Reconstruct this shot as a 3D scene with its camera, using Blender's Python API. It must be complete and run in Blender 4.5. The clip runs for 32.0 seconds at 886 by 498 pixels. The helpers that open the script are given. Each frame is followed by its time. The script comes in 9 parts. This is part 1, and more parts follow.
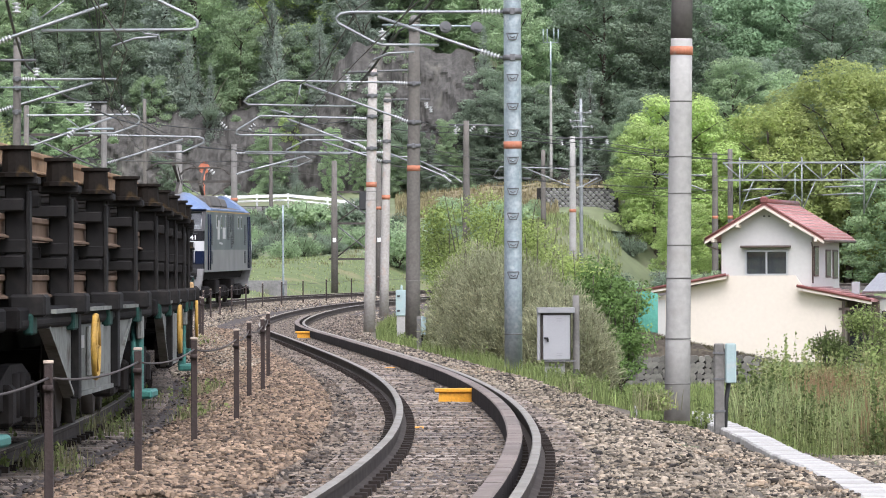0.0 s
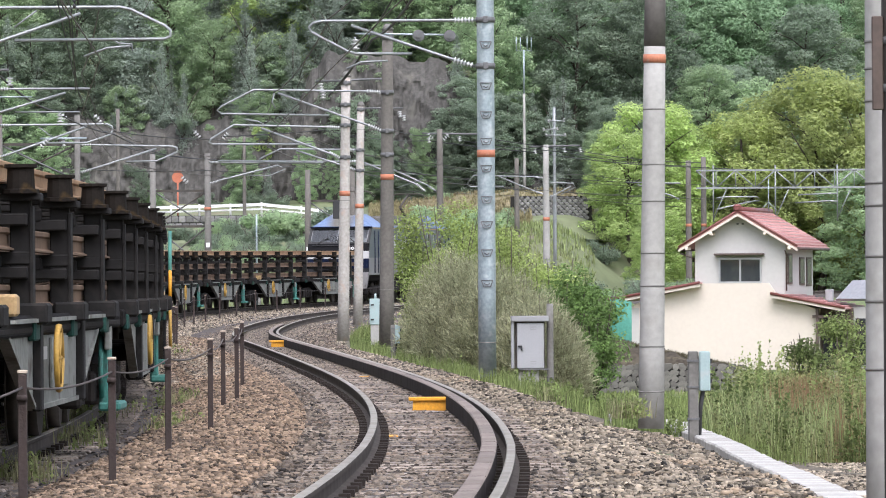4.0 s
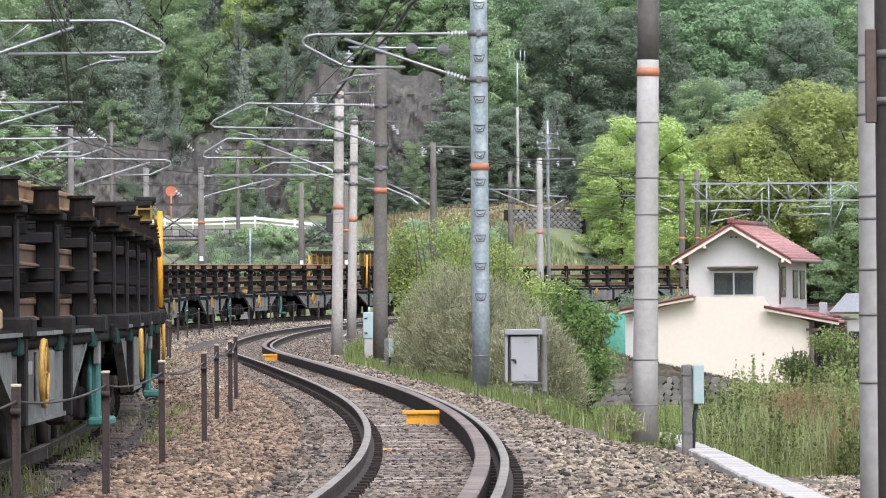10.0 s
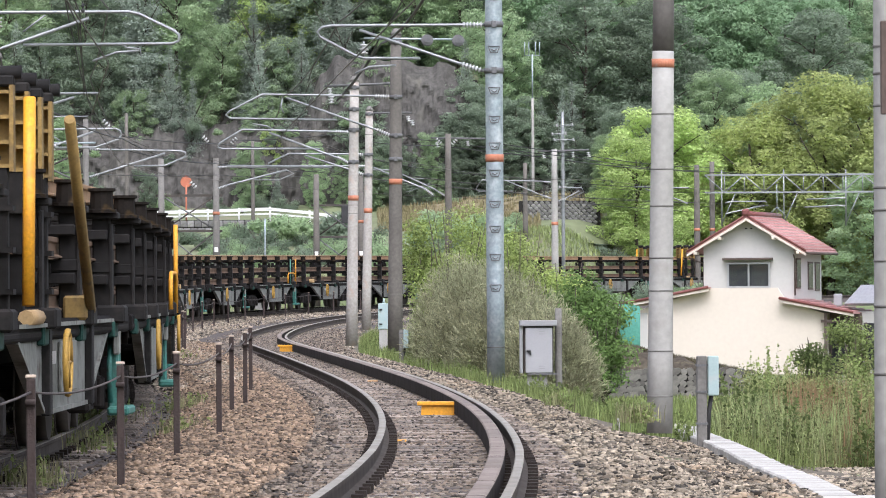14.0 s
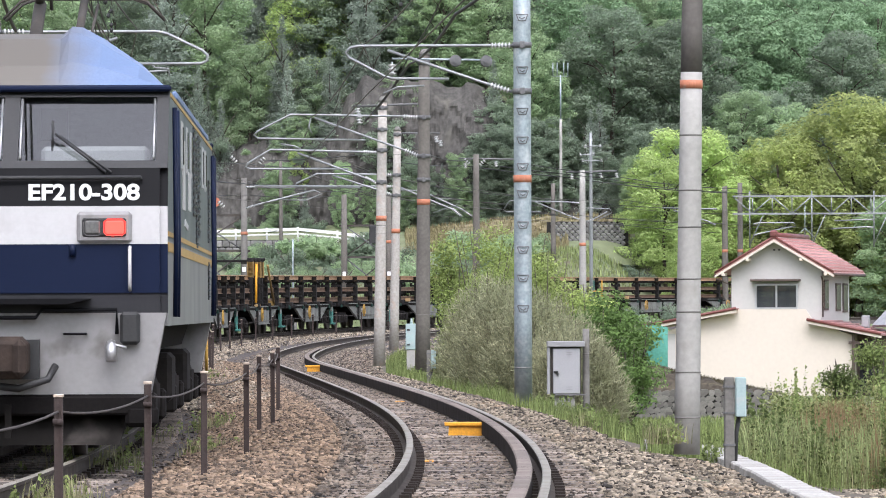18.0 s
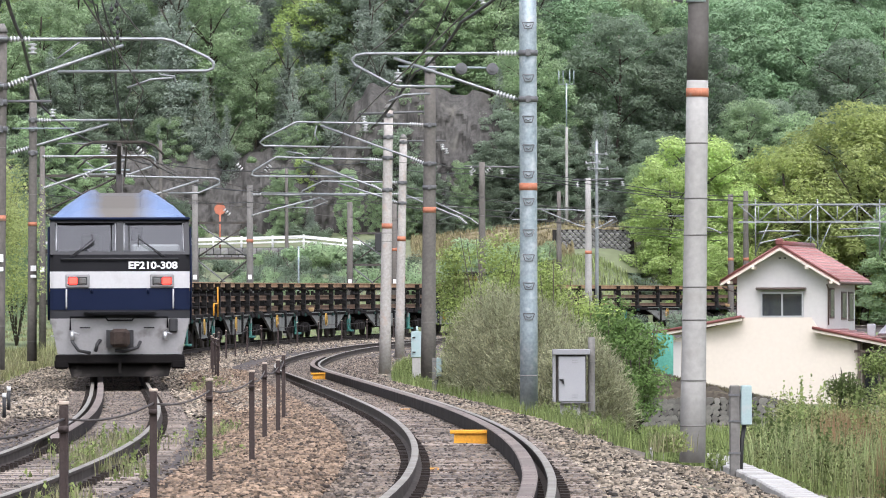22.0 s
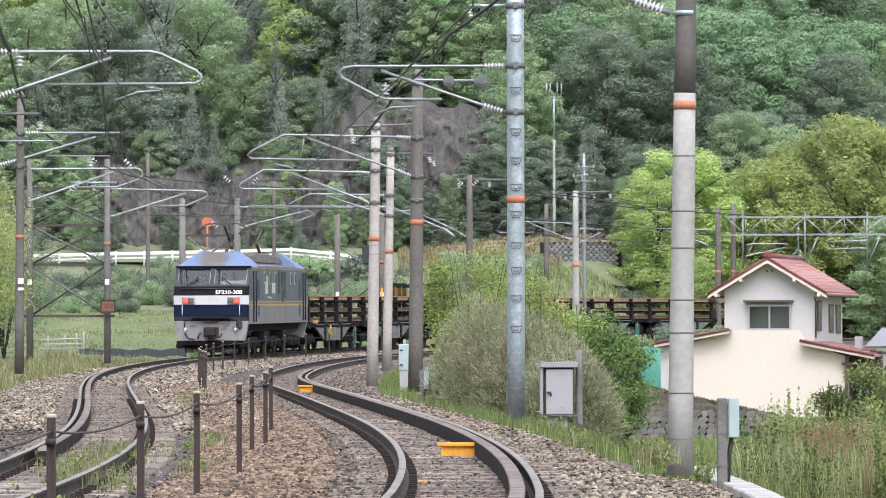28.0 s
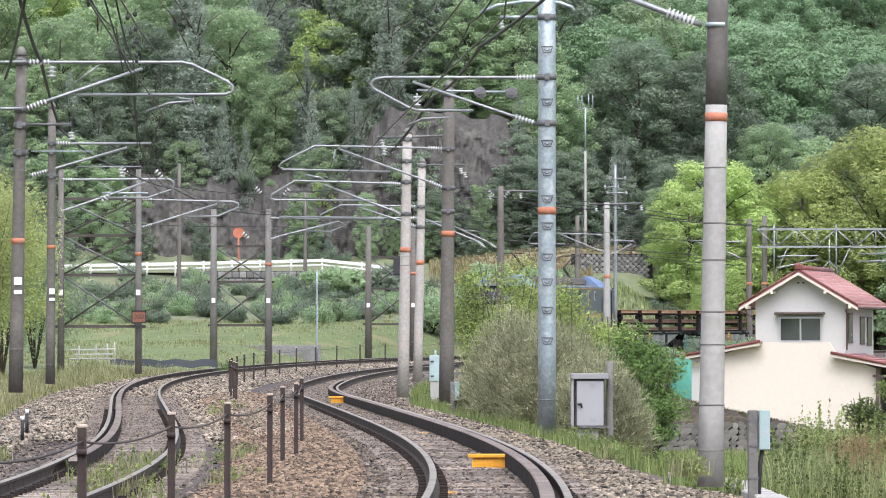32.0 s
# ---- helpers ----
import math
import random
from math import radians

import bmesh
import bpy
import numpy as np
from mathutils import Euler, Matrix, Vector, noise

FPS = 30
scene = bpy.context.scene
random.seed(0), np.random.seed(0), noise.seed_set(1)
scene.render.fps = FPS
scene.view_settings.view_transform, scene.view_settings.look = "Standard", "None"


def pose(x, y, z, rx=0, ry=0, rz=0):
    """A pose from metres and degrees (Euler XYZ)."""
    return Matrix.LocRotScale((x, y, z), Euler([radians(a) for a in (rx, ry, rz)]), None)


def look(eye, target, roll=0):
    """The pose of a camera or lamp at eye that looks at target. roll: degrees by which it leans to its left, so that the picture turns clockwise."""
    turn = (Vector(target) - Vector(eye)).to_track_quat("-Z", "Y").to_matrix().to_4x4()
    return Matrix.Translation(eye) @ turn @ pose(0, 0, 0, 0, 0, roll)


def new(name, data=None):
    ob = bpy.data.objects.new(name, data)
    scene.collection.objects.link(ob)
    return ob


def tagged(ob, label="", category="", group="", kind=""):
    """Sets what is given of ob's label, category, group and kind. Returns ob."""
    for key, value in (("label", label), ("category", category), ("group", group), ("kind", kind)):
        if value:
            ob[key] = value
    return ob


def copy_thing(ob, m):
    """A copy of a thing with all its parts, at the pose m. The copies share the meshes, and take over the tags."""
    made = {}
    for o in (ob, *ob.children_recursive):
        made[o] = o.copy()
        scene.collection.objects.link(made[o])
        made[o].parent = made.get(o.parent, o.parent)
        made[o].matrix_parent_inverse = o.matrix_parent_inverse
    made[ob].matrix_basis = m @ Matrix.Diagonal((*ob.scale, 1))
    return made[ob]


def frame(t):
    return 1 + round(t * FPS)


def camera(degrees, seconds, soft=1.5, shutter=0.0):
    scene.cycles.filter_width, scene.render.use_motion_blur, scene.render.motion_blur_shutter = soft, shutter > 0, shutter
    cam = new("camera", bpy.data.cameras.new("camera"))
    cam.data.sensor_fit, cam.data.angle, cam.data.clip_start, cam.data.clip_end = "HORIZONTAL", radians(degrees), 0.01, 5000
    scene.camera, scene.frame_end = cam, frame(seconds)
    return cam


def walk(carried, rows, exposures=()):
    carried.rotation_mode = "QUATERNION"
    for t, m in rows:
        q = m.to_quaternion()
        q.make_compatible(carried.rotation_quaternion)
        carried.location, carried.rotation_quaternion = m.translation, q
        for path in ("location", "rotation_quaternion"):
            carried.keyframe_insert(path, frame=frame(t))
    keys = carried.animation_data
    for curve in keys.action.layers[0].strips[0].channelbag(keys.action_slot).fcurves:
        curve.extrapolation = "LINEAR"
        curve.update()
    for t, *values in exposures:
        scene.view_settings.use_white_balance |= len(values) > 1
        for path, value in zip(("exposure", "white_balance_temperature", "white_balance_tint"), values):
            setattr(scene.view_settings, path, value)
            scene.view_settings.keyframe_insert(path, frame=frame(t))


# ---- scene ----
# The camera stands beside the line; it pans and tilts by hand. Rows: seconds, a point 100 m ahead (x, z), roll.
EYE = (0.0, 0.0, 1.32)
AIM = [
    (0, 0.667, 1.932, -0.22), (0.5, 0.672, 1.983, -0.20), (1, 0.749, 2.000, -0.21), (1.5, 0.806, 2.000, -0.22),
    (2, 0.887, 2.015, -0.24), (2.5, 0.956, 2.031, -0.27), (3, 1.046, 2.057, -0.33), (3.5, 1.138, 2.078, -0.37),
    (5.5, 1.305, 2.138, -0.34), (6, 1.312, 2.138, -0.29), (6.5, 1.317, 2.156, -0.31), (7, 1.326, 2.199, -0.35),
    (7.5, 1.331, 2.235, -0.37), (8, 1.332, 2.266, -0.40), (8.5, 1.325, 2.278, -0.41), (9, 1.294, 2.303, -0.41),
    (9.5, 1.304, 2.335, -0.42), (10, 1.313, 2.362, -0.43), (10.5, 1.327, 2.394, -0.42), (11, 1.344, 2.430, -0.41),
    (11.5, 1.391, 2.471, -0.38), (12, 1.474, 2.472, -0.37), (12.5, 1.431, 2.378, -0.40), (13, 1.299, 2.282, -0.42),
    (13.5, 1.132, 2.204, -0.40), (14, 1.019, 2.190, -0.38), (14.5, 0.952, 2.241, -0.33), (16.5, 0.645, 2.545, -0.25),
    (17, 0.577, 2.579, -0.22), (17.5, 0.532, 2.592, -0.23), (18, 0.475, 2.596, -0.23), (18.5, 0.409, 2.604, -0.22),
    (19, 0.350, 2.626, -0.20), (19.5, 0.324, 2.649, -0.17), (20, 0.303, 2.673, -0.15), (20.5, 0.297, 2.698, -0.16),
    (21, 0.289, 2.732, -0.17), (21.5, 0.295, 2.764, -0.15), (22, 0.363, 2.749, -0.14), (22.5, 0.413, 2.727, -0.14),
    (23, 0.469, 2.747, -0.15), (23.5, 0.550, 2.783, -0.14), (24, 0.600, 2.762, -0.13), (24.5, 0.668, 2.747, -0.13),
    (25, 0.671, 2.752, -0.13), (25.5, 0.705, 2.767, -0.14), (27.5, 0.694, 2.947, -0.15), (28, 0.611, 2.998, -0.14),
    (28.5, 0.510, 3.044, -0.13), (29, 0.408, 3.084, -0.12), (29.5, 0.291, 3.119, -0.09), (30, 0.188, 3.155, -0.04),
    (30.5, 0.119, 3.169, 0.01), (31, 0.065, 3.178, 0.04), (31.5, 0.017, 3.203, 0.02), (32, 0.000, 3.220, -0.00),
]
cam = camera(9.957, 32.0, soft=1.0)
walk(cam, [(t, look(EYE, (x, 100.0, z), roll)) for t, x, z, roll in AIM], [(0, 0.64, 5980, 16), (32, 0.64, 5980, 16)])

# Overcast daylight.
world = bpy.data.worlds.new("sky")
scene.world = world
world.use_nodes = True
wn = world.node_tree.nodes
sky = wn.new("ShaderNodeTexSky")
sky.sky_type, sky.sun_disc = "NISHITA", False
sky.sun_elevation, sky.sun_rotation = radians(53), radians(161)
sky.dust_density, sky.air_density = 4.0, 1.0
soft_sky = wn.new("ShaderNodeHueSaturation")
soft_sky.inputs["Saturation"].default_value = 0.3
world.node_tree.links.new(sky.outputs[0], soft_sky.inputs["Color"])
world.node_tree.links.new(soft_sky.outputs[0], wn["Background"].inputs["Color"])
wn["Background"].inputs["Strength"].default_value = 0.22
sun = new("sun", bpy.data.lights.new("sun", "SUN"))
sun.data.energy, sun.data.angle, sun.data.color = 1.2, radians(28), (1.0, 0.96, 0.9)
sun.matrix_world = look((0, 0, 0), (0.25, 0.74, -1.06))
scene.view_settings.exposure = 0.55

# ---------------------------------------------------------------- helpers
V = Vector


def finish(bm, name, mat):
    me = bpy.data.meshes.new(name)
    bm.to_mesh(me)
    bm.free()
    for m in (mat if isinstance(mat, (list, tuple)) else [mat]):
        me.materials.append(m)
    return me


def part(name, bm, mat, parent, label=""):
    ob = new(name, finish(bm, name, mat))
    ob.parent = parent
    return tagged(ob, label)


def again(ob, m, parent=None):
    """Another object on the same mesh, at the pose m, under the same parent."""
    o = new(ob.name.split(".")[0], ob.data)
    o.parent = parent or ob.parent
    o.matrix_local = m
    return o


def thing(name, label, category, m=None, group="", kind=""):
    ob = new(name)
    ob.empty_display_size = 0.2
    if m is not None:
        ob.matrix_world = m
    return tagged(ob, label, category, group, kind)


def solid(name, bm, mat, label, category, group="", kind="", m=None):
    ob = new(name, finish(bm, name, mat))
    if m is not None:
        ob.matrix_world = m
    return tagged(ob, label, category, group, kind)


def box(bm, c, s, rot=None, bevel=0.0, mi=0, taper=None):
    """A box of size s round c. taper: scale of the top in x and y."""
    vs = []
    for k in (-1, 1):
        tx, ty = taper if (taper and k > 0) else (1, 1)
        for i, j in ((-1, -1), (1, -1), (1, 1), (-1, 1)):
            p = V((i * s[0] / 2 * tx, j * s[1] / 2 * ty, k * s[2] / 2))
            if rot is not None:
                p = rot @ p
            vs.append(bm.verts.new(p + V(c)))
    fs = [bm.faces.new([vs[i] for i in f]) for f in
          ((3, 2, 1, 0), (4, 5, 6, 7), (0, 1, 5, 4), (1, 2, 6, 5), (2, 3, 7, 6), (3, 0, 4, 7))]
    for f in fs:
        f.material_index = mi
    if bevel:
        es = list({e for f in fs for e in f.edges})
        bmesh.ops.bevel(bm, geom=es, offset=bevel, segments=1, affect="EDGES", material=-1)
    return fs


def rings(bm, loops, cap=True, mi=0, smooth=False, closed=True):
    """Skin a list of loops of points of equal length."""
    rows = [[bm.verts.new(p) for p in lp] for lp in loops]
    n = len(rows[0])
    for a, b in zip(rows, rows[1:]):
        for i in range(n if closed else n - 1):
            f = bm.faces.new((a[i], a[(i + 1) % n], b[(i + 1) % n], b[i]))
            f.material_index, f.smooth = mi, smooth
    if cap and closed:
        for r, rev in ((rows[0], True), (rows[-1], False)):
            f = bm.faces.new(r[::-1] if rev else r)
            f.material_index = mi
    return rows


def tube(bm, pts, r, seg=8, mi=0, r1=None, cap=True):
    """A round tube along points; r to r1 in radius."""
    pts = [V(p) for p in pts]
    loops = []
    side = None
    n = len(pts)
    for i, p in enumerate(pts):
        d = (pts[min(i + 1, n - 1)] - pts[max(i - 1, 0)]).normalized()
        if side is None:
            side = d.orthogonal().normalized()
        side = (side - d * side.dot(d)).normalized()
        up = d.cross(side)
        rr = r if r1 is None else r + (r1 - r) * i / (n - 1)
        loops.append([p + (side * math.cos(a) + up * math.sin(a)) * rr for a in (2 * math.pi * k / seg for k in range(seg))])
    rings(bm, loops, cap, mi, True)


def prism(bm, outline, a, b, axis="y", mi=0, smooth=False):
    """An outline of (u, v) pulled from a to b along an axis."""
    put = {"y": lambda u, v, w: (u, w, v), "x": lambda u, v, w: (w, u, v), "z": lambda u, v, w: (u, v, w)}[axis]
    rings(bm, [[V(put(u, v, w)) for u, v in outline] for w in (a, b)], True, mi, smooth)


def disc_stack(bm, base, axis, n, r, pitch, seg=10, mi=0):
    """Ribbed insulator in one skin along an axis."""
    base, axis = V(base), V(axis).normalized()
    side = axis.orthogonal().normalized()
    up = axis.cross(side)
    loops = []
    for i in range(n):
        for f, q in ((0.0, 0.42), (0.1, 1.0), (0.35, 0.92), (0.6, 0.4)):
            p = base + axis * pitch * (i + f)
            loops.append([p + (side * math.cos(t) + up * math.sin(t)) * r * q for t in (2 * math.pi * k / seg for k in range(seg))])
    rings(bm, loops, True, mi, True)


def smoothstep(e0, e1, x):
    t = np.clip((x - e0) / (e1 - e0), 0, 1)
    return t * t * (3 - 2 * t)


def mesh_from(name, verts, faces, mat):
    me = bpy.data.meshes.new(name)
    me.from_pydata(verts, [], faces)
    for m in (mat if isinstance(mat, (list, tuple)) else [mat]):
        me.materials.append(m)
    return me


# ---------------------------------------------------------------- the two tracks
KNOT = np.arange(10.0, 300.0, 20.0)
BEND = np.array([-0.0025, -0.0015, -0.00042, 0.00007, 0.00066, 0.00182, 0.00268, 0.00281, 0.00287, 0.00318, 0.00422, 0.0022, 0.0036, 0.0045, 0.0033])
RISE = np.array([0.0002, 0.0006, 0.00146, 0.0027, 0.0033, 0.00555, 0.0068, 0.0064, 0.00665, 0.0055, 0.0044, 0.0038, 0.0035, 0.0034, 0.0034])
BEND_R = np.array([-0.00237, -0.00127, -0.0002, -0.00046, 0.0031, 0.00128, 0.00241, 0.00274, 0.00267, 0.00267, 0.00267, 0.0025, 0.0027, 0.003, 0.003])


def lay(x0, y0, head, bend, rise, back, length):
    """Centre line by curvature: points every metre from -back to length."""
    s = np.arange(0.0, length)
    h = head + np.cumsum(np.interp(s, KNOT, bend))
    x, y = x0 + np.cumsum(np.sin(h)), y0 + np.cumsum(np.cos(h))
    z = np.cumsum(np.interp(s, KNOT, rise))
    k = np.arange(-back, 0.0)
    hb = head - np.interp(k, [-back, -70, 0], [bend[0] * -70, bend[0] * -70, 0.0]) * -1.0
    xb, yb = x[0] + np.cumsum(-np.sin(hb[::-1]))[::-1], y[0] + np.cumsum(-np.cos(hb[::-1]))[::-1]
    return (np.concatenate([k, s]), np.concatenate([xb, x]), np.concatenate([yb, y]), np.concatenate([k * 0, z]), np.concatenate([hb, h]))


LS, LX, LY, LZ, LH = lay(-3.8355, 38.1224, 0.0251, BEND, RISE, 300, 700)
RS, RX, RY, RZ, RH = lay(0.3876, 38.0031, 0.0215, BEND_R, RISE, 300, 420)
RZ = RZ + 0.126 - 0.0537 * np.clip((RY - 40) / 100, -0.6, 2.0)


def on_left(s):
    return V((np.interp(s, LS, LX), np.interp(s, LS, LY), np.interp(s, LS, LZ)))


def on_right(s):
    return V((np.interp(s, RS, RX), np.interp(s, RS, RY), np.interp(s, RS, RZ)))


def left_of(y):
    return float(np.interp(y, LY[:640], LX[:640]))


def right_of(y):
    return float(np.interp(y, RY[:640], RX[:640]))


# ---------------------------------------------------------------- materials
def mat(name, c1, c2=None, rough=0.7, metal=0.0, scale=4.0, fine=40.0, bump=0.0, c3=None, island=0.0, each=0.0, stretch=None, emit=None, spec=None, patch=0.5, grain=0.72):
    """A surface of two colours mixed by coarse and fine noise; c3: stains. island, each: spread of brightness by piece or by object."""
    m = bpy.data.materials.new(name)
    m.use_nodes = True
    nt = m.node_tree
    N, L = nt.nodes, nt.links
    b = N["Principled BSDF"]
    b.inputs["Roughness"].default_value, b.inputs["Metallic"].default_value = rough, metal
    if spec is not None:
        b.inputs["Specular IOR Level"].default_value = spec
    if emit:
        b.inputs["Emission Color"].default_value, b.inputs["Emission Strength"].default_value = (*emit[:3], 1), emit[3]
    c2 = c2 or tuple(v * 0.8 for v in c1)
    tc = N.new("ShaderNodeTexCoord")
    vec = tc.outputs["Object"]
    if stretch:
        mp = N.new("ShaderNodeMapping")
        mp.inputs["Scale"].default_value = stretch
        L.new(vec, mp.inputs["Vector"])
        vec = mp.outputs["Vector"]

    def noise_at(sc, detail=4.0):
        n = N.new("ShaderNodeTexNoise")
        n.inputs["Scale"].default_value, n.inputs["Detail"].default_value = sc, detail
        L.new(vec, n.inputs["Vector"])
        return n.outputs["Fac"]

    def ramp(src, lo, hi):
        r = N.new("ShaderNodeMapRange")
        r.inputs["From Min"].default_value, r.inputs["From Max"].default_value = lo, hi
        L.new(src, r.inputs["Value"])
        return r.outputs["Result"]

    def mix(fac, a, b_, kind="MIX"):
        x = N.new("ShaderNodeMix")
        x.data_type, x.blend_type = "RGBA", kind
        for sock, v in ((x.inputs["Factor"], fac), (x.inputs["A"], a), (x.inputs["B"], b_)):
            if hasattr(v, "is_linked"):
                L.new(v, sock)
            elif isinstance(v, (int, float)):
                sock.default_value = v
            else:
                sock.default_value = (*v, 1)
        return x.outputs["Result"]

    big, small = noise_at(scale), noise_at(fine)
    col = mix(ramp(big, 0.5 - patch / 2, 0.5 + patch / 2), c1, c2)
    col = mix(ramp(small, 0.3, 0.7), col, mix(1.0, col, (grain, grain, grain), "MULTIPLY"))
    if c3:
        col = mix(ramp(noise_at(scale * 2.3, 6.0), 0.56, 0.72), col, c3)
    for spread, node, sock in ((island, "ShaderNodeNewGeometry", "Random Per Island"), (each, "ShaderNodeObjectInfo", "Random")):
        if spread:
            g = N.new(node)
            r = N.new("ShaderNodeMapRange")
            r.inputs["To Min"].default_value, r.inputs["To Max"].default_value = 1 - spread, 1 + spread
            L.new(g.outputs[sock], r.inputs["Value"])
            hs = N.new("ShaderNodeHueSaturation")
            L.new(col, hs.inputs["Color"])
            L.new(r.outputs["Result"], hs.inputs["Value"])
            col = hs.outputs["Color"]
    L.new(col, b.inputs["Base Color"])
    if rough < 0.9:
        rr = N.new("ShaderNodeMapRange")
        rr.inputs["To Min"].default_value, rr.inputs["To Max"].default_value = max(0.05, rough - 0.12), min(1, rough + 0.15)
        L.new(big, rr.inputs["Value"])
        L.new(rr.outputs["Result"], b.inputs["Roughness"])
    if bump:
        bp = N.new("ShaderNodeBump")
        bp.inputs["Strength"].default_value, bp.inputs["Distance"].default_value = min(1.0, bump), 0.02
        L.new(small, bp.inputs["Height"])
        L.new(bp.outputs["Normal"], b.inputs["Normal"])
    return m


def leaf_mat(name, c1, c2, spread=0.35, scale=0.25, glow=0.45):
    """Leaves: colour by clump and by leaf, with some light through them."""
    m = mat(name, c1, c2, 0.75, scale=scale, fine=3.0, island=spread, each=0.18, spec=0.25)
    nt = m.node_tree
    b = nt.nodes["Principled BSDF"]
    out = nt.nodes["Material Output"]
    tr = nt.nodes.new("ShaderNodeBsdfTranslucent")
    mx = nt.nodes.new("ShaderNodeMixShader")
    mx.inputs["Fac"].default_value = glow
    nt.links.new(b.inputs["Base Color"].links[0].from_socket, tr.inputs["Color"])
    nt.links.new(b.outputs[0], mx.inputs[1])
    nt.links.new(tr.outputs[0], mx.inputs[2])
    nt.links.new(mx.outputs[0], out.inputs["Surface"])
    return m


M = {}
M["soil"] = mat("soil", (0.13, 0.105, 0.075), (0.09, 0.075, 0.05), 0.95, scale=0.4, fine=9, bump=0.8, c3=(0.09, 0.12, 0.04))
# kept darker than the loose stones: shade and dirt of their gaps in the colour
M["ballast"] = mat("ballast", (0.085, 0.07, 0.062), (0.055, 0.045, 0.04), 0.95, scale=0.35, fine=16, bump=1.0)
M["stones"] = mat("stones", (0.31, 0.262, 0.195), (0.145, 0.118, 0.084), 0.9, scale=0.25, fine=9, island=0.95, c3=(0.21, 0.155, 0.1))
M["stones_brown"] = mat("stones_brown", (0.27, 0.195, 0.13), (0.14, 0.098, 0.066), 0.9, scale=0.5, fine=9, island=0.85)
M["stones_pale"] = mat("stones_pale", (0.29, 0.27, 0.24), (0.15, 0.135, 0.117), 0.9, scale=0.5, fine=9, island=0.8)
M["sleeper"] = mat("sleeper", (0.3, 0.255, 0.21), (0.16, 0.13, 0.105), 0.92, scale=3, fine=30, bump=0.5, each=0.5)
M["stones_track"] = mat("stones_track", (0.2, 0.163, 0.125), (0.08, 0.062, 0.047), 0.9, scale=0.4, fine=9, island=0.95, c3=(0.12, 0.082, 0.056))
M["rail_rust"] = mat("rail_rust", (0.085, 0.07, 0.058), (0.05, 0.04, 0.033), 0.8, 0.0, scale=3, fine=30, spec=0.2)
M["rail_head"] = mat("rail_head", (0.31, 0.28, 0.225), (0.22, 0.195, 0.155), 0.5, 0.2, scale=2, fine=20, spec=0.4)
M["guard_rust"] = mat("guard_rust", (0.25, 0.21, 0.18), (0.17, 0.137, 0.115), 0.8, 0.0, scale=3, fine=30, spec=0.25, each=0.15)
# dark clips; also the guard rail's sides, with shade and dirt in the colour
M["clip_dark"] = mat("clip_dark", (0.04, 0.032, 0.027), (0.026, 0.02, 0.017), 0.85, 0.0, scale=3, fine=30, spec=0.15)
M["concrete"] = mat("concrete", (0.385, 0.375, 0.345), (0.315, 0.305, 0.28), 0.85, scale=0.8, fine=14, bump=0.15, c3=(0.25, 0.235, 0.205), grain=0.82)
M["concrete_dark"] = mat("concrete_dark", (0.17, 0.155, 0.135), (0.115, 0.104, 0.09), 0.9, scale=1.2, fine=14, bump=0.2)
M["concrete_pale"] = mat("concrete_pale", (0.46, 0.43, 0.39), (0.37, 0.345, 0.31), 0.85, scale=1.5, fine=14, c3=(0.4, 0.31, 0.25))
M["soot"] = mat("soot", (0.115, 0.104, 0.094), (0.15, 0.137, 0.122), 0.9, scale=1.5, fine=12)
M["band"] = mat("band", (0.5, 0.19, 0.1), (0.43, 0.16, 0.09), 0.75, scale=3, c3=(0.38, 0.25, 0.18))
M["sign_orange"] = mat("sign_orange", (0.27, 0.105, 0.05), (0.2, 0.08, 0.04), 0.7, scale=6)
M["galv"] = mat("galv", (0.45, 0.5, 0.52), (0.33, 0.4, 0.42), 0.5, 0.55, scale=2.5, fine=18, c3=(0.52, 0.55, 0.56))
M["galv_dark"] = mat("galv_dark", (0.2, 0.2, 0.2), (0.14, 0.14, 0.14), 0.6, 0.5, scale=3)
M["tube"] = mat("tube", (0.33, 0.345, 0.345), (0.25, 0.26, 0.26), 0.45, 0.5, scale=4, grain=0.85)
M["steel_dark"] = mat("steel_dark", (0.06, 0.055, 0.05), (0.09, 0.075, 0.06), 0.8, 0.2, scale=3)
M["wire"] = mat("wire", (0.035, 0.035, 0.035), (0.05, 0.05, 0.05), 0.6, 0.3)
M["wire_copper"] = mat("wire_copper", (0.1, 0.085, 0.07), (0.08, 0.07, 0.06), 0.5, 0.6)
M["porcelain"] = mat("porcelain", (0.55, 0.55, 0.54), (0.46, 0.46, 0.46), 0.35, scale=6, grain=0.9)
M["post_brown"] = mat("post_brown", (0.045, 0.033, 0.03), (0.065, 0.045, 0.038), 0.85, 0.1, scale=5, fine=40, bump=0.3)
M["post_cap"] = mat("post_cap", (0.6, 0.5, 0.4), (0.45, 0.36, 0.28), 0.8)
M["rope"] = mat("rope", (0.09, 0.075, 0.065), (0.06, 0.05, 0.045), 0.9)
M["yellow"] = mat("yellow", (0.75, 0.36, 0.015), (0.68, 0.3, 0.01), 0.55, scale=3, c3=(0.5, 0.22, 0.02))
M["cabinet_grey"] = mat("cabinet_grey", (0.33, 0.33, 0.335), (0.29, 0.29, 0.295), 0.5, scale=2, grain=0.93)
M["cabinet_frame"] = mat("cabinet_frame", (0.3, 0.3, 0.3), (0.25, 0.25, 0.25), 0.6, 0.2, scale=3, grain=0.93)
M["teal_box"] = mat("teal_box", (0.36, 0.46, 0.45), (0.3, 0.39, 0.38), 0.6, scale=3, grain=0.9, c3=(0.36, 0.4, 0.38))
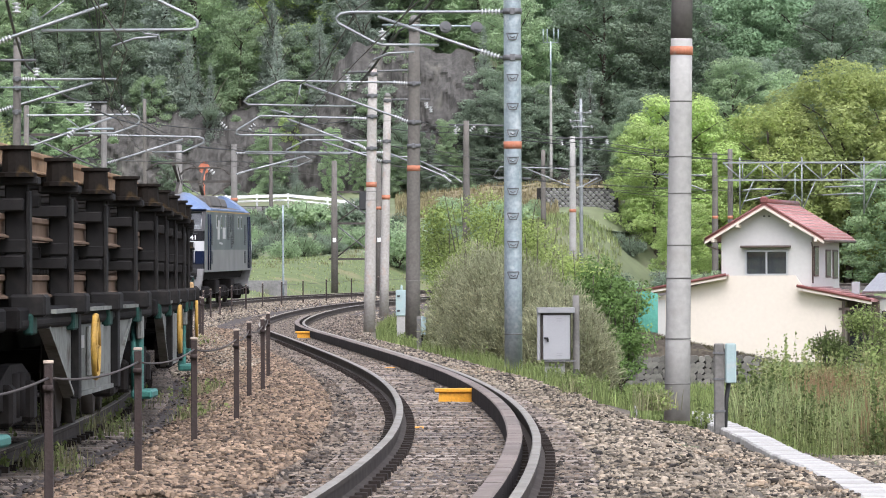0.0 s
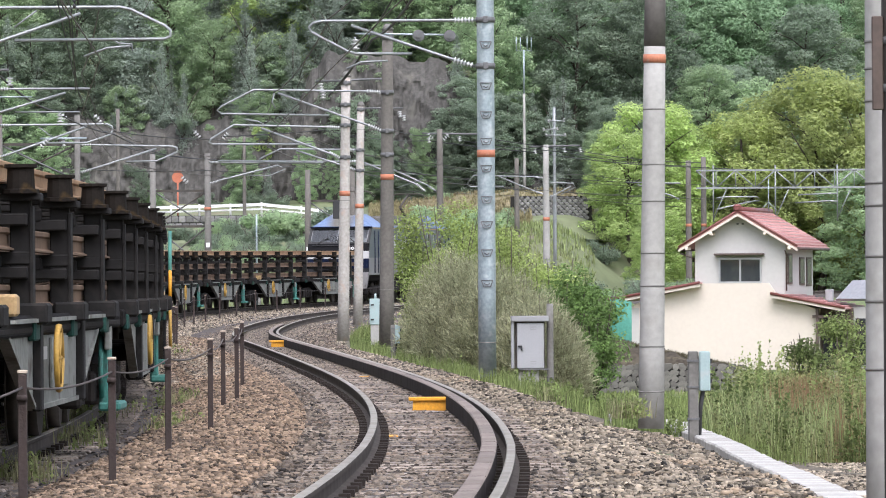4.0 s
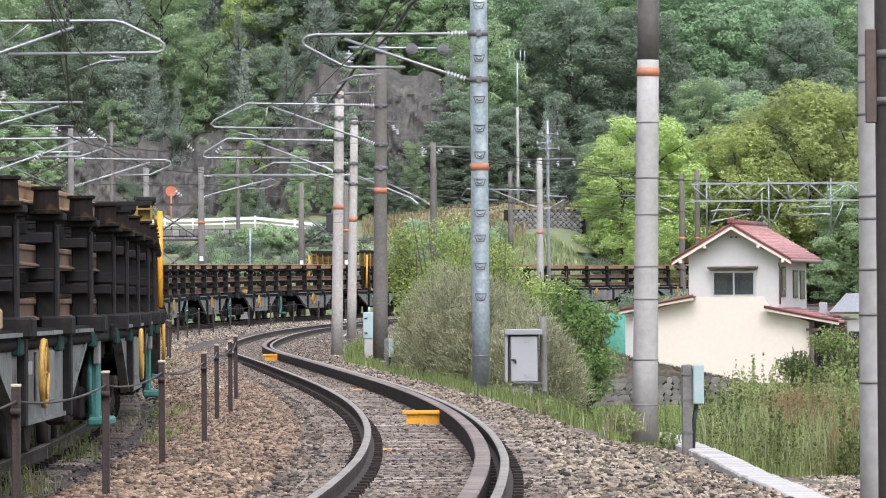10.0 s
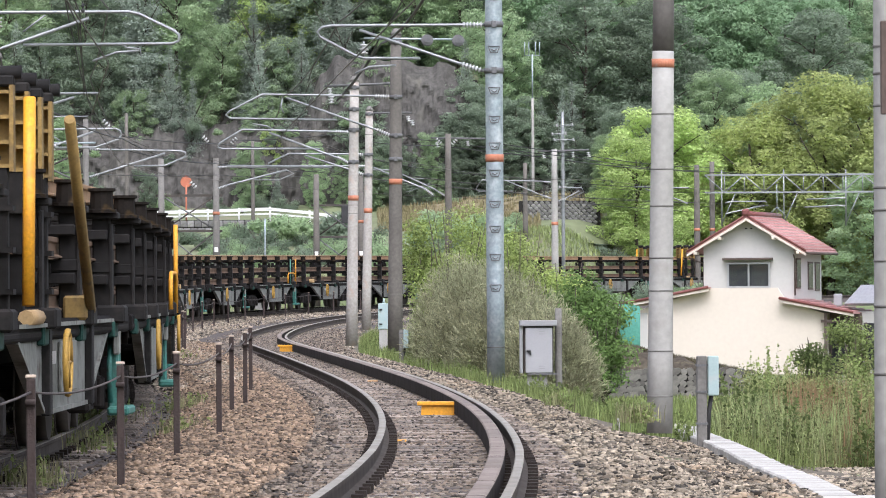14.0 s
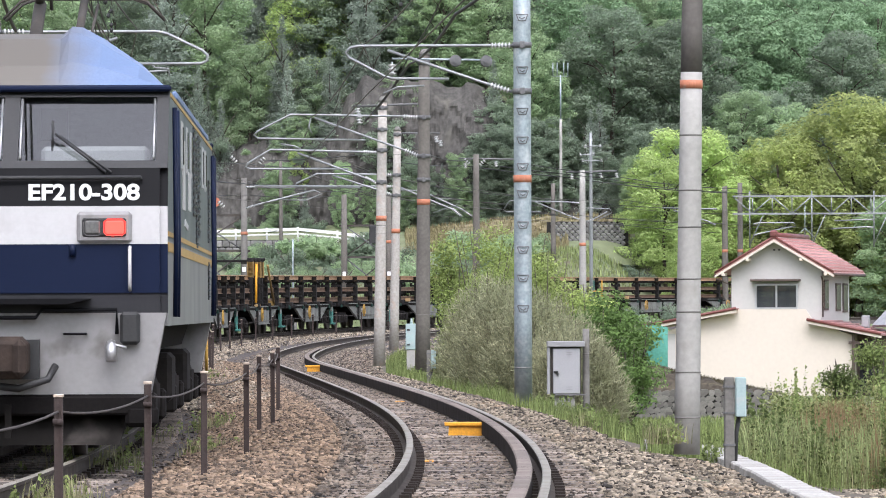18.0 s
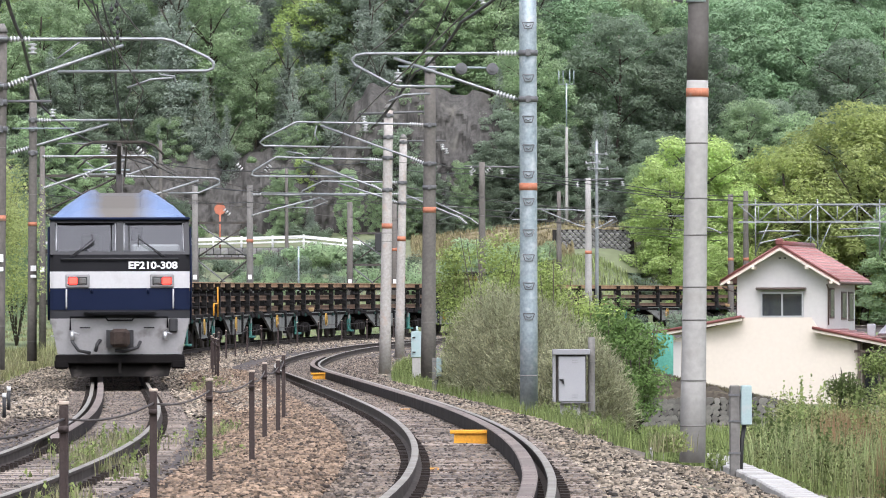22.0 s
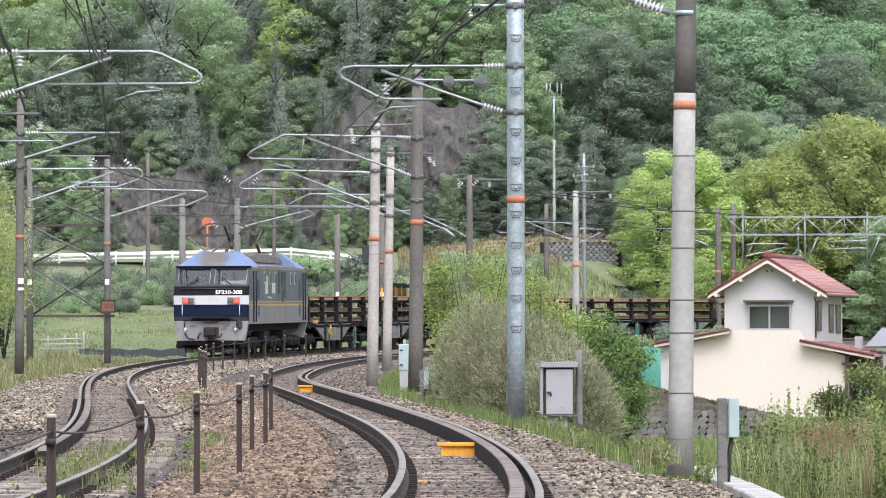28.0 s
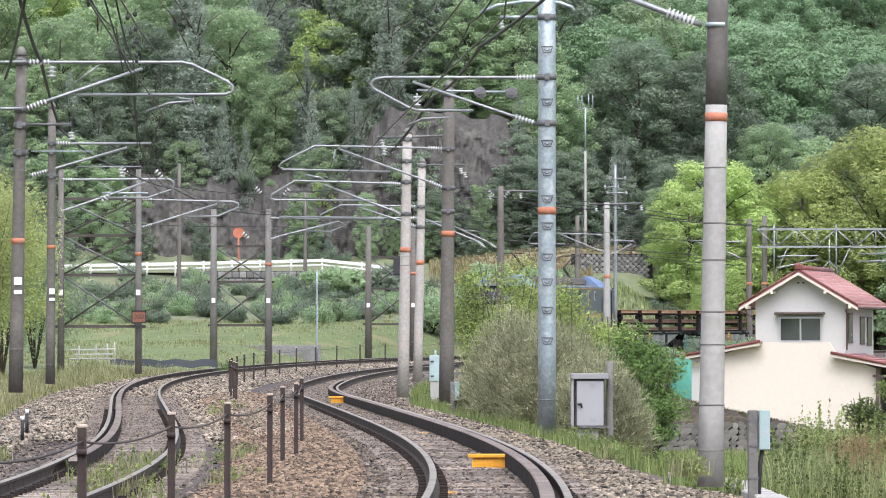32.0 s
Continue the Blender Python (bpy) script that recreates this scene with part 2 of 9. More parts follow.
M["pipe_brown"] = mat("pipe_brown", (0.06, 0.05, 0.043), (0.04, 0.033, 0.028), 0.7, 0.2, scale=3)
M["black"] = mat("black", (0.02, 0.02, 0.02), (0.03, 0.03, 0.03), 0.6)
M["trough"] = mat("trough", (0.46, 0.447, 0.41), (0.36, 0.345, 0.315), 0.9, scale=1.2, fine=20, bump=0.4, each=0.12, grain=0.75)
M["wall_white"] = mat("wall_white", (0.47, 0.455, 0.43), (0.43, 0.415, 0.39), 0.9, scale=0.3, fine=6, grain=0.94)
M["wall_cream"] = mat("wall_cream", (0.6, 0.535, 0.455), (0.57, 0.505, 0.425), 0.9, scale=0.2, fine=6, grain=0.95)
M["roof_red"] = mat("roof_red", (0.44, 0.23, 0.21), (0.35, 0.17, 0.155), 0.5, scale=2, each=0.12)
M["tile_joint"] = mat("tile_joint", (0.52, 0.4, 0.38), (0.42, 0.3, 0.28), 0.7, scale=3)
M["roof_trim"] = mat("roof_trim", (0.2, 0.06, 0.05), (0.15, 0.045, 0.04), 0.5)
M["white_paint"] = mat("white_paint", (0.8, 0.8, 0.78), (0.72, 0.72, 0.7), 0.6, grain=0.93)
M["window_dark"] = mat("window_dark", (0.022, 0.024, 0.027), (0.035, 0.037, 0.04), 0.22, scale=1.5, spec=0.35)
M["curtain"] = mat("curtain", (0.055, 0.06, 0.065), (0.09, 0.095, 0.1), 0.9, scale=2, stretch=(9, 9, 0.6))
M["alu"] = mat("alu", (0.55, 0.55, 0.55), (0.48, 0.48, 0.48), 0.4, 0.7)
M["brown_trim"] = mat("brown_trim", (0.1, 0.07, 0.055), (0.075, 0.05, 0.04), 0.6)
M["annex_tile"] = mat("annex_tile", (0.3, 0.3, 0.31), (0.22, 0.22, 0.23), 0.5, scale=2, stretch=(8, 1, 1))
M["wall_stone"] = mat("wall_stone", (0.2, 0.19, 0.165), (0.12, 0.115, 0.1), 0.9, scale=1.5, fine=14, bump=0.5, each=0.4)
M["mortar"] = mat("mortar", (0.03, 0.028, 0.025), (0.02, 0.019, 0.017), 0.95, spec=0.1)
M["earth"] = mat("earth", (0.105, 0.09, 0.068), (0.06, 0.05, 0.038), 0.95, scale=1.2, fine=7, bump=1.0, c3=(0.13, 0.115, 0.075), grain=0.5, spec=0.1)
M["post_grey"] = mat("post_grey", (0.21, 0.2, 0.18), (0.14, 0.133, 0.12), 0.85, scale=2, fine=18, bump=0.2)
M["block_dark"] = mat("block_dark", (0.2, 0.195, 0.185), (0.12, 0.117, 0.11), 0.9, scale=1, fine=10, bump=0.4, each=0.35, c3=(0.09, 0.1, 0.055))
M["rock"] = mat("rock", (0.112, 0.107, 0.097), (0.072, 0.068, 0.061), 0.95, scale=0.35, fine=5.0, bump=0.6, c3=(0.13, 0.124, 0.105), stretch=(1.0, 1.0, 0.4), grain=0.55, spec=0.1)
M["dry_soil"] = mat("dry_soil", (0.3, 0.25, 0.16), (0.2, 0.18, 0.1), 0.95, scale=0.5, fine=3, bump=0.8, c3=(0.15, 0.16, 0.07))
M["asphalt"] = mat("asphalt", (0.07, 0.07, 0.07), (0.055, 0.055, 0.055), 0.9, scale=1, fine=30)
M["tarp_blue"] = mat("tarp_blue", (0.06, 0.07, 0.08), (0.04, 0.048, 0.055), 0.7, scale=0.8)
M["net_green"] = mat("net_green", (0.1, 0.33, 0.26), (0.07, 0.26, 0.2), 0.8, scale=0.8, fine=12)
M["mirror_orange"] = mat("mirror_orange", (0.5, 0.16, 0.08), (0.42, 0.13, 0.07), 0.6)
M["bark"] = mat("bark", (0.1, 0.08, 0.06), (0.06, 0.05, 0.04), 0.95, scale=2, fine=12, bump=0.6)
M["grass"] = leaf_mat("grass", (0.17, 0.232, 0.075), (0.25, 0.29, 0.105), 0.5, 0.5)
M["grass_mixed"] = leaf_mat("grass_mixed", (0.19, 0.235, 0.085), (0.3, 0.285, 0.135), 0.55, 1.2)
M["grass_pale"] = leaf_mat("grass_pale", (0.27, 0.34, 0.135), (0.37, 0.4, 0.19), 0.45, 0.5)
M["dry_grass"] = leaf_mat("dry_grass", (0.36, 0.3, 0.18), (0.3, 0.28, 0.14), 0.35, 0.5)
M["grass_olive"] = leaf_mat("grass_olive", (0.27, 0.29, 0.13), (0.36, 0.33, 0.19), 0.45, 0.5)
M["grass_dark"] = leaf_mat("grass_dark", (0.1, 0.14, 0.045), (0.145, 0.175, 0.06), 0.45, 0.5)
M["bush_light"] = leaf_mat("bush_light", (0.27, 0.36, 0.1), (0.36, 0.43, 0.14), 0.4, 0.6, 0.4)
M["straw"] = leaf_mat("straw", (0.33, 0.2, 0.12), (0.27, 0.17, 0.09), 0.3, 0.8)
M["straw_dull"] = leaf_mat("straw_dull", (0.17, 0.14, 0.09), (0.12, 0.115, 0.065), 0.4, 0.8)
M["shrub_grey"] = leaf_mat("shrub_grey", (0.33, 0.35, 0.2), (0.45, 0.43, 0.28), 0.5, 0.6)
M["leaf_light"] = leaf_mat("leaf_light", (0.43, 0.57, 0.2), (0.52, 0.63, 0.25), 0.14, 0.35, 0.52)
# mid, dark, vivid and pine are paler and greyer: distance haze mixed into their colour
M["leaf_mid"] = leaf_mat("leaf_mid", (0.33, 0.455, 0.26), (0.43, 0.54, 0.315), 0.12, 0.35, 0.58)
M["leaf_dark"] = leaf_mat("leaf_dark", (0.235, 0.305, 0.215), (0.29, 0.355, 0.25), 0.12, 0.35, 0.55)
M["leaf_yellow"] = leaf_mat("leaf_yellow", (0.5, 0.55, 0.23), (0.44, 0.52, 0.2), 0.1, 0.35, 0.6)
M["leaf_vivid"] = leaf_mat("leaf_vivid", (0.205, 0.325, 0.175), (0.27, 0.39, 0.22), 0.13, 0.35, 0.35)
M["leaf_fresh"] = leaf_mat("leaf_fresh", (0.115, 0.19, 0.05), (0.16, 0.245, 0.075), 0.4, 0.5, 0.35)
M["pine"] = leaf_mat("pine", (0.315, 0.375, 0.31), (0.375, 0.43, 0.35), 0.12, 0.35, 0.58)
M["meadow"] = mat("meadow", (0.15, 0.185, 0.07), (0.11, 0.145, 0.052), 0.95, scale=0.22, fine=2.5, bump=0.8, c3=(0.22, 0.19, 0.1))
M["scrub"] = mat("scrub", (0.15, 0.185, 0.09), (0.18, 0.19, 0.105), 0.95, scale=0.12, fine=1.2, bump=0.8, c3=(0.18, 0.155, 0.105))

# train
def sooty_roof(name, paint, soot):
    """Blue roof paint with a band of soot along its middle."""
    m = mat(name, paint, tuple(v * 0.85 for v in paint), 0.5, scale=0.9, spec=0.3, grain=0.9)
    nt = m.node_tree
    b = nt.nodes["Principled BSDF"]
    src = b.inputs["Base Color"].links[0].from_socket
    tc, sx = nt.nodes.new("ShaderNodeTexCoord"), nt.nodes.new("ShaderNodeSeparateXYZ")
    nt.links.new(tc.outputs["Object"], sx.inputs[0])
    ab = nt.nodes.new("ShaderNodeMath")
    ab.operation = "ABSOLUTE"
    nt.links.new(sx.outputs["X"], ab.inputs[0])
    ns = nt.nodes.new("ShaderNodeTexNoise")
    ns.inputs["Scale"].default_value = 3.0
    ad = nt.nodes.new("ShaderNodeMath")
    ad.operation = "MULTIPLY_ADD"
    nt.links.new(ns.outputs["Fac"], ad.inputs[0])
    ad.inputs[1].default_value = 0.3
    nt.links.new(ab.outputs[0], ad.inputs[2])
    mr = nt.nodes.new("ShaderNodeMapRange")
    mr.inputs["From Min"].default_value, mr.inputs["From Max"].default_value = 0.45, 0.95
    nt.links.new(ad.outputs[0], mr.inputs["Value"])
    mx = nt.nodes.new("ShaderNodeMix")
    mx.data_type = "RGBA"
    nt.links.new(mr.outputs["Result"], mx.inputs["Factor"])
    mx.inputs["A"].default_value = (*soot, 1)
    nt.links.new(src, mx.inputs["B"])
    nt.links.new(mx.outputs["Result"], b.inputs["Base Color"])
    return m


M["navy"] = mat("navy", (0.005, 0.0095, 0.029), (0.0065, 0.012, 0.036), 0.45, scale=1.5, spec=0.14, grain=0.93)
M["loco_white"] = mat("loco_white", (0.52, 0.515, 0.51), (0.46, 0.455, 0.45), 0.45, scale=0.7, fine=25, c3=(0.4, 0.39, 0.38), grain=0.93)
M["loco_charcoal"] = mat("loco_charcoal", (0.0085, 0.0085, 0.0095), (0.0065, 0.0065, 0.0075), 0.5, scale=1.5, spec=0.07, grain=0.93)

M["loco_grey"] = mat("loco_grey", (0.036, 0.036, 0.039), (0.028, 0.028, 0.031), 0.55, scale=1.5, spec=0.12, grain=0.93)
M["loco_skirt"] = mat("loco_skirt", (0.3, 0.293, 0.288), (0.22, 0.214, 0.21), 0.6, scale=1.1, fine=20, c3=(0.13, 0.12, 0.11), grain=0.9)
M["loco_side"] = mat("loco_side", (0.1, 0.12, 0.122), (0.083, 0.1, 0.103), 0.45, scale=0.8, grain=0.93, spec=0.3)
M["loco_side_low"] = mat("loco_side_low", (0.19, 0.19, 0.187), (0.16, 0.16, 0.158), 0.45, scale=0.8, grain=0.93)
M["loco_blue"] = sooty_roof("loco_blue", (0.16, 0.225, 0.37), (0.12, 0.11, 0.095))
M["loco_roof"] = mat("loco_roof", (0.125, 0.115, 0.1), (0.085, 0.078, 0.068), 0.75, scale=1.5)
M["stripe"] = mat("stripe", (0.5, 0.32, 0.09), (0.43, 0.27, 0.08), 0.6)
M["cab_dark"] = mat("cab_dark", (0.07, 0.07, 0.07), (0.05, 0.05, 0.05), 0.8, spec=0.1)
M["cab_pale"] = mat("cab_pale", (0.42, 0.435, 0.43), (0.33, 0.34, 0.335), 0.8)
M["lamp_red"] = mat("lamp_red", (0.7, 0.03, 0.02), (0.7, 0.03, 0.02), 0.3, emit=(1.0, 0.055, 0.035, 2.3))
M["lamp_clear"] = mat("lamp_clear", (0.12, 0.12, 0.115), (0.16, 0.16, 0.155), 0.15, spec=0.8)
M["under"] = mat("under", (0.02, 0.018, 0.017), (0.03, 0.026, 0.023), 0.9, scale=2, fine=15, bump=0.3, spec=0.1)
M["under_dusty"] = mat("under_dusty", (0.1, 0.085, 0.07), (0.07, 0.06, 0.05), 0.9, scale=2, fine=15)
# near black for the body's shade, painted in; paler dusty patches
M["guard_plate"] = mat("guard_plate", (0.012, 0.011, 0.01), (0.02, 0.018, 0.016), 0.9, scale=1.3, fine=12, c3=(0.045, 0.04, 0.036), spec=0.06)
M["rust_dark"] = mat("rust_dark", (0.06, 0.042, 0.032), (0.035, 0.027, 0.023), 0.85, scale=4, fine=20, bump=0.4, spec=0.2)
M["rack"] = mat("rack", (0.016, 0.0152, 0.0145), (0.022, 0.0205, 0.0195), 0.8, 0.0, scale=2.5, fine=14, c3=(0.031, 0.028, 0.025), spec=0.15)
M["rack_drum"] = mat("rack_drum", (0.02, 0.016, 0.012), (0.012, 0.01, 0.009), 0.8, scale=3, c3=(0.07, 0.045, 0.018), spec=0.1)
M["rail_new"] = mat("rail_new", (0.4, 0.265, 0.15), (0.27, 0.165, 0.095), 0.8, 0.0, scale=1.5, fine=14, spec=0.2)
# rail_new made darker: shade and dirt inside the load put into the colour
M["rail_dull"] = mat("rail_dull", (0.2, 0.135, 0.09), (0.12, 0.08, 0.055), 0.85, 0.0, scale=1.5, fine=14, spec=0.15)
M["sill"] = mat("sill", (0.28, 0.288, 0.26), (0.17, 0.175, 0.155), 0.75, scale=1.6, fine=16, c3=(0.085, 0.075, 0.062), spec=0.2)
M["sill_brown"] = mat("sill_brown", (0.013, 0.0115, 0.011), (0.01, 0.009, 0.0085), 0.85, scale=2, spec=0.08)
M["gear_green"] = mat("gear_green", (0.06, 0.24, 0.19), (0.045, 0.18, 0.15), 0.6, scale=3, c3=(0.06, 0.08, 0.07))
M["clamp_green"] = mat("clamp_green", (0.022, 0.07, 0.055), (0.016, 0.05, 0.04), 0.7, scale=3, spec=0.2)
M["dull_yellow"] = mat("dull_yellow", (0.3, 0.19, 0.045), (0.2, 0.13, 0.04), 0.7, scale=3, c3=(0.1, 0.07, 0.03))
M["wheel_yellow"] = mat("wheel_yellow", (0.55, 0.33, 0.05), (0.42, 0.25, 0.05), 0.6, scale=4)
M["wood_block"] = mat("wood_block", (0.5, 0.34, 0.16), (0.42, 0.28, 0.13), 0.8, scale=3)


def glass_mat(name, tint, mix_in):
    m = bpy.data.materials.new(name)
    m.use_nodes = True
    nt = m.node_tree
    out = nt.nodes["Material Output"]
    gl = nt.nodes.new("ShaderNodeBsdfGlossy")
    gl.inputs["Roughness"].default_value = 0.03
    tr = nt.nodes.new("ShaderNodeBsdfTransparent")
    tr.inputs["Color"].default_value = (*tint, 1)
    mx = nt.nodes.new("ShaderNodeMixShader")
    mx.inputs["Fac"].default_value = mix_in
    nt.links.new(tr.outputs[0], mx.inputs[1])
    nt.links.new(gl.outputs[0], mx.inputs[2])
    nt.links.new(mx.outputs[0], out.inputs["Surface"])
    return m


M["glass"] = glass_mat("glass", (0.72, 0.75, 0.75), 0.16)

# ---------------------------------------------------------------- the ground, one sheet to the horizon
PX, PY, PZ = LX[::4], LY[::4], LZ[::4]
# heights below y = -60: unseen rise added to dim reflections and light from behind
HILL_Y = [-1500, -240, -150, -60, 40, 70, 85, 115, 185, 205, 226, 228, 246, 248, 268, 284, 296, 298.6, 300.5, 304, 308, 330, 420, 520, 700, 1200]
HILL_Z = [120, 62, 36, -0.3, -0.2, 0.2, 0.5, 0.5, 0.45, 0.6, 0.95, 1.25, 1.55, 1.95, 2.5, 3.7, 4.9, 5.0, 5.75, 5.8, 6.3, 11.5, 36, 62, 90, 110]
LOW_Y = [-1500, -240, -150, -60, 30, 60, 100, 135, 150, 180, 215, 260, 330, 1200]
LOW_Z = [120, 62, 36, -0.5, -0.5, -0.85, -1.5, -1.75, -1.8, -1.9, -2.3, -1.6, 2.0, 60]


def ground_z(x, y):
    """Height of the ground; x and y are arrays."""
    x, y = np.atleast_1d(np.asarray(x, float)), np.atleast_1d(np.asarray(y, float))
    d = np.sqrt((x[:, None] - PX) ** 2 + (y[:, None] - PY) ** 2)
    k = d.argmin(1)
    dl, zt = d.min(1), PZ[k]
    side = x - np.interp(y, LY[:640], LX[:640])
    dr = x - np.interp(y, RY[:640], RX[:640])
    hill = np.interp(y, HILL_Y, HILL_Z)
    hill = hill + smoothstep(20, 90, -x) * 6 * smoothstep(120, 260, y)
    hill = hill + (np.sin(x * 0.11 + 1) * 1.2 + np.sin(x * 0.05 + y * 0.03) * 2.0) * smoothstep(312, 350, y)
    cliff = (0.72 * smoothstep(-40, -30, x) + 0.28 * smoothstep(-6.747, -3.08, x)) * (1 - smoothstep(13.42, 17.453, x))
    hill = hill + cliff * (5.3 - 3.6 * smoothstep(5.353, 9.387, x) + 0.9 * np.sin(x * 0.55) + 0.5 * np.sin(x * 1.3 + 1)) * smoothstep(311, 317, y)
    out = zt - 0.42 + (hill - zt + 0.42) * smoothstep(2.6, 9.0, dl)
    low = np.interp(y, LOW_Y, LOW_Z)
    fall = np.interp(y, [0, 60, 110, 160, 220], [4.5, 5.0, 7.0, 9.0, 12.0])
    inn = zt - 0.36 + (low - zt + 0.36) * smoothstep(2.0, fall, dr)
    inn = np.where(y > 270, np.maximum(inn, low * smoothstep(4, 14, dl) + (zt - 0.42) * (1 - smoothstep(4, 14, dl))), inn)
    w = smoothstep(-1.5, 1.5, side)
    z = out * (1 - w) + inn * w
    return z + 0.05 * np.sin(x * 1.7 + y * 0.9) * np.sin(x * 0.6 - y * 1.3)


def gz(x, y):
    return float(ground_z([x], [y])[0])


gx = np.concatenate([[-1500, -700, -350, -180], np.arange(-110, -36, 6.0), np.arange(-36, 48, 0.9), np.arange(48, 130, 6.0), [180, 350, 700, 1500]])
gy = np.concatenate([[-1500, -500, -240, -150, -100, -60, -40], np.arange(0, 120, 1.5), np.arange(120, 320, 2.0), np.arange(320, 560, 6.0), [620, 760, 1000, 1800, 3500]])
XX, YY = np.meshgrid(gx, gy)
ZZ = ground_z(XX.ravel(), YY.ravel()).reshape(XX.shape)
nv, nh = XX.shape
gverts = np.stack([XX.ravel(), YY.ravel(), ZZ.ravel()], 1).tolist()
gfaces = [(j * nh + i, j * nh + i + 1, (j + 1) * nh + i + 1, (j + 1) * nh + i) for j in range(nv - 1) for i in range(nh - 1)]
gme = mesh_from("ground", gverts, gfaces, [M["soil"], M["meadow"], M["scrub"], M["rock"]])
fx = (XX[:-1, :-1] + XX[1:, 1:]).ravel() / 2
fy = (YY[:-1, :-1] + YY[1:, 1:]).ravel() / 2
fside = fx - np.interp(fy, LY[:640], LX[:640])
gmi = np.where(fside < -4, np.where(fy > 270, 2, np.where(fy > 60, 1, 0)), np.where(fside > 9, 1, 0))
gmi = np.where((fy < 30) & (np.abs(fside) > 2), 1, gmi)
gmi = np.where((fy > 306) | (fy < -50), 2, gmi)
gmi = np.where((fy > 311) & (fx > -36) & (fx < 14.96) & (fy < 318), 3, gmi)
gme.polygons.foreach_set("material_index", gmi.astype(np.int32))
gme.polygons.foreach_set("use_smooth", np.ones(len(gfaces), bool))
def value_noise(x, y, seed):
    """Smooth random heights on a unit grid; x and y are arrays."""
    g = np.random.default_rng(seed).uniform(-1, 1, (128, 128))
    xi, yi = np.floor(x).astype(int), np.floor(y).astype(int)
    u, v = x - xi, y - yi
    u, v = u * u * (3 - 2 * u), v * v * (3 - 2 * v)
    q = lambda a, b: g[(xi + a) % 128, (yi + b) % 128]
    return (q(0, 0) * (1 - u) + q(1, 0) * u) * (1 - v) + (q(0, 1) * (1 - u) + q(1, 1) * u) * v


# bare cut rock face above the road, ragged at its top and sides
def rock_face():
    nu, nw = 420, 60
    x = np.linspace(-36.0, 15.288, nu)
    top = np.interp(x, [-36.0, -30.0, -26.0, -21.0, -17.0, -12.5, -9.0, -5.963, -4.645, -3.259, -0.139, 4.021, 5.408, 7.488, 10.955, 13.381, 15.288],
                    [9.5, 11.5, 12.3, 11.2, 12.4, 11.6, 12.6, 12.7, 13.869, 15.741, 16.123, 15.603, 13.4, 10.4, 9.2, 8.6, 8.0])
    top = top + 0.5 * value_noise(x * 0.5, x * 0 + 3, 5) + 0.25 * value_noise(x * 2.3, x * 0 + 9, 6)
    X, F = np.meshgrid(x, np.linspace(0, 1, nw))
    Z = 6.243 + (top[None, :] - 6.243) * F
    Y = 309.5 + 3.2 * F + 2.2 * F ** 6
    n = 0.7 * value_noise(X * 0.2, Z * 0.1, 1) + 0.2 * np.abs(value_noise(X * 0.9, Z * 0.5, 2)) + 0.3 * value_noise(X * 2.1, Z * 0.9, 3) + 0.2 * value_noise(X * 4.4, Z * 2.6, 4)
    Y = Y + n * np.minimum(1, 8 * (1 - F) + 0.15)
    v = np.stack([X.ravel(), Y.ravel(), Z.ravel()], 1).tolist()
    back = [(float(xx), 320.0, float(t) - 1.5) for xx, t in zip(x, top)]
    f = [(j * nu + i, j * nu + i + 1, (j + 1) * nu + i + 1, (j + 1) * nu + i) for j in range(nw - 1) for i in range(nu - 1)]
    f += [((nw - 1) * nu + i, (nw - 1) * nu + i + 1, nw * nu + i + 1, nw * nu + i) for i in range(nu - 1)]
    me = mesh_from("rock_face", v + back, f, [M["rock"]])
    return tagged(new("rock_face", me), "dark bare rock face cut into the wooded hill", "rock face", kind="structure")


rock_face()
tagged(new("ground", gme), "uneven valley ground rising into a wooded hill, with an added unseen rise behind the camera", "ground", kind="structure")


# ---------------------------------------------------------------- rails, sleepers, ballast
RAIL = [(-0.062, 0.0), (0.062, 0.0), (0.062, 0.012), (0.012, 0.03), (0.01, 0.105), (0.033, 0.118), (0.033, 0.145), (0.024, 0.152), (-0.024, 0.152), (-0.033, 0.145), (-0.033, 0.118), (-0.01, 0.105), (-0.012, 0.03), (-0.062, 0.012)]


def sweep_rail(bm, at, heads, off, s0, s1, step=1.5, drop=0.152, head_mi=1, lead=None):
    loops = []
    n = int(round((s1 - s0) / step))
    for i in range(n + 1):
        s = s0 + (s1 - s0) * i / n
        p = at(s)
        h = heads(s)
        o = off(s) if callable(off) else off
        r = V((math.cos(h), -math.sin(h), 0))
        loops.append([p + r * (o + u) + V((0, 0, v - drop)) for u, v in RAIL])
    rows = [[bm.verts.new(q) for q in lp] for lp in loops]
    k = len(RAIL)
    for a, b in zip(rows, rows[1:]):
        for i in range(k):
            f = bm.faces.new((a[i], b[i], b[(i + 1) % k], a[(i + 1) % k]))
            f.material_index = head_mi if 6 <= i <= 8 else 0
    bm.faces.new(rows[0])
    bm.faces.new(rows[-1][::-1])


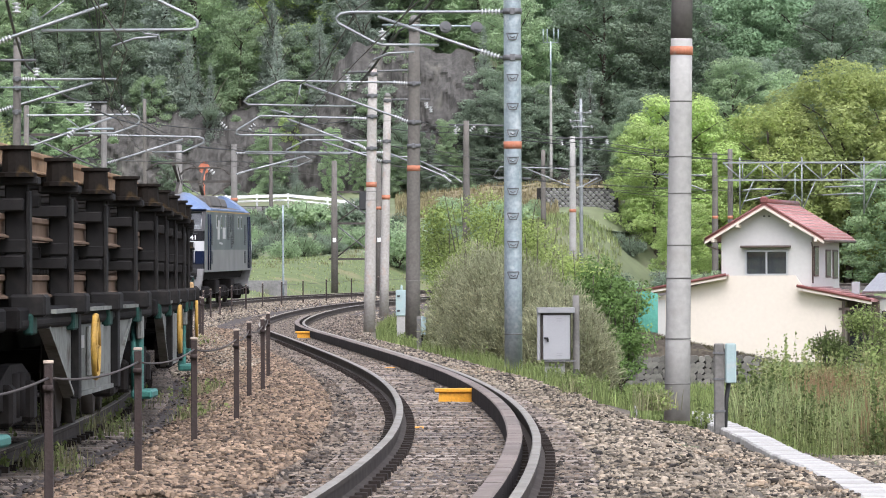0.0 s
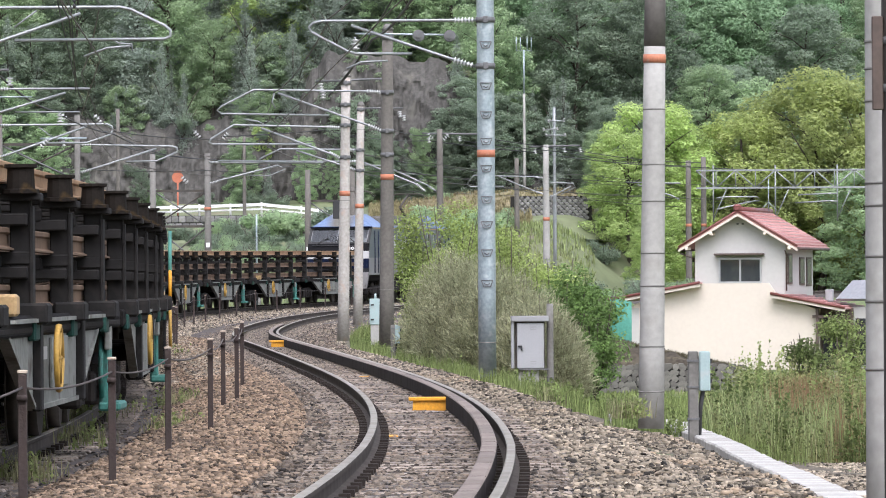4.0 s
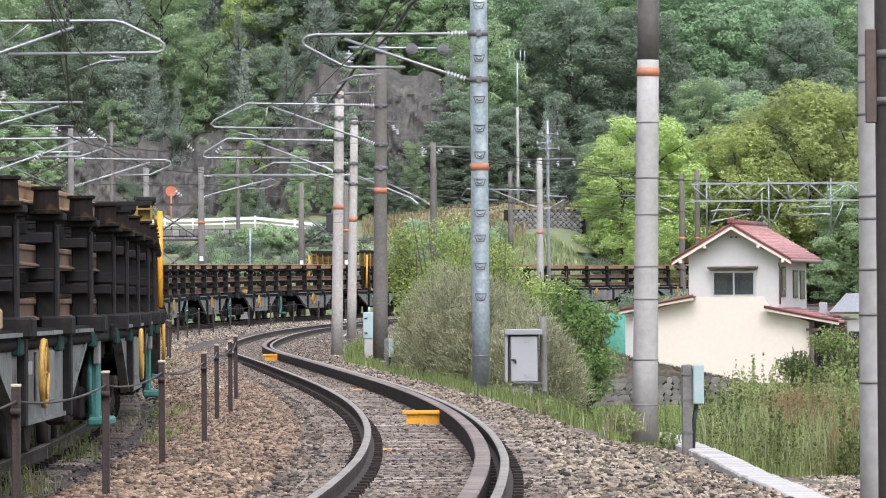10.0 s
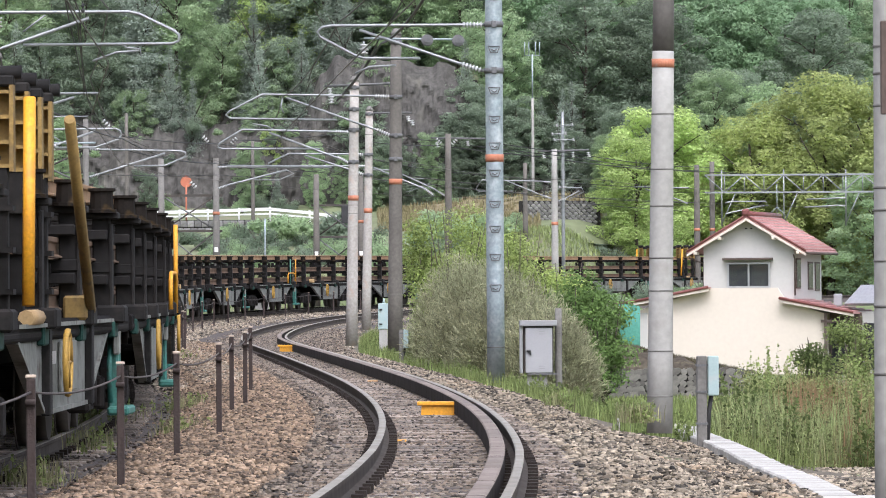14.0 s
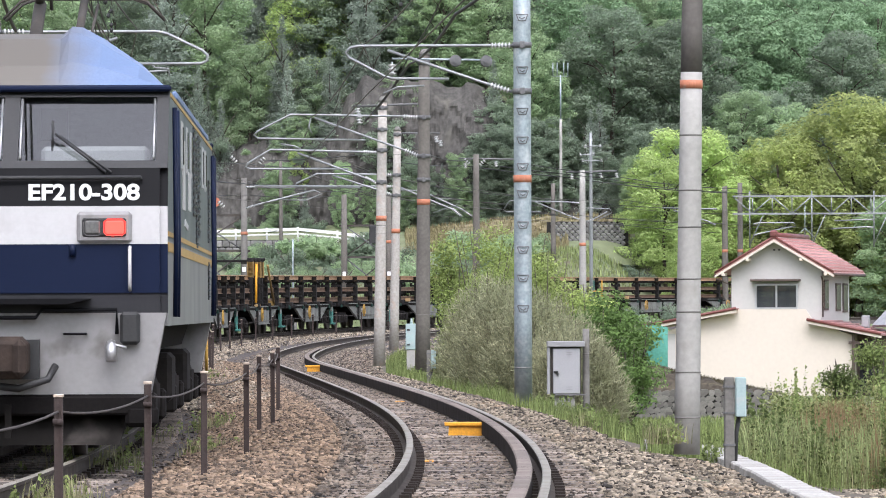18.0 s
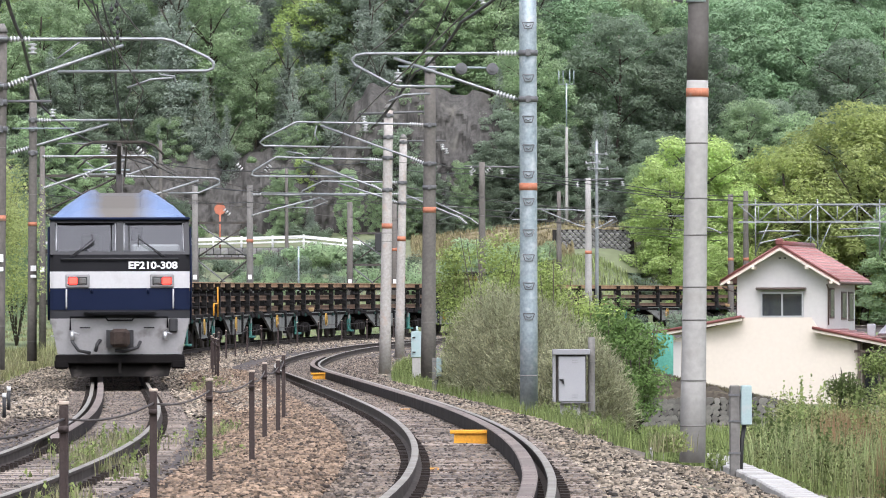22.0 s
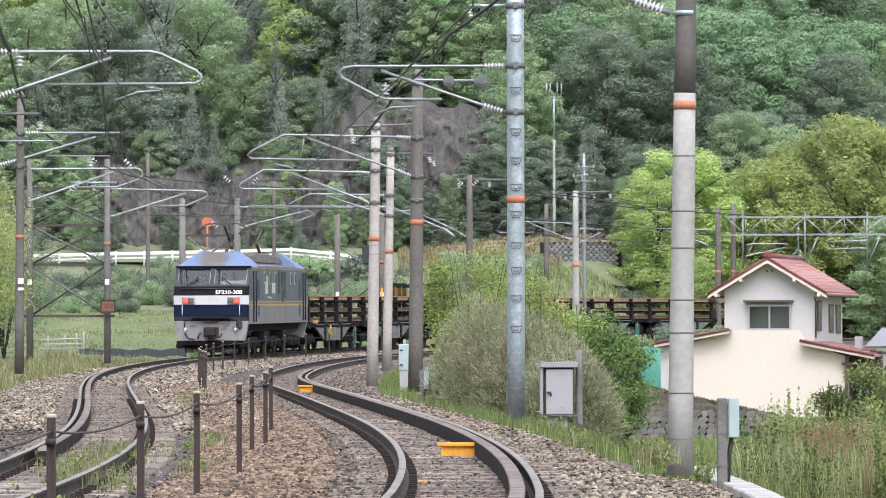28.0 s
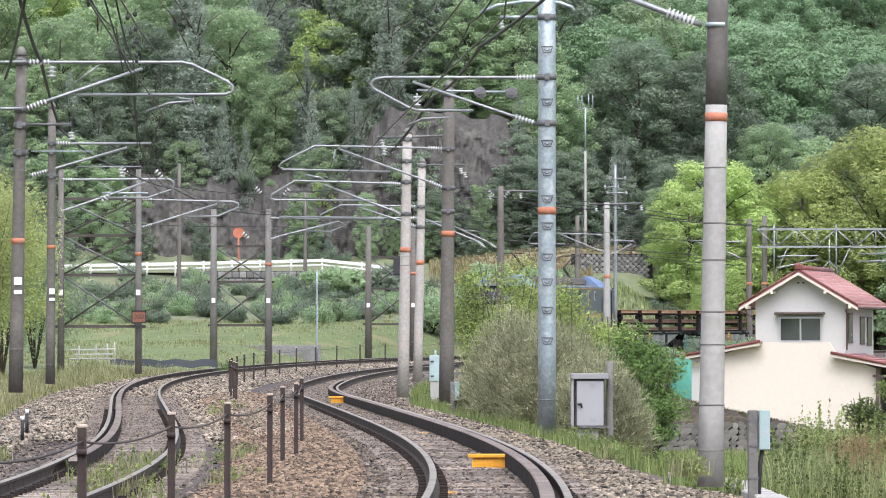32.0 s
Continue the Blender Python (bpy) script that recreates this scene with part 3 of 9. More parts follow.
def make_track(name, label, at, heads, s0, s1, guard_off, guard_range, near, rail_end):
    tr = thing(name, label, "railway track", kind="structure")
    for off in (-0.566, 0.566):
        bm = bmesh.new()
        sweep_rail(bm, at, heads, off, s0, rail_end)
        part("rail", bm, [M["rail_rust"], M["rail_head"]], tr, "worn steel rail with a polished head")
    bm = bmesh.new()
    g0, g1 = guard_range

    def flare(s):
        return guard_off - math.copysign(0.1, guard_off) * (max(0, 1 - (s - g0) / 2.2) ** 2)
    bm.free()
    a = g0
    while a < g1 - 0.5:
        e = min(a + 2.4, g1)
        bm = bmesh.new()
        loops = []
        for i in range(5):
            s_ = a + 0.012 + (e - a - 0.024) * i / 4
            p, h = at(s_), heads(s_)
            r = V((math.cos(h), -math.sin(h), 0))
            loops.append([p + r * (flare(s_) + u) + V((0, 0, v)) for u, v in ((-0.062, -0.15), (0.058, -0.15), (0.058, 0.008), (0.048, 0.018), (-0.052, 0.018), (-0.062, 0.008))])
        rings(bm, loops)
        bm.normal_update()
        # upright sides get the dark colour: shade and dirt painted on, top stays pale
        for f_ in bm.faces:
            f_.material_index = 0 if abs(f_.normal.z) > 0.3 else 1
        part("guard_rail", bm, [M["guard_rust"], M["clip_dark"]], tr, "flat rusty brown guard rail in bolted lengths, sides coloured dark for shade and dirt")
        a = e
    bm = bmesh.new()
    box(bm, (0, 0, 0), (2.0, 0.23, 0.16), bevel=0.02)
    tie = None
    bm2 = bmesh.new()
    s, k = s0, 0
    rng = random.Random(7)
    fast = bmesh.new()
    while s < s1:
        h = heads(s)
        m = Matrix.Translation(at(s) - V((0, 0, 0.24 + rng.uniform(0, 0.008)))) @ Matrix.Rotation(-h + rng.uniform(-0.012, 0.012), 4, "Z")
        if s < near:
            if tie is None:
                tie = part("sleeper", bm, M["sleeper"], tr)
                tie.matrix_local = m
            else:
                again(tie, m)
            for o in (-0.566, 0.566):
                for e in (-0.1, 0.1):
                    c = m @ V((o + e, 0, 0.1))
                    box(fast, c, (0.075, 0.13, 0.055), Matrix.Rotation(-h, 3, "Z"))
        else:
            box(bm2, m @ V((0, 0, 0)), (2.0, 0.23, 0.16), Matrix.Rotation(-h, 3, "Z"))
        s += 0.61
    part("rail_fastenings", fast, M["clip_dark"], tr, "dark rail clips along both rails").update_tag()
    tagged(part("far_sleepers", bm2, M["sleeper"], tr), kind="stuff")
    return tr


head_l = lambda s: float(np.interp(s, LS, LH))
head_r = lambda s: float(np.interp(s, RS, RH))
make_track("railway_track_left", "curved narrow-gauge track on concrete sleepers", on_left, head_l, -90, 300, -0.40, (18, 250), 70, 330)
make_track("railway_track_right", "curved track with a guard rail beside a grassy bank", on_right, head_r, -90, 260, 0.40, (-60, float(np.interp(150, RY[:640], RS[:640]))), 70, 300)


def bed(name, at, heads, s0, s1, half, mat_, label, lo):
    """Ballast bed: a low mound along the track."""
    bm = bmesh.new()
    loops = []
    rng = random.Random(3)
    for i in range(int((s1 - s0) / 1.0) + 1):
        s = s0 + i
        p, h = at(s), heads(s)
        r = V((math.cos(h), -math.sin(h), 0))
        lp = []
        for k, (o, z) in enumerate(((-half - 0.9, lo), (-half, -0.24), (-1.05, -0.185), (-0.5, -0.168), (0, -0.168), (0.5, -0.168), (1.05, -0.185), (half, -0.24), (half + 0.9, lo))):
            lp.append(p + r * o + V((0, 0, z + rng.uniform(-0.006, 0.004))))
        loops.append(lp)
    rings(bm, loops, False, 0, True, closed=False)
    return solid(name, bm, mat_, label, "ballast", kind="structure")


bed("ballast_bed_left", on_left, head_l, -90, 330, 1.7, M["ballast"], "brown crushed-stone bed under the outer track", -0.75)
bed("ballast_bed_right", on_right, head_r, -90, 300, 1.7, M["ballast"], "grey-brown crushed-stone bed under the inner track", -0.95)


def scatter_stones(name, n, pick, size, mat_, label, seed, plain=False):
    """Loose stones as one mesh; pick(rng, n) gives the places of their middles."""
    rng = np.random.default_rng(seed)
    P = pick(rng, n)
    n = len(P)
    base = np.array([(1, 0, -0.45), (-0.55, 0.85, -0.4), (-0.5, -0.9, -0.45), (0.5, 0.75, 0.55), (-0.85, 0.0, 0.6), (0.45, -0.7, 0.5)], float)
    tri = np.array([(3, 4, 5), (0, 1, 3), (1, 4, 3), (1, 2, 4), (2, 5, 4), (2, 0, 5), (0, 3, 5)])
    if plain:
        base = np.array([(1, 0, -0.35), (0.1, 1, -0.3), (-1, 0.1, -0.35), (0, -1, -0.4), (0.1, 0, 0.7)], float)
        tri = np.array([(0, 1, 4), (1, 2, 4), (2, 3, 4), (3, 0, 4)])
    nb, nt = len(base), len(tri)
    B = base[None] * (1 + rng.uniform(-0.4, 0.4, (n, nb, 3)))
    B *= (rng.uniform(*size, (n, 1, 1)) * np.stack([rng.uniform(0.8, 1.8, n), rng.uniform(0.6, 1.2, n), rng.uniform(0.4, 1.0, n)], 1)[:, None, :])
    a, t = rng.uniform(0, 6.28, n), rng.uniform(-0.6, 0.6, n)
    ca, sa, ct, stt = np.cos(a), np.sin(a), np.cos(t), np.sin(t)
    R = np.zeros((n, 3, 3))
    R[:, 0, 0], R[:, 0, 1], R[:, 1, 0], R[:, 1, 1], R[:, 2, 2] = ca, -sa * ct, sa, ca * ct, ct
    R[:, 0, 2], R[:, 1, 2], R[:, 2, 1] = sa * stt, -ca * stt, stt
    vv = np.einsum("nij,nkj->nki", R, B) + P[:, None, :]
    ff = (tri[None] + (np.arange(n) * nb)[:, None, None]).reshape(-1, 3)
    me = bpy.data.meshes.new(name)
    me.vertices.add(n * nb)
    me.vertices.foreach_set("co", vv.ravel())
    me.loops.add(n * nt * 3)
    me.loops.foreach_set("vertex_index", ff.ravel().astype(np.int32))
    me.polygons.add(n * nt)
    me.polygons.foreach_set("loop_start", np.arange(0, n * nt * 3, 3, dtype=np.int32))
    me.update(calc_edges=True)
    me.validate()
    me.materials.append(mat_)
    return tagged(new(name, me), label, "gravel", kind="stuff")


def along(at_s, at_x, at_y, at_z, at_h, s0, s1, offs, dz, power=1.6):
    """Places beside a track, denser near its start."""
    def pick(rng, n):
        s = s0 + (s1 - s0) * rng.uniform(0, 1, n) ** power
        lo, hi = offs
        o = rng.uniform(lo, hi, n)
        h = np.interp(s, at_s, at_h)
        x = np.interp(s, at_s, at_x) + np.cos(h) * o
        y = np.interp(s, at_s, at_y) - np.sin(h) * o
        z = np.interp(s, at_s, at_z) + dz(np.abs(o), rng, n)
        keep = np.abs(np.abs(o) - 0.566) > 0.11
        return np.stack([x, y, z], 1)[keep]
    return pick


def bed_top(a, rng, n):
    inside = np.where(a < 0.95, -0.168, -0.195)
    return np.where(a < 1.75, inside, -0.24 - (a - 1.75) * 0.52) + np.where(a < 0.95, rng.uniform(-0.014, 0.006, n), rng.uniform(-0.03, 0.03, n))


scatter_stones("ballast_stones_right", 38000, along(RS, RX, RY, RZ, RH, -10, 75, (0.95, 2.6), bed_top), (0.013, 0.03), M["stones"], "loose grey-brown crushed stone on the ballast shoulder", 1)
scatter_stones("track_stones_right", 34000, along(RS, RX, RY, RZ, RH, -10, 75, (-0.98, 0.98), bed_top), (0.011, 0.024), M["stones_track"], "dark dirty stone between the rails of the inner track", 8)
scatter_stones("inner_stones_right", 32000, along(RS, RX, RY, RZ, RH, -10, 75, (-2.3, -0.98), bed_top), (0.013, 0.03), M["stones_track"], "dark brown stone beside the inner track", 9)
scatter_stones("ballast_stones_left", 40000, along(LS, LX, LY, LZ, LH, -6, 85, (-2.4, 2.3), bed_top), (0.013, 0.03), M["stones_track"], "loose brown crushed stone round the outer rails", 2, plain=True)


def mound(x, y):
    """Heap of ballast between the tracks."""
    a, b = np.interp(y, LY[:640], LX[:640]), np.interp(y, RY[:640], RX[:640])
    f = (x - a) / (b - a)
    return np.interp(f, [0, 0.28, 0.45, 0.6, 0.75, 1], [-0.5, -0.26, -0.1, -0.04, -0.13, -0.5]) * 1.0


bmm = bmesh.new()
loops = []
for y in np.arange(-45.0, 262.0, 1.2):
    a, b = left_of(y), right_of(y)
    zt = (np.interp(y, LY[:640], LZ[:640]) + np.interp(y, RY[:640], RZ[:640])) / 2
    loops.append([V((x, y, zt + float(mound(x, y)) - 0.04 + 0.03 * math.sin(x * 5 + y * 2.1) * math.sin(y * 3.3))) for x in np.linspace(a + 1.1, b - 1.1, 12)])
rings(bmm, loops, False, 0, True, closed=False)
solid("middle_bank", bmm, M["ballast"], "brown stony strip between the two tracks", "ballast", kind="structure")


def on_mound(rng, n):
    y = 31 + (130 - 31) * rng.uniform(0, 1, n) ** 1.5
    a, b = np.interp(y, LY[:640], LX[:640]) + 1.25, np.interp(y, RY[:640], RX[:640]) - 1.25
    x = a + (b - a) * rng.uniform(0, 1, n)
    zt = (np.interp(y, LY[:640], LZ[:640]) + np.interp(y, RY[:640], RZ[:640])) / 2
    return np.stack([x, y, zt + mound(x, y) + rng.uniform(-0.035, 0.02, n)], 1)


scatter_stones("brown_stones", 66000, on_mound, (0.012, 0.029), M["stones_brown"], "loose rust-brown stones heaped between the tracks", 3)



def on_shoulder(rng, n):
    """Stones strewn from the inner track out to the cable trough."""
    y = 31 + (64 - 31) * rng.uniform(0, 1, n)
    x = np.interp(y, RY[:640], RX[:640]) + rng.uniform(2.3, 6.2, n)
    keep = np.abs(x - 3.83) > 0.2
    return np.stack([x, y, ground_z(x, y) + rng.uniform(-0.02, 0.02, n)], 1)[keep]


scatter_stones("shoulder_stones", 34000, on_shoulder, (0.013, 0.032), M["stones"], "loose stones spread below the ballast shoulder", 4)


def left_heap(rng, n):
    y = 42 + (122 - 42) * rng.uniform(0, 1, n) ** 1.3
    x = np.interp(y, LY[:640], LX[:640]) - rng.uniform(1.6, 4.3, n)
    return np.stack([x, y, np.maximum(ground_z(x, y), np.interp(y, LY[:640], LZ[:640]) - 0.5) + rng.uniform(-0.02, 0.05, n)], 1)


scatter_stones("pale_stones", 46000, left_heap, (0.015, 0.034), M["stones_pale"], "pale grey ballast heaped outside the outer track", 5, plain=True)


def far_beds(rng, n):
    """Places on both beds and on the bank between them, farther along."""
    y = 78 + 160 * rng.uniform(0, 1, n) ** 1.3
    a, b = np.interp(y, LY[:640], LX[:640]), np.interp(y, RY[:640], RX[:640])
    f = rng.uniform(0, 1, n)
    x = a - 3.9 + (b - a + 6.3) * f
    zt = (np.interp(y, LY[:640], LZ[:640]) + np.interp(y, RY[:640], RZ[:640])) / 2
    da, db = np.abs(x - a), np.abs(x - b)
    d = np.minimum(da, db)
    z = np.where(d < 1.75, np.where(d < 1.05, -0.16, -0.19), np.where((x > a) & (x < b), mound(x, y), np.maximum(-0.4, -0.24 - (d - 1.75) * 0.5))) + rng.uniform(-0.02, 0.03, n)
    keep = (d > 1.0) | (y > 130) & (np.abs(d - 0.566) > 0.14)
    return np.stack([x, y, zt + z], 1)[keep]


scatter_stones("far_track_stones_right", 46000, along(RS, RX, RY, RZ, RH, 42, 125, (-2.4, 2.6), bed_top, 1.1), (0.016, 0.034), M["stones_track"], "brown stone on the bed of the inner track farther along", 12, plain=True)
scatter_stones("far_track_stones_left", 36000, along(LS, LX, LY, LZ, LH, 38, 130, (-1.1, 2.3), bed_top, 1.1), (0.016, 0.034), M["stones_track"], "brown stone on the bed of the outer track farther along", 13, plain=True)
scatter_stones("far_stones", 70000, far_beds, (0.02, 0.042), M["stones"], "loose brown crushed stone farther along both tracks", 6, plain=True)
# ---------------------------------------------------------------- plants
def quick_mesh(name, verts, faces, mat_):
    """verts (n, 3) and faces (m, 3) as arrays."""
    me = bpy.data.meshes.new(name)
    me.vertices.add(len(verts))
    me.vertices.foreach_set("co", np.asarray(verts, np.float32).ravel())
    me.loops.add(len(faces) * 3)
    me.loops.foreach_set("vertex_index", np.asarray(faces, np.int32).ravel())
    me.polygons.add(len(faces))
    me.polygons.foreach_set("loop_start", np.arange(0, len(faces) * 3, 3, dtype=np.int32))
    me.update(calc_edges=True)
    me.materials.append(mat_)
    return me


def leaf_arrays(rng, P, N_, size, droop=0.2, plain=False):
    """Leaves as folded kites, or as single blades, at P, facing about N_."""
    n = len(P)
    N_ = N_ + rng.normal(0, 0.8 if plain else 0.55, (n, 3))
    N_ /= np.linalg.norm(N_, axis=1)[:, None] + 1e-9
    A = np.cross(N_, rng.normal(0, 1, (n, 3)))
    A /= np.linalg.norm(A, axis=1)[:, None] + 1e-9
    B = np.cross(N_, A)
    sz = (size * rng.uniform(0.6, 1.35, n))[:, None]
    if plain:
        v = np.stack([P - A * sz * 0.6, P + A * sz * 0.3 + B * sz * 0.42, P + A * sz * 0.45 - B * sz * 0.36], 1)
        return v.reshape(-1, 3), np.arange(n * 3).reshape(-1, 3)
    v = np.stack([P - A * sz * 0.55, P + B * sz * 0.33 - N_ * sz * droop * 0.4, P + A * sz * 0.55, P - B * sz * 0.33 - N_ * sz * droop * 0.4], 1)
    k = (np.arange(n) * 4)[:, None]
    f = np.concatenate([k + np.array([0, 1, 2]), k + np.array([0, 2, 3])])
    return v.reshape(-1, 3), f


def crown_points(rng, n, blobs, shell=0.45):
    """Points in lobes (x, y, z, rx, ry, rz), thicker towards their outsides, with outward normals."""
    vol = np.array([b[3] * b[4] + b[4] * b[5] for b in blobs])
    k = rng.choice(len(blobs), n, p=vol / vol.sum())
    b = np.array(blobs)[k]
    d = rng.normal(0, 1, (n, 3))
    d /= np.linalg.norm(d, axis=1)[:, None]
    lump = 1 + 0.16 * np.sin(d[:, 0] * 7 + k) * np.sin(d[:, 1] * 6 + 2 * k) + 0.12 * np.sin(d[:, 2] * 9 + k)
    r = (1 - shell * rng.uniform(0, 1, n) ** 2) * lump
    return b[:, :3] + d * b[:, 3:] * r[:, None], d * 0.7 + np.array([0, -0.15, 0.8])


def trunk_mesh(name, rng, h, r, limbs, reach):
    bm = bmesh.new()
    pts = [V((math.sin(i * 1.3) * r * 0.7, math.cos(i * 1.7) * r * 0.7, -0.6 + (h + 0.6) * i / 5)) for i in range(6)]
    tube(bm, pts, r, 8, 0, r * 0.3)
    for k in range(limbs):
        a, z0 = k * 2.4 + rng.uniform(0, 0.6), h * rng.uniform(0.35, 0.85)
        e = V((math.cos(a) * reach * rng.uniform(0.6, 1), math.sin(a) * reach * rng.uniform(0.6, 1), z0 + h * rng.uniform(0.12, 0.3)))
        s = V((0, 0, z0))
        tube(bm, [s, (s + e) / 2 + V((0, 0, 0.2)), e], r * 0.38, 5, 0, r * 0.1)
    return finish(bm, name, M["bark"])


def tree_kind(seed, leaf, h, cr, n, size, lobes=64, flat=0.5, low=0.08, conifer=False, shell=0.34):
    """Meshes of one kind of tree: trunk and crown."""
    rng = np.random.default_rng(seed)
    if conifer:
        blobs = []
        for i in range(17):
            f = i / 16
            z = h * (low + (1.0 - low) * f)
            rr = cr * (1.02 - f * 0.94) * rng.uniform(0.75, 1.1)
            for j in range(max(2, int(8 - f * 5))):
                a = rng.uniform(0, 6.28)
                d_ = rr * rng.uniform(0.35, 0.75)
                blobs.append((math.cos(a) * d_, math.sin(a) * d_, z - 0.12 * d_, rr * 0.36 + 0.15, rr * 0.36 + 0.15, h * 0.034))
            blobs.append((0, 0, z, rr * 0.5, rr * 0.5, h * 0.05))
    else:
        blobs = []
        for i in range(lobes):
            a, q = i * 2.4 + rng.uniform(-0.4, 0.4), (i + 0.5) / lobes
            z = h * (low + (0.95 - low) * q)
            w = math.sin(math.pi * (0.2 + 0.72 * q)) ** 0.6
            rr = cr * w * rng.uniform(0.45, 0.9)
            s = cr * rng.uniform(0.12, 0.26)
            blobs.append((math.cos(a) * rr, math.sin(a) * rr, z, s, s, s * flat))
        blobs.append((0, 0, h * 0.5, cr * 0.42, cr * 0.42, h * 0.3))
    P, N_ = crown_points(rng, n, blobs, 0.55 if conifer else shell)
    v, f = leaf_arrays(rng, P, N_ * 1.5, size, plain=True)
    return trunk_mesh("trunk", rng, h * 0.85, max(0.05, h * 0.016), 7, cr * 0.7), quick_mesh("crown", v, f, leaf)


TREE_LABEL = {
    "light": "leafy tree in bright spring green", "mid": "broadleaf hillside tree in mid green", "dark": "dense dark-green hillside tree",
    "yellow": "bamboo-like tree with yellowish-green foliage", "vivid": "broad rounded tree in fresh green", "pine": "dark pine with sparse tiers of needles",
}
# mid, dark, vivid and pine crowns carry painted haze in their leaf colours
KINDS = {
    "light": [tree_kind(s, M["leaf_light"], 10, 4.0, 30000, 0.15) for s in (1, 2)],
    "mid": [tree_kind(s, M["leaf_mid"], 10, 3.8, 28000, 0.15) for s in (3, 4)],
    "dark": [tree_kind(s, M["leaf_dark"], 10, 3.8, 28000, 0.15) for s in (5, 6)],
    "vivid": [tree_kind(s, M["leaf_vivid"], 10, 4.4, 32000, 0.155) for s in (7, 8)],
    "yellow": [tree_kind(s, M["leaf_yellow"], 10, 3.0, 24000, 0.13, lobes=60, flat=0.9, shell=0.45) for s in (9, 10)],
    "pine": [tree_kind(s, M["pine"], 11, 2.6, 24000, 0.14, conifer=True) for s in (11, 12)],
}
made_trees = {}


def plant(kind, var, x, y, scale, spin, wide=1.0, sink=0.3):
    key = (kind, var)
    m = Matrix.LocRotScale((x, y, gz(x, y) - sink), Euler((0, 0, spin)), (scale * wide, scale * wide, scale))
    if key not in made_trees:
        t = thing("tree", TREE_LABEL[kind], "tree", group="trees of the hillside")
        for nm, me in zip(("trunk", "crown"), KINDS[kind][var]):
            o = new(nm, me)
            o.parent = t
        made_trees[key] = t
        t.matrix_world = m
        return t
    t = copy_thing(made_trees[key], Matrix())
    t.matrix_world = m
    return t


rng_t = random.Random(21)
BELT = [  # distance, first and last bearing (x per metre), step, kinds from left to right
    (321, -0.098, -0.018, 0.0080, "mid mid mid mid dark pine mid pine pine mid"),
    (330, -0.102, -0.010, 0.0082, "light mid light mid pine mid pine mid light"),
    (344, -0.104, 0.104, 0.0084, "mid vivid mid mid mid mid pine mid mid light mid vivid vivid vivid vivid vivid vivid mid"),
    (362, -0.104, 0.104, 0.0090, "vivid mid mid light pine mid mid light mid vivid mid vivid vivid vivid vivid mid"),
    (382, -0.104, 0.104, 0.0100, "light light mid light mid pine mid light mid vivid vivid vivid mid vivid"),
    (408, -0.104, 0.104, 0.0110, "light light mid light mid light mid dark mid vivid vivid mid vivid vivid"),
    (320, -0.020, 0.040, 0.0085, "light pine dark mid dark mid mid vivid dark mid"),
    (335, -0.022, 0.046, 0.0092, "mid pine mid dark mid vivid mid vivid"),
    (326, -0.022, 0.044, 0.0090, "pine dark pine dark mid dark vivid mid dark"),
    (318, 0.052, 0.100, 0.0100, "dark mid mid dark mid dark"),
    (331, 0.044, 0.102, 0.0105, "mid vivid vivid vivid dark mid"),
]
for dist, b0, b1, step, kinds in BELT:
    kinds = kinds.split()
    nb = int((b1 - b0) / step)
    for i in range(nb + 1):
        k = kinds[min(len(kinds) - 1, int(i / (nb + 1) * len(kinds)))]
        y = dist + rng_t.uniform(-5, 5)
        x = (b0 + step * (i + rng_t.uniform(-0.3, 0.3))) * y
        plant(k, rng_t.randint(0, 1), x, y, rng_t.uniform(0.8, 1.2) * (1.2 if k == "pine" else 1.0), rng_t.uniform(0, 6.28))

# small trees hanging over the lip of the rock and standing at its foot
for i in range(52):
    y = rng_t.uniform(311.5, 316.5)
    plant(rng_t.choice(("pine", "dark", "mid", "pine", "dark")), rng_t.randint(0, 1), rng_t.uniform(-0.108, 0.0) * y, y, rng_t.uniform(0.4, 0.85), rng_t.uniform(0, 6.28), 0.9, 1.3)
for i in range(22):
    y = rng_t.uniform(308.3, 309.3)
    plant(rng_t.choice(("pine", "dark", "dark", "pine", "mid")), rng_t.randint(0, 1), rng_t.uniform(-0.105, 0.03) * y, y, rng_t.uniform(0.22, 0.5), rng_t.uniform(0, 6.28), 0.8, 0.2)

# shaded thicket under the wood beyond the retaining wall
for i in range(26):
    y = rng_t.uniform(309.5, 315)
    plant(rng_t.choice(("dark", "pine", "dark")), rng_t.randint(0, 1), rng_t.uniform(0.014, 0.05) * y, y, rng_t.uniform(0.4, 0.7), rng_t.uniform(0, 6.28), 1.0, 0.8)

# bright trees beside the house and beyond the line
for k, u_, y, sc, wd in (("light", 14.5, 300, 0.82, 1.1), ("light", 16.093, 303, 0.98, 1.15), ("light", 19.074, 306, 1.0, 1.1), ("light", 16.0, 292, 0.55, 1.1),
                         ("yellow", 21.483, 304, 1.15, 1.2), ("yellow", 24.004, 306, 1.3, 1.2), ("yellow", 26.212, 304, 1.4, 1.2), ("yellow", 28.764, 306, 1.35, 1.2),
                         ("dark", 24.592, 318, 0.75, 1.3), ("mid", 27.246, 316, 0.7, 1.3), ("dark", 21.547, 320, 0.7, 1.3), ("mid", 28.533, 300, 0.8, 1.2)):
    plant(k, rng_t.randint(0, 1), u_, y, sc, rng_t.uniform(0, 6.28), wd)


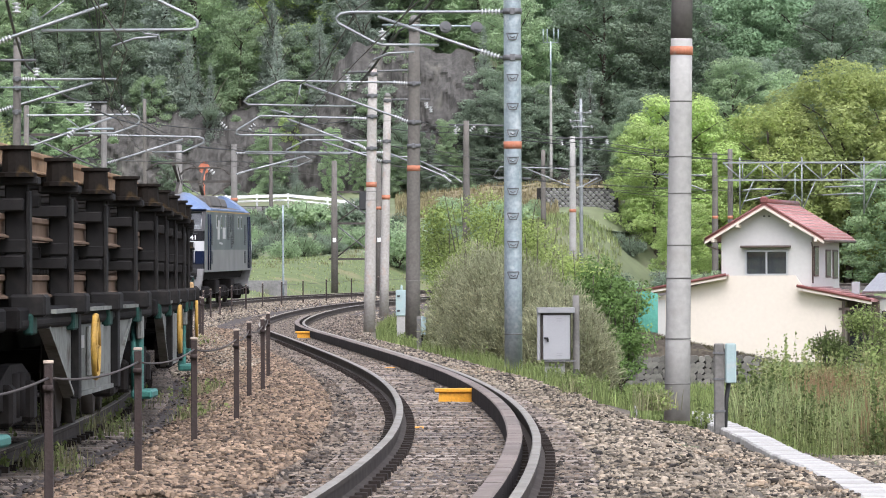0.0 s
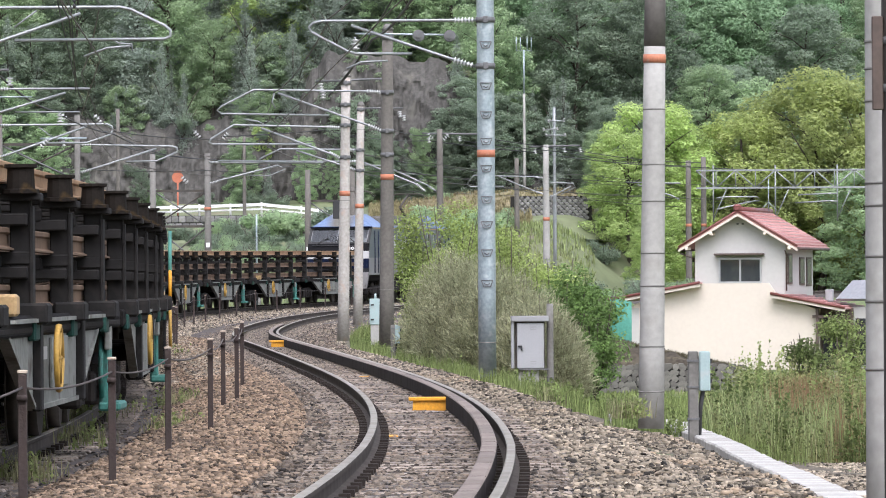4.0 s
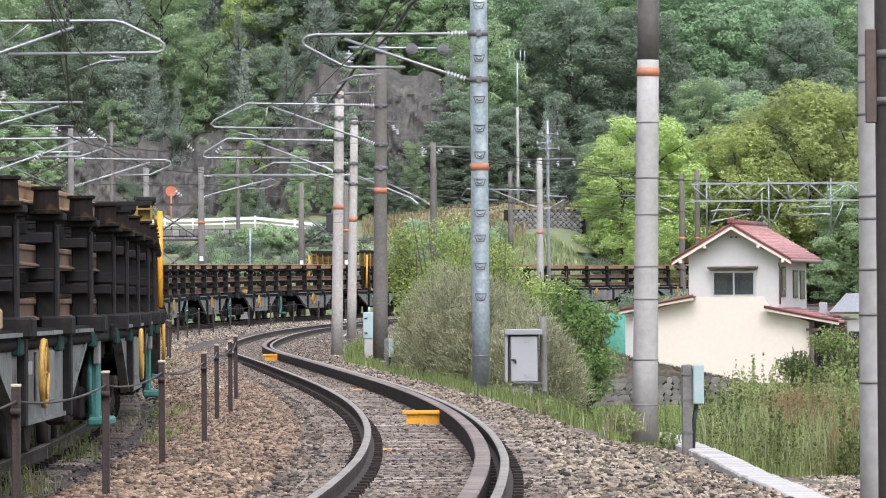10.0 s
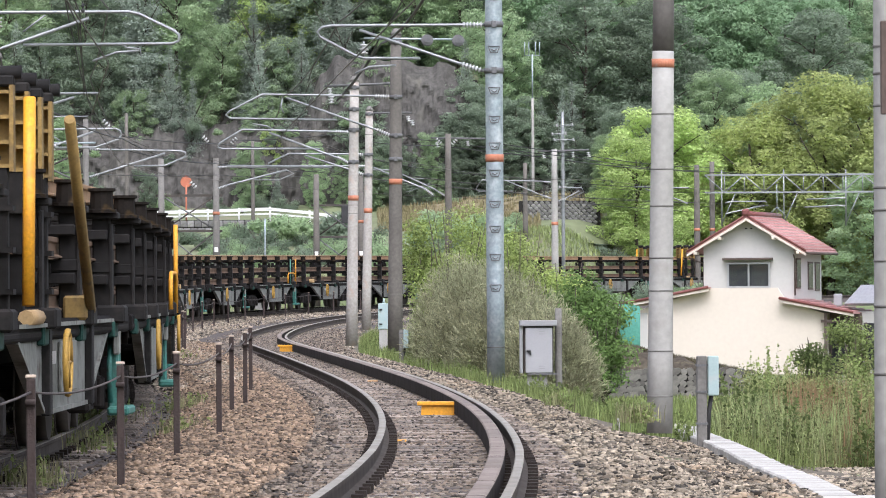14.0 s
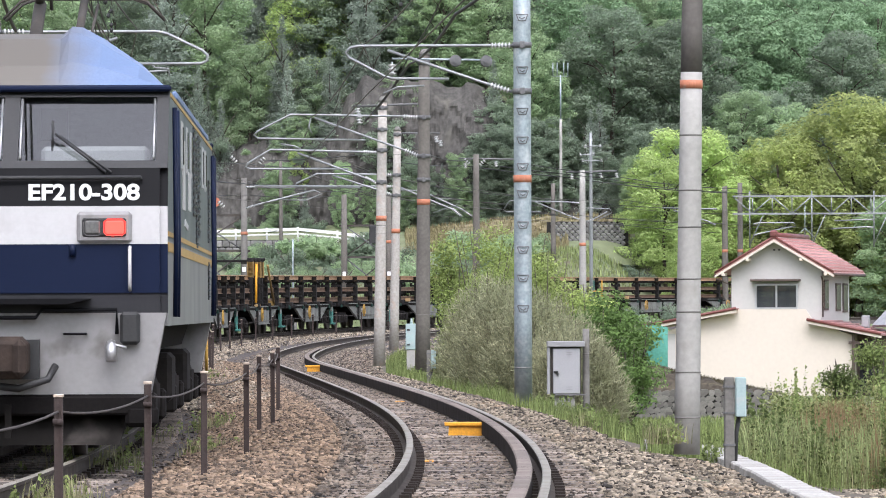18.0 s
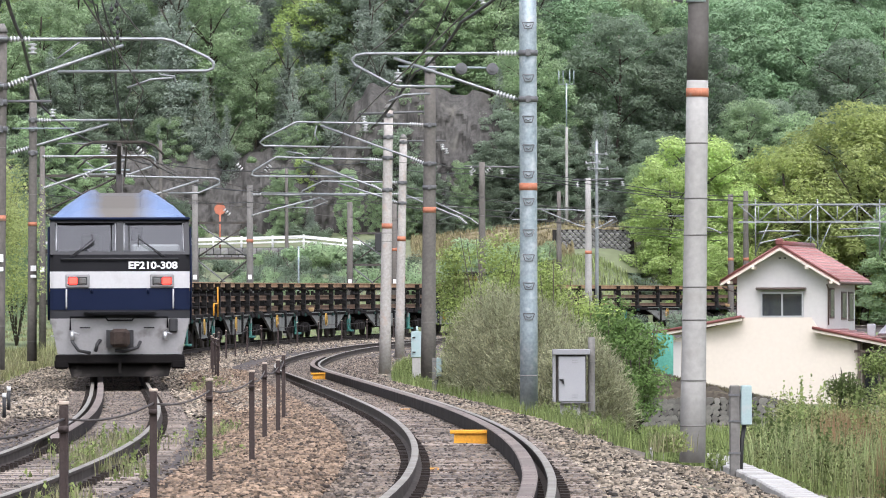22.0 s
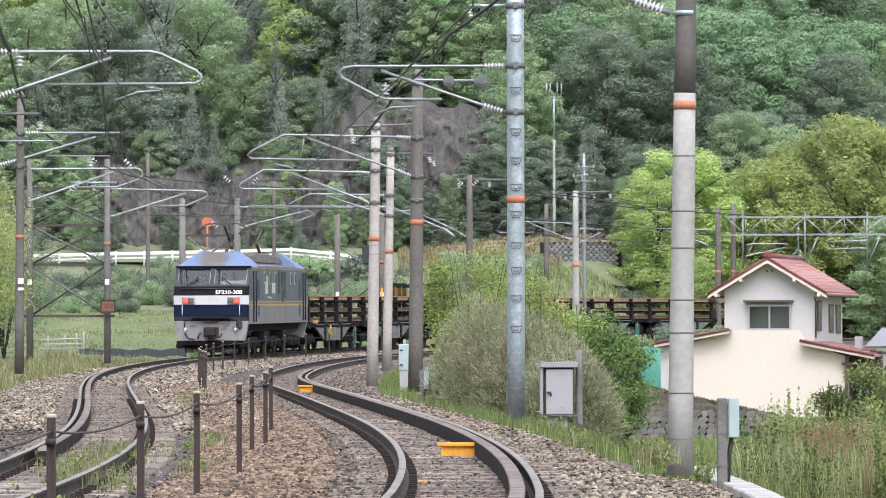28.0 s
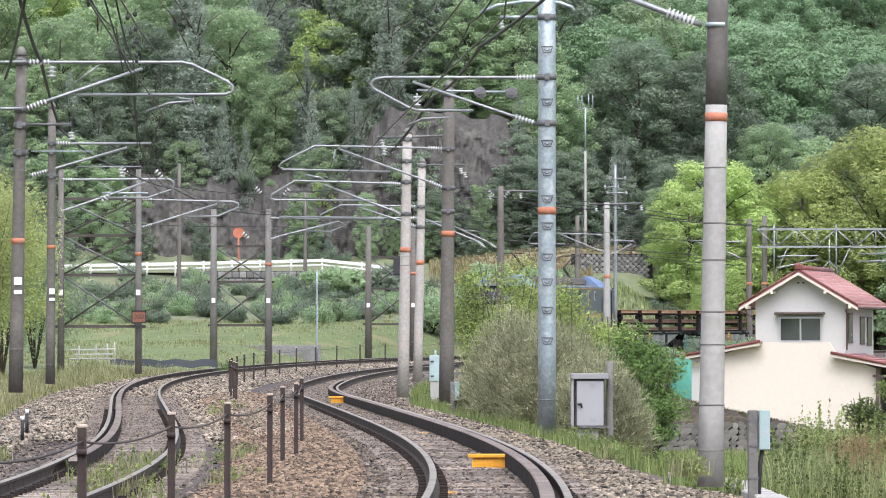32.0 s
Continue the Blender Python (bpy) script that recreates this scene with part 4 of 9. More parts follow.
def bush(name, label, x, y, h, w, leaf, n, size, seed, z=None, lobes=9, plain=False):
    rng = np.random.default_rng(seed)
    t = thing(name, label, "bush")
    t.location = (x, y, (gz(x, y) if z is None else z) - 0.05)
    blobs = []
    for i in range(lobes):
        a, q = i * 2.4, rng.uniform(0.1, 1)
        rr = w / 2 * rng.uniform(0.2, 0.72)
        s = min(w, h) * rng.uniform(0.2, 0.36)
        blobs.append((math.cos(a) * rr, math.sin(a) * rr * 0.8, h * (0.15 + 0.66 * q * (1 - 0.45 * (rr / w * 2) ** 2)), s, s, s * 0.75))
    blobs.append((0, 0, h * 0.4, w * 0.3, w * 0.3, h * 0.36))
    P, N_ = crown_points(rng, n, blobs, 0.6)
    P[:, 2] = np.abs(P[:, 2])
    v, f = leaf_arrays(rng, P, N_, size, plain=plain)
    o = new("foliage", quick_mesh("foliage", v, f, leaf))
    o.parent = t
    bm = bmesh.new()
    for i in range(9):
        a = i * 2.4
        tube(bm, [(0, 0, 0), (math.cos(a) * w * 0.13, math.sin(a) * w * 0.13, h * 0.35), (math.cos(a) * w * 0.32, math.sin(a) * w * 0.3, h * rng.uniform(0.6, 0.85))], 0.035, 5, 0, 0.01)
    part("branchwork", bm, M["bark"], t)
    return t


for x_, y_, top_, w_, n_ in ((1.141, 151, 3.77, 2.0, 8000), (1.92, 149, 4.035, 2.8, 9500), (2.986, 151, 3.77, 2.6, 8500), (3.684, 148, 3.293, 2.2, 8000), (4.348, 146, 2.488, 1.9, 6000), (4.896, 144, 2.28, 1.8, 5500)):
    bush("bush", "tall spreading light-green bush behind the grey shrub", x_, y_, (top_ - gz(x_, y_)) * 1.16, w_, M["bush_light"], int(n_ * 1.6), 0.075, int(y_ * 7 + n_), lobes=22)
bush("bush", "fresh dark-green bush on the bank", 4.565, 128, (2.344 - gz(4.565, 128)) * 1.05, 1.9, M["leaf_fresh"], 8000, 0.085, 34, lobes=14)
bush("bush", "fresh dark-green bush on the bank", 5.473, 131, (1.902 - gz(5.473, 131)) * 1.05, 1.7, M["leaf_fresh"], 6000, 0.085, 35, lobes=12)
bush("bush", "leafy bush below the road wall", -5.888, 288, 2.2, 5.0, M["leaf_mid"], 6000, 0.19, 36)
bush("bush", "leafy bush below the road wall", -2.966, 284, 2.4, 4.6, M["leaf_dark"], 5000, 0.19, 37)
bush("bush", "leafy bush beside the far track", -0.559, 265, 2.8, 4.0, M["leaf_mid"], 4500, 0.16, 62)
bush("bush", "leafy bush beyond the far track", 2.407, 285, 2.4, 5.0, M["leaf_mid"], 4500, 0.18, 63)
bush("bush", "leafy bush beyond the far track", 5.71, 292, 1.3, 5.0, M["leaf_mid"], 4200, 0.18, 64)
bush("bush", "dark leafy bush beside the house", 12.433, 150, 2.2, 1.3, M["grass_dark"], 4200, 0.075, 38)
bush("bush", "leafy bush beside the house", 14.507, 160, 2.6, 2.0, M["grass"], 4200, 0.085, 65)
bush("roadside_tree", "overgrown light-green tree beside the line", -14.714, 170, 8.6, 3.6, M["leaf_yellow"], 22000, 0.08, 39, lobes=30)
bush("roadside_tree", "overgrown green tree beside the line", -15.403, 192, 7.0, 3.6, M["leaf_mid"], 20000, 0.085, 40, lobes=28)
bush("roadside_tree", "overgrown green tree beside the line", -14.649, 160, 8.0, 4.0, M["leaf_yellow"], 20000, 0.085, 66, lobes=28)
bush("bush", "small fresh-green bush in the ballast beside the far track", -7.81, 185, 0.75, 0.8, M["leaf_fresh"], 2600, 0.06, 81)
# scrub on the slope below the road: one plant, many copies
scrub_at = []
rs_ = random.Random(15)
base_scrub = {k: bush("scrub_bush", "low tangled scrub on the slope", 0, 0, 1.5, 2.4, M[k], 4200, 0.085, 70 + i, z=0.0, lobes=9, plain=True) for i, k in enumerate(("leaf_dark", "leaf_mid"))}
for ob in base_scrub.values():
    tagged(ob, group="scrub on the slope")
first = set()
for i in range(100):
    y = rs_.uniform(266, 297)
    x = rs_.uniform(-0.088, -0.004) * y
    k = rs_.choice(("leaf_dark", "leaf_mid", "leaf_dark", "leaf_dark"))
    m = Matrix.LocRotScale((x, y, gz(x, y) - 0.1), Euler((0, 0, rs_.uniform(0, 6.28))), None)
    sc = rs_.uniform(0.6, 1.15)
    o = base_scrub[k] if k not in first else copy_thing(base_scrub[k], Matrix())
    first.add(k)
    o.matrix_world = m @ Matrix.Diagonal((sc, sc, sc * rs_.uniform(0.7, 1.1), 1))
for i in range(64):
    y = rs_.uniform(308.2, 309.4) if i % 2 else rs_.uniform(310.2, 312)
    x = rs_.uniform(-0.1, 0.044) * y
    k = rs_.choice(("leaf_dark", "leaf_mid", "leaf_dark"))
    sc = rs_.uniform(0.3, 0.7)
    z_ = gz(x, y) - 0.1 if i % 2 else 6.243 + rs_.uniform(0.15, 0.8) * 7.0 - 0.3
    o = copy_thing(base_scrub[k], Matrix())
    o.matrix_world = Matrix.LocRotScale((x, y, z_), Euler((0, 0, rs_.uniform(0, 6.28))), (sc, sc, sc * rs_.uniform(0.8, 1.5)))
for i in range(12):
    y = rs_.uniform(160, 200)
    x = rs_.uniform(0.033, 0.048) * y
    sc = rs_.uniform(0.6, 0.95)
    o = copy_thing(base_scrub[rs_.choice(("leaf_dark", "leaf_mid", "leaf_mid"))], Matrix())
    o.matrix_world = Matrix.LocRotScale((x, y, gz(x, y) - 0.1), Euler((0, 0, rs_.uniform(0, 6.28))), (sc, sc, sc))
far_scrub = 0
while far_scrub < 46:
    y = rs_.uniform(255, 300)
    x = rs_.uniform(0.008, 0.072) * y
    if np.hypot(x - PX, y - PY).min() < 4.0 or (y > 272 and 0.024 < x / y < 0.043):
        continue
    far_scrub += 1
    sc = rs_.uniform(0.6, 1.25)
    o = copy_thing(base_scrub[rs_.choice(("leaf_dark", "leaf_mid", "leaf_dark", "leaf_mid"))], Matrix())
    o.matrix_world = Matrix.LocRotScale((x, y, gz(x, y) - 0.1), Euler((0, 0, rs_.uniform(0, 6.28))), (sc, sc, sc * rs_.uniform(0.7, 1.2)))
# young trees against the rock
for k, x_, y_, sc in (("mid", -4.601, 309, 0.45), ("light", -7.4, 312, 0.42), ("mid", 2.266, 309, 0.5), ("mid", -2.888, 309.4, 0.36), ("dark", 4.154, 309, 0.4), ("mid", 13.039, 308, 0.5)):
    plant(k, 0, x_, y_, sc, x_, 0.62)


def blades(name, P, hgt, wid, mat_, label, seed, lean=0.35, cat="grass", curl=0.5):
    """Upright blades at P as one mesh."""
    rng = np.random.default_rng(seed)
    n = len(P)
    a = rng.uniform(0, 6.28, n)
    h = rng.uniform(*hgt, n)
    dx = np.stack([np.cos(a), np.sin(a), np.zeros(n)], 1)
    side = np.stack([-np.sin(a), np.cos(a), np.zeros(n)], 1) * (wid * rng.uniform(0.6, 1.3, n))[:, None]
    ln = (lean * rng.uniform(0.1, 1.0, n) * h)[:, None] * dx
    up = np.zeros((n, 3))
    up[:, 2] = h
    mid = P + up * 0.55 + ln * (0.5 - curl * 0.3)
    tip = P + up * (1 - 0.15 * curl) + ln
    v = np.stack([P - side, P + side, mid - side * 0.8, mid + side * 0.8, tip], 1).reshape(-1, 3)
    k = (np.arange(n) * 5)[:, None]
    f = np.concatenate([k + np.array(q) for q in ((0, 1, 3), (0, 3, 2), (2, 3, 4))])
    return tagged(new(name, quick_mesh(name, v, f, mat_)), label, cat, kind="stuff")


def on_ground(rng, n, x0, x1, y0, y1, clump=0):
    x, y = rng.uniform(x0, x1, n), rng.uniform(y0, y1, n)
    if clump:
        c = rng.integers(0, clump, n)
        cx, cy = rng.uniform(x0, x1, clump), rng.uniform(y0, y1, clump)
        x, y = cx[c] + rng.normal(0, 0.16, n), cy[c] + rng.normal(0, 0.3, n)
    return np.stack([x, y, ground_z(x, y) - 0.02], 1)


def by_right(rng, n, y0, y1, o0, o1, power=1.0):
    y = y0 + (y1 - y0) * rng.uniform(0, 1, n) ** power
    x = np.interp(y, RY[:640], RX[:640]) + rng.uniform(o0, o1, n)
    return np.stack([x, y, ground_z(x, y) - 0.03], 1)


def forbs(name, n, spots, hgt, leaf, mat_, label, seed, per=26):
    """Leafy weeds: stems with narrow leaves, as one mesh."""
    rng = np.random.default_rng(seed)
    c = spots(rng, n)
    n = len(c)
    h = rng.uniform(*hgt, n)
    k = np.repeat(np.arange(n), per)
    f = np.tile(np.linspace(0.15, 1.0, per), n) + rng.uniform(-0.03, 0.03, n * per)
    lean = rng.normal(0, 0.12, (n, 2))
    P = np.empty((n * per, 3))
    P[:, :2] = c[k, :2] + lean[k] * (f * h[k])[:, None] + rng.normal(0, 0.05, (n * per, 2)) * (1.2 - f)[:, None]
    P[:, 2] = c[k, 2] + f * h[k]
    v, fc = leaf_arrays(rng, P, rng.normal(0, 0.6, (n * per, 3)) + np.array([0, -0.4, 0.5]), leaf)
    st = rng.uniform(0.004, 0.008, n)[:, None]
    a = c + np.stack([st[:, 0], 0 * h, 0 * h], 1)
    b_ = c - np.stack([st[:, 0], 0 * h, 0 * h], 1)
    tp = c + np.stack([lean[:, 0] * h, lean[:, 1] * h, h], 1)
    v2 = np.stack([a, b_, tp], 1).reshape(-1, 3)
    f2 = np.arange(n * 3).reshape(-1, 3) + len(v)
    return tagged(new(name, quick_mesh(name, np.concatenate([v, v2]), np.concatenate([fc, f2]), mat_)), label, "weeds", kind="stuff")


rg = np.random.default_rng(77)


def open_strip(P, tall):
    """Leaves the strip before the terrace wall to short grass."""
    q = P[:, 0] / P[:, 1]
    low = (q > 0.039) & (q < 0.068)
    head = 1.32 - (P[:, 2] + tall)
    return P[~(low & (head < 0.0205 * P[:, 1]))]


def edge_of_weeds(P):
    """The rank growth begins along a slanting line below the house."""
    q = P[:, 0] / P[:, 1]
    return P[q > np.interp(P[:, 1], [60, 80, 110, 150], [0.063, 0.066, 0.069, 0.071])]


blades("bank_grass", open_strip(by_right(rg, 30000, 62, 165, 2.5, 5.0), 0.5), (0.16, 0.48), 0.007, M["grass"], "long fresh grass along the edge of the ballast", 41)
blades("field_grass", open_strip(by_right(rg, 20000, 66, 150, 3.8, 12.5), 0.4), (0.2, 0.5), 0.008, M["grass"], "tall grass on the low ground beside the line", 42)
blades("pale_grass", edge_of_weeds(np.concatenate([on_ground(rg, 16000, 4.217, 7.133, 64, 92, 520), on_ground(rg, 10000, 5.696, 10.707, 92, 145, 420)])), (0.4, 1.05), 0.006, M["grass_pale"], "rank pale-green grass in clumps", 43, 0.4)
blades("olive_grass", edge_of_weeds(np.concatenate([on_ground(rg, 3500, 4.217, 7.133, 64, 92, 160), on_ground(rg, 3500, 5.696, 10.707, 92, 145, 160)])), (0.3, 0.95), 0.006, M["grass_olive"], "dry olive-brown grass in clumps", 58, 0.45)
blades("straw_plumes", np.concatenate([on_ground(rg, 1500, 6.364, 6.898, 76, 84, 9), on_ground(rg, 700, 5.768, 6.048, 70, 74, 4)]), (0.5, 1.25), 0.005, M["straw"], "dry reddish seed plumes among the weeds", 44, 0.15)
forbs("weeds", 900, lambda r, n: edge_of_weeds(on_ground(r, n, 4.217, 7.217, 63, 95)), (0.3, 0.85), 0.042, M["grass_mixed"], "tangled leafy weeds below the bank", 45, 44)
forbs("weeds_dark", 500, lambda r, n: edge_of_weeds(on_ground(r, n, 4.217, 7.217, 63, 95, 60)), (0.4, 1.1), 0.065, M["grass_dark"], "dark-leaved weeds in clumps below the bank", 59, 34)
forbs("weeds_far", 1400, lambda r, n: edge_of_weeds(on_ground(r, n, 6.48, 11.547, 95, 145)), (0.35, 0.85), 0.07, M["grass"], "tall leafy weeds in front of the house", 46, 30)
forbs("weeds_tall", 46, lambda r, n: edge_of_weeds(on_ground(r, n, 5.476, 7.253, 66, 100)), (1.1, 1.7), 0.06, M["grass"], "single tall weeds standing above the rest", 47, 46)
forbs("weeds_rank", 420, lambda r, n: edge_of_weeds(on_ground(r, n, 5.9, 7.7, 66, 96, 90)), (0.7, 1.45), 0.04, M["grass_mixed"], "rank dry-tipped weeds standing high by the path", 83, 44)
forbs("weeds_shade", 520, lambda r, n: edge_of_weeds(on_ground(r, n, 4.6, 7.6, 63, 92, 70)), (0.4, 1.0), 0.038, M["grass_dark"], "dark leafy weeds among the pale grass", 84, 34)
blades("red_plumes", np.concatenate([on_ground(rg, 900, 6.5, 7.3, 74, 86, 10), on_ground(rg, 500, 5.3, 5.9, 64, 70, 5)]), (0.6, 1.35), 0.005, M["straw"], "reddish dock plumes among the weeds", 85, 0.12)
forbs("bank_weeds", 900, lambda r, n: open_strip(by_right(r, n, 62, 150, 2.8, 5.0), 0.5), (0.2, 0.5), 0.05, M["grass"], "small leafy weeds on the bank", 48)
blades("meadow_grass", on_ground(rg, 26000, -30, 4, 203, 272), (0.06, 0.16), 0.018, M["grass_pale"], "rough green meadow grass", 49)
blades("meadow_straw", on_ground(rg, 9000, -30, 4, 203, 278, 300), (0.08, 0.24), 0.018, M["grass_olive"], "pale tufts in the meadow", 50)
vg = np.concatenate([on_ground(rg, 9000, -8.44, -6.14, 72, 118), on_ground(rg, 11000, -14.067, -9.233, 118, 200)])
vg = vg[vg[:, 0] < np.interp(vg[:, 1], LY[:640], LX[:640]) - 3.0]
blades("verge_grass", vg, (0.15, 0.6), 0.01, M["grass_olive"], "pale grass round the poles of the outer track", 54, 0.8)


def tufts(rng, n):
    """Small tufts between the rails and on the stony strip."""
    cs = [(-3.2, 49.5, 0.45, 1.6), (-3.3, 52.0, 0.3, 1.0), (-2.9, 40.5, 0.3, 1.0), (-2.6, 66.0, 0.3, 2.0), (-4.4, 104.0, 0.5, 3.0), (-4.6, 112.0, 0.4, 2.0), (2.0, 62.0, 0.15, 0.6), (2.7, 56.0, 0.2, 0.5), (-3.7, 56.0, 0.5, 2.5), (-6.4, 58.0, 0.2, 1.0), (-3.6, 62.0, 0.5, 2.2), (-3.5, 60.0, 0.45, 2.0), (-2.2, 54.0, 0.3, 1.4), (-5.9, 66.0, 0.3, 1.0)]
    k = rng.integers(0, len(cs), n)
    c = np.array(cs)[k]
    x, y = c[:, 0] + rng.normal(0, 1, n) * c[:, 2] * 0.5, c[:, 1] + rng.normal(0, 1, n) * c[:, 3] * 0.5
    zt = np.interp(y, LY[:640], LZ[:640])
    return np.stack([x, y, zt - 0.24 + np.where(x > 0, 0.12, 0.03)], 1)


blades("track_tufts", tufts(rg, 3000), (0.08, 0.3), 0.006, M["grass_olive"], "small green tufts growing in the ballast", 55, 0.5)
forbs("track_weeds", 240, tufts, (0.1, 0.28), 0.045, M["grass"], "small leafy weeds growing in the ballast", 56, 14)


def wiry_shrub(label, cx, cy, w, d, h, n, seed):
    """A broad shrub: many thin shoots rising from the ground, set with short narrow leaves."""
    rng = np.random.default_rng(seed)
    t = thing("wiry_shrub", label, "shrub")
    m = n // 40
    a, r = rng.uniform(0, 6.28, m), np.sqrt(rng.uniform(0, 1, m))
    top = h * np.sqrt(np.maximum(0.04, 1 - 0.92 * r ** 2)) * rng.uniform(0.7, 1.04, m)
    ex, ey = np.cos(a) * r * w * 0.62, np.sin(a) * r * d * 0.62
    k = np.repeat(np.arange(m), 40)
    f = rng.uniform(0.06, 1.0, m * 40) ** 0.7
    wob = rng.normal(0, 0.09, (m * 40, 2))
    P = np.stack([ex[k] * (0.45 + 0.55 * f) + wob[:, 0], ey[k] * (0.45 + 0.55 * f) + wob[:, 1], top[k] * f], 1)
    out = np.stack([ex[k] / w, ey[k] / d, np.full(len(k), 0.55)], 1)
    dirs = out + rng.normal(0, 0.42, (len(k), 3))
    dirs /= np.linalg.norm(dirs, axis=1)[:, None]
    L_ = rng.uniform(0.07, 0.2, len(k))[:, None]
    sd = np.cross(dirs, rng.normal(0, 1, (len(k), 3)))
    sd /= np.linalg.norm(sd, axis=1)[:, None]
    sd *= rng.uniform(0.006, 0.013, len(k))[:, None]
    v = np.stack([P - sd, P + sd, P + dirs * L_], 1).reshape(-1, 3)
    t.location = (cx, cy, gz(cx, cy))
    o = new("foliage", quick_mesh("foliage", v, np.arange(len(v)).reshape(-1, 3), M["shrub_grey"]))
    o.parent = t
    bm = bmesh.new()
    for i in range(40):
        q = rng.integers(0, m)
        tube(bm, [(ex[q] * 0.45, ey[q] * 0.45, 0), (ex[q] * 0.8, ey[q] * 0.8, top[q] * 0.6), (ex[q], ey[q], top[q])], 0.014, 4, 0, 0.005)
    part("branchwork", bm, M["bark"], t)
    return t


wiry_shrub("broad wiry grey-green shrub on the railway bank", 1.543, 112, 2.0, 1.5, 2.9, 46000, 51)
wiry_shrub("broad wiry grey-green shrub on the railway bank", 2.438, 104, 2.1, 1.8, 2.65, 46000, 52)
wiry_shrub("wiry grey-green shrub on the railway bank", 3.344, 100, 1.25, 1.4, 2.2, 26000, 53)

wiry_shrub("wiry grey-green shrub on the railway bank", 1.878, 105, 2.0, 1.6, 2.75, 40000, 60)
wiry_shrub("wiry grey-green shrub on the railway bank", 2.985, 101, 1.7, 1.4, 2.35, 26000, 67)
blades("dry_strip", np.concatenate([on_ground(rg, 9000, -0.808, 8.787, 297, 309), on_ground(rg, 3000, -17.529, -14.146, 278, 287)]), (0.2, 0.55), 0.04, M["dry_grass"], "dry tan grass at the foot of the rock", 68)
mp_ = np.random.default_rng(69)
mx_ = mp_.uniform(5.844, 10.404, 6000)
mf_ = (mx_ - 5.675) / (10.741 - 5.675)
my_ = mp_.uniform(150.3, 153.5, 6000)
mz_ = np.interp(my_, [150.3, 151.4, 153.5], [0, 1, 1]) * (0.1 + (-1.129 - 0.1) * mf_ ** 0.85 - -1.097) + -1.097 - 0.05
blades("mound_growth", np.stack([mx_, my_, mz_], 1), (0.05, 0.2), 0.012, M["straw_dull"], "sparse dry growth on the earth bank", 70, 0.9)
yl_ = rg.uniform(58, 200, 22000)
xl_ = np.interp(yl_, LY[:640], LX[:640]) - rg.uniform(2.9, 6.2, 22000)
blades("shoulder_grass", np.stack([xl_, yl_, ground_z(xl_, yl_) - 0.02], 1), (0.1, 0.34), 0.01, M["grass_mixed"], "fresh grass on the outer edge of the ballast", 71, 0.45)
blades("slope_grass", on_ground(rg, 7000, 6.72, 12.32, 262, 298), (0.2, 0.5), 0.04, M["grass_pale"], "rough grass on the slope beyond the line", 72)
ys_ = rg.uniform(84, 149.5, 12000)
xs_ = rg.uniform(0.037, 0.07, 12000) * ys_
blades("short_grass", np.stack([xs_, ys_, ground_z(xs_, ys_) - 0.02], 1), (0.07, 0.22), 0.012, M["grass"], "short grass before the terrace wall", 73, 0.5)
# ---------------------------------------------------------------- poles, wires, lineside things
def pole(label, x, y, z0, z1, r0, r1, mat_, bands=(), lean=0.0, rings_at=(), dark_from=None, seg=16, cat="pole", name="catenary_pole", collars=()):
    """A tapered pole with bands. lean: sideways shift of its top."""
    t = thing(name, label, cat, Matrix.Translation((x, y, z0)), group="poles of the line")
    h = z1 - z0
    bm = bmesh.new()
    top = h if dark_from is None else dark_from - z0
    tube(bm, [(lean * f * top / h, 0, top * f) for f in np.linspace(0, 1, 6)], r0, seg, 0, r0 + (r1 - r0) * top / h)
    part("shaft", bm, mat_, t)
    if dark_from is not None:
        bm = bmesh.new()
        tube(bm, [(lean * top / h + lean * (1 - top / h) * f, 0, top + (h - top) * f) for f in np.linspace(0, 1, 4)], r0 + (r1 - r0) * top / h, seg, 0, r1)
        part("sooty_top", bm, M["soot"], t, "blackened upper shaft")
    rad = lambda z: r0 + (r1 - r0) * (z - z0) / h
    for a, b in bands:
        bm = bmesh.new()
        tube(bm, [(lean * (a - z0) / h, 0, a - z0), (lean * (b - z0) / h, 0, b - z0)], rad(a) + 0.006, seg)
        part("orange_band", bm, M["band"], t, "painted orange band")
    for a in rings_at:
        bm = bmesh.new()
        tube(bm, [(lean * (a - z0) / h, 0, a - z0 - 0.008), (lean * (a - z0) / h, 0, a - z0 + 0.008)], rad(a) + 0.004, seg)
        part("wire_band", bm, M["post_grey"], t)
    for a in collars:
        bm = bmesh.new()
        x = lean * (a - z0) / h
        tube(bm, [(x, 0, a - z0 - 0.05), (x, 0, a - z0 + 0.05)], rad(a) + 0.018, seg)
        box(bm, (x, -rad(a) - 0.03, a - z0), (0.09, 0.05, 0.12), bevel=0.008)
        part("clamp_collar", bm, M["galv_dark"], t, "grey bolted clamp")
    if collars:
        bm = bmesh.new()
        tube(bm, [(lean, 0, h - 0.02), (lean, 0, h + 0.06), (lean, 0, h + 0.13)], r1 + 0.02, seg, 0, r1 * 0.45)
        part("cap", bm, M["post_grey"], t, "domed pole cap")
    return t


def tubes(name, label, lines, r, mat_, cat, group=""):
    """A thing of tubes: lines of points, each with its radius factor."""
    t = thing(name, label, cat, group=group)
    c = V(lines[0][0])
    t.location = c
    for ln in lines:
        bm = bmesh.new()
        tube(bm, [V(p) - c for p in ln], r, 8)
        part("tube", bm, mat_, t)
    return t


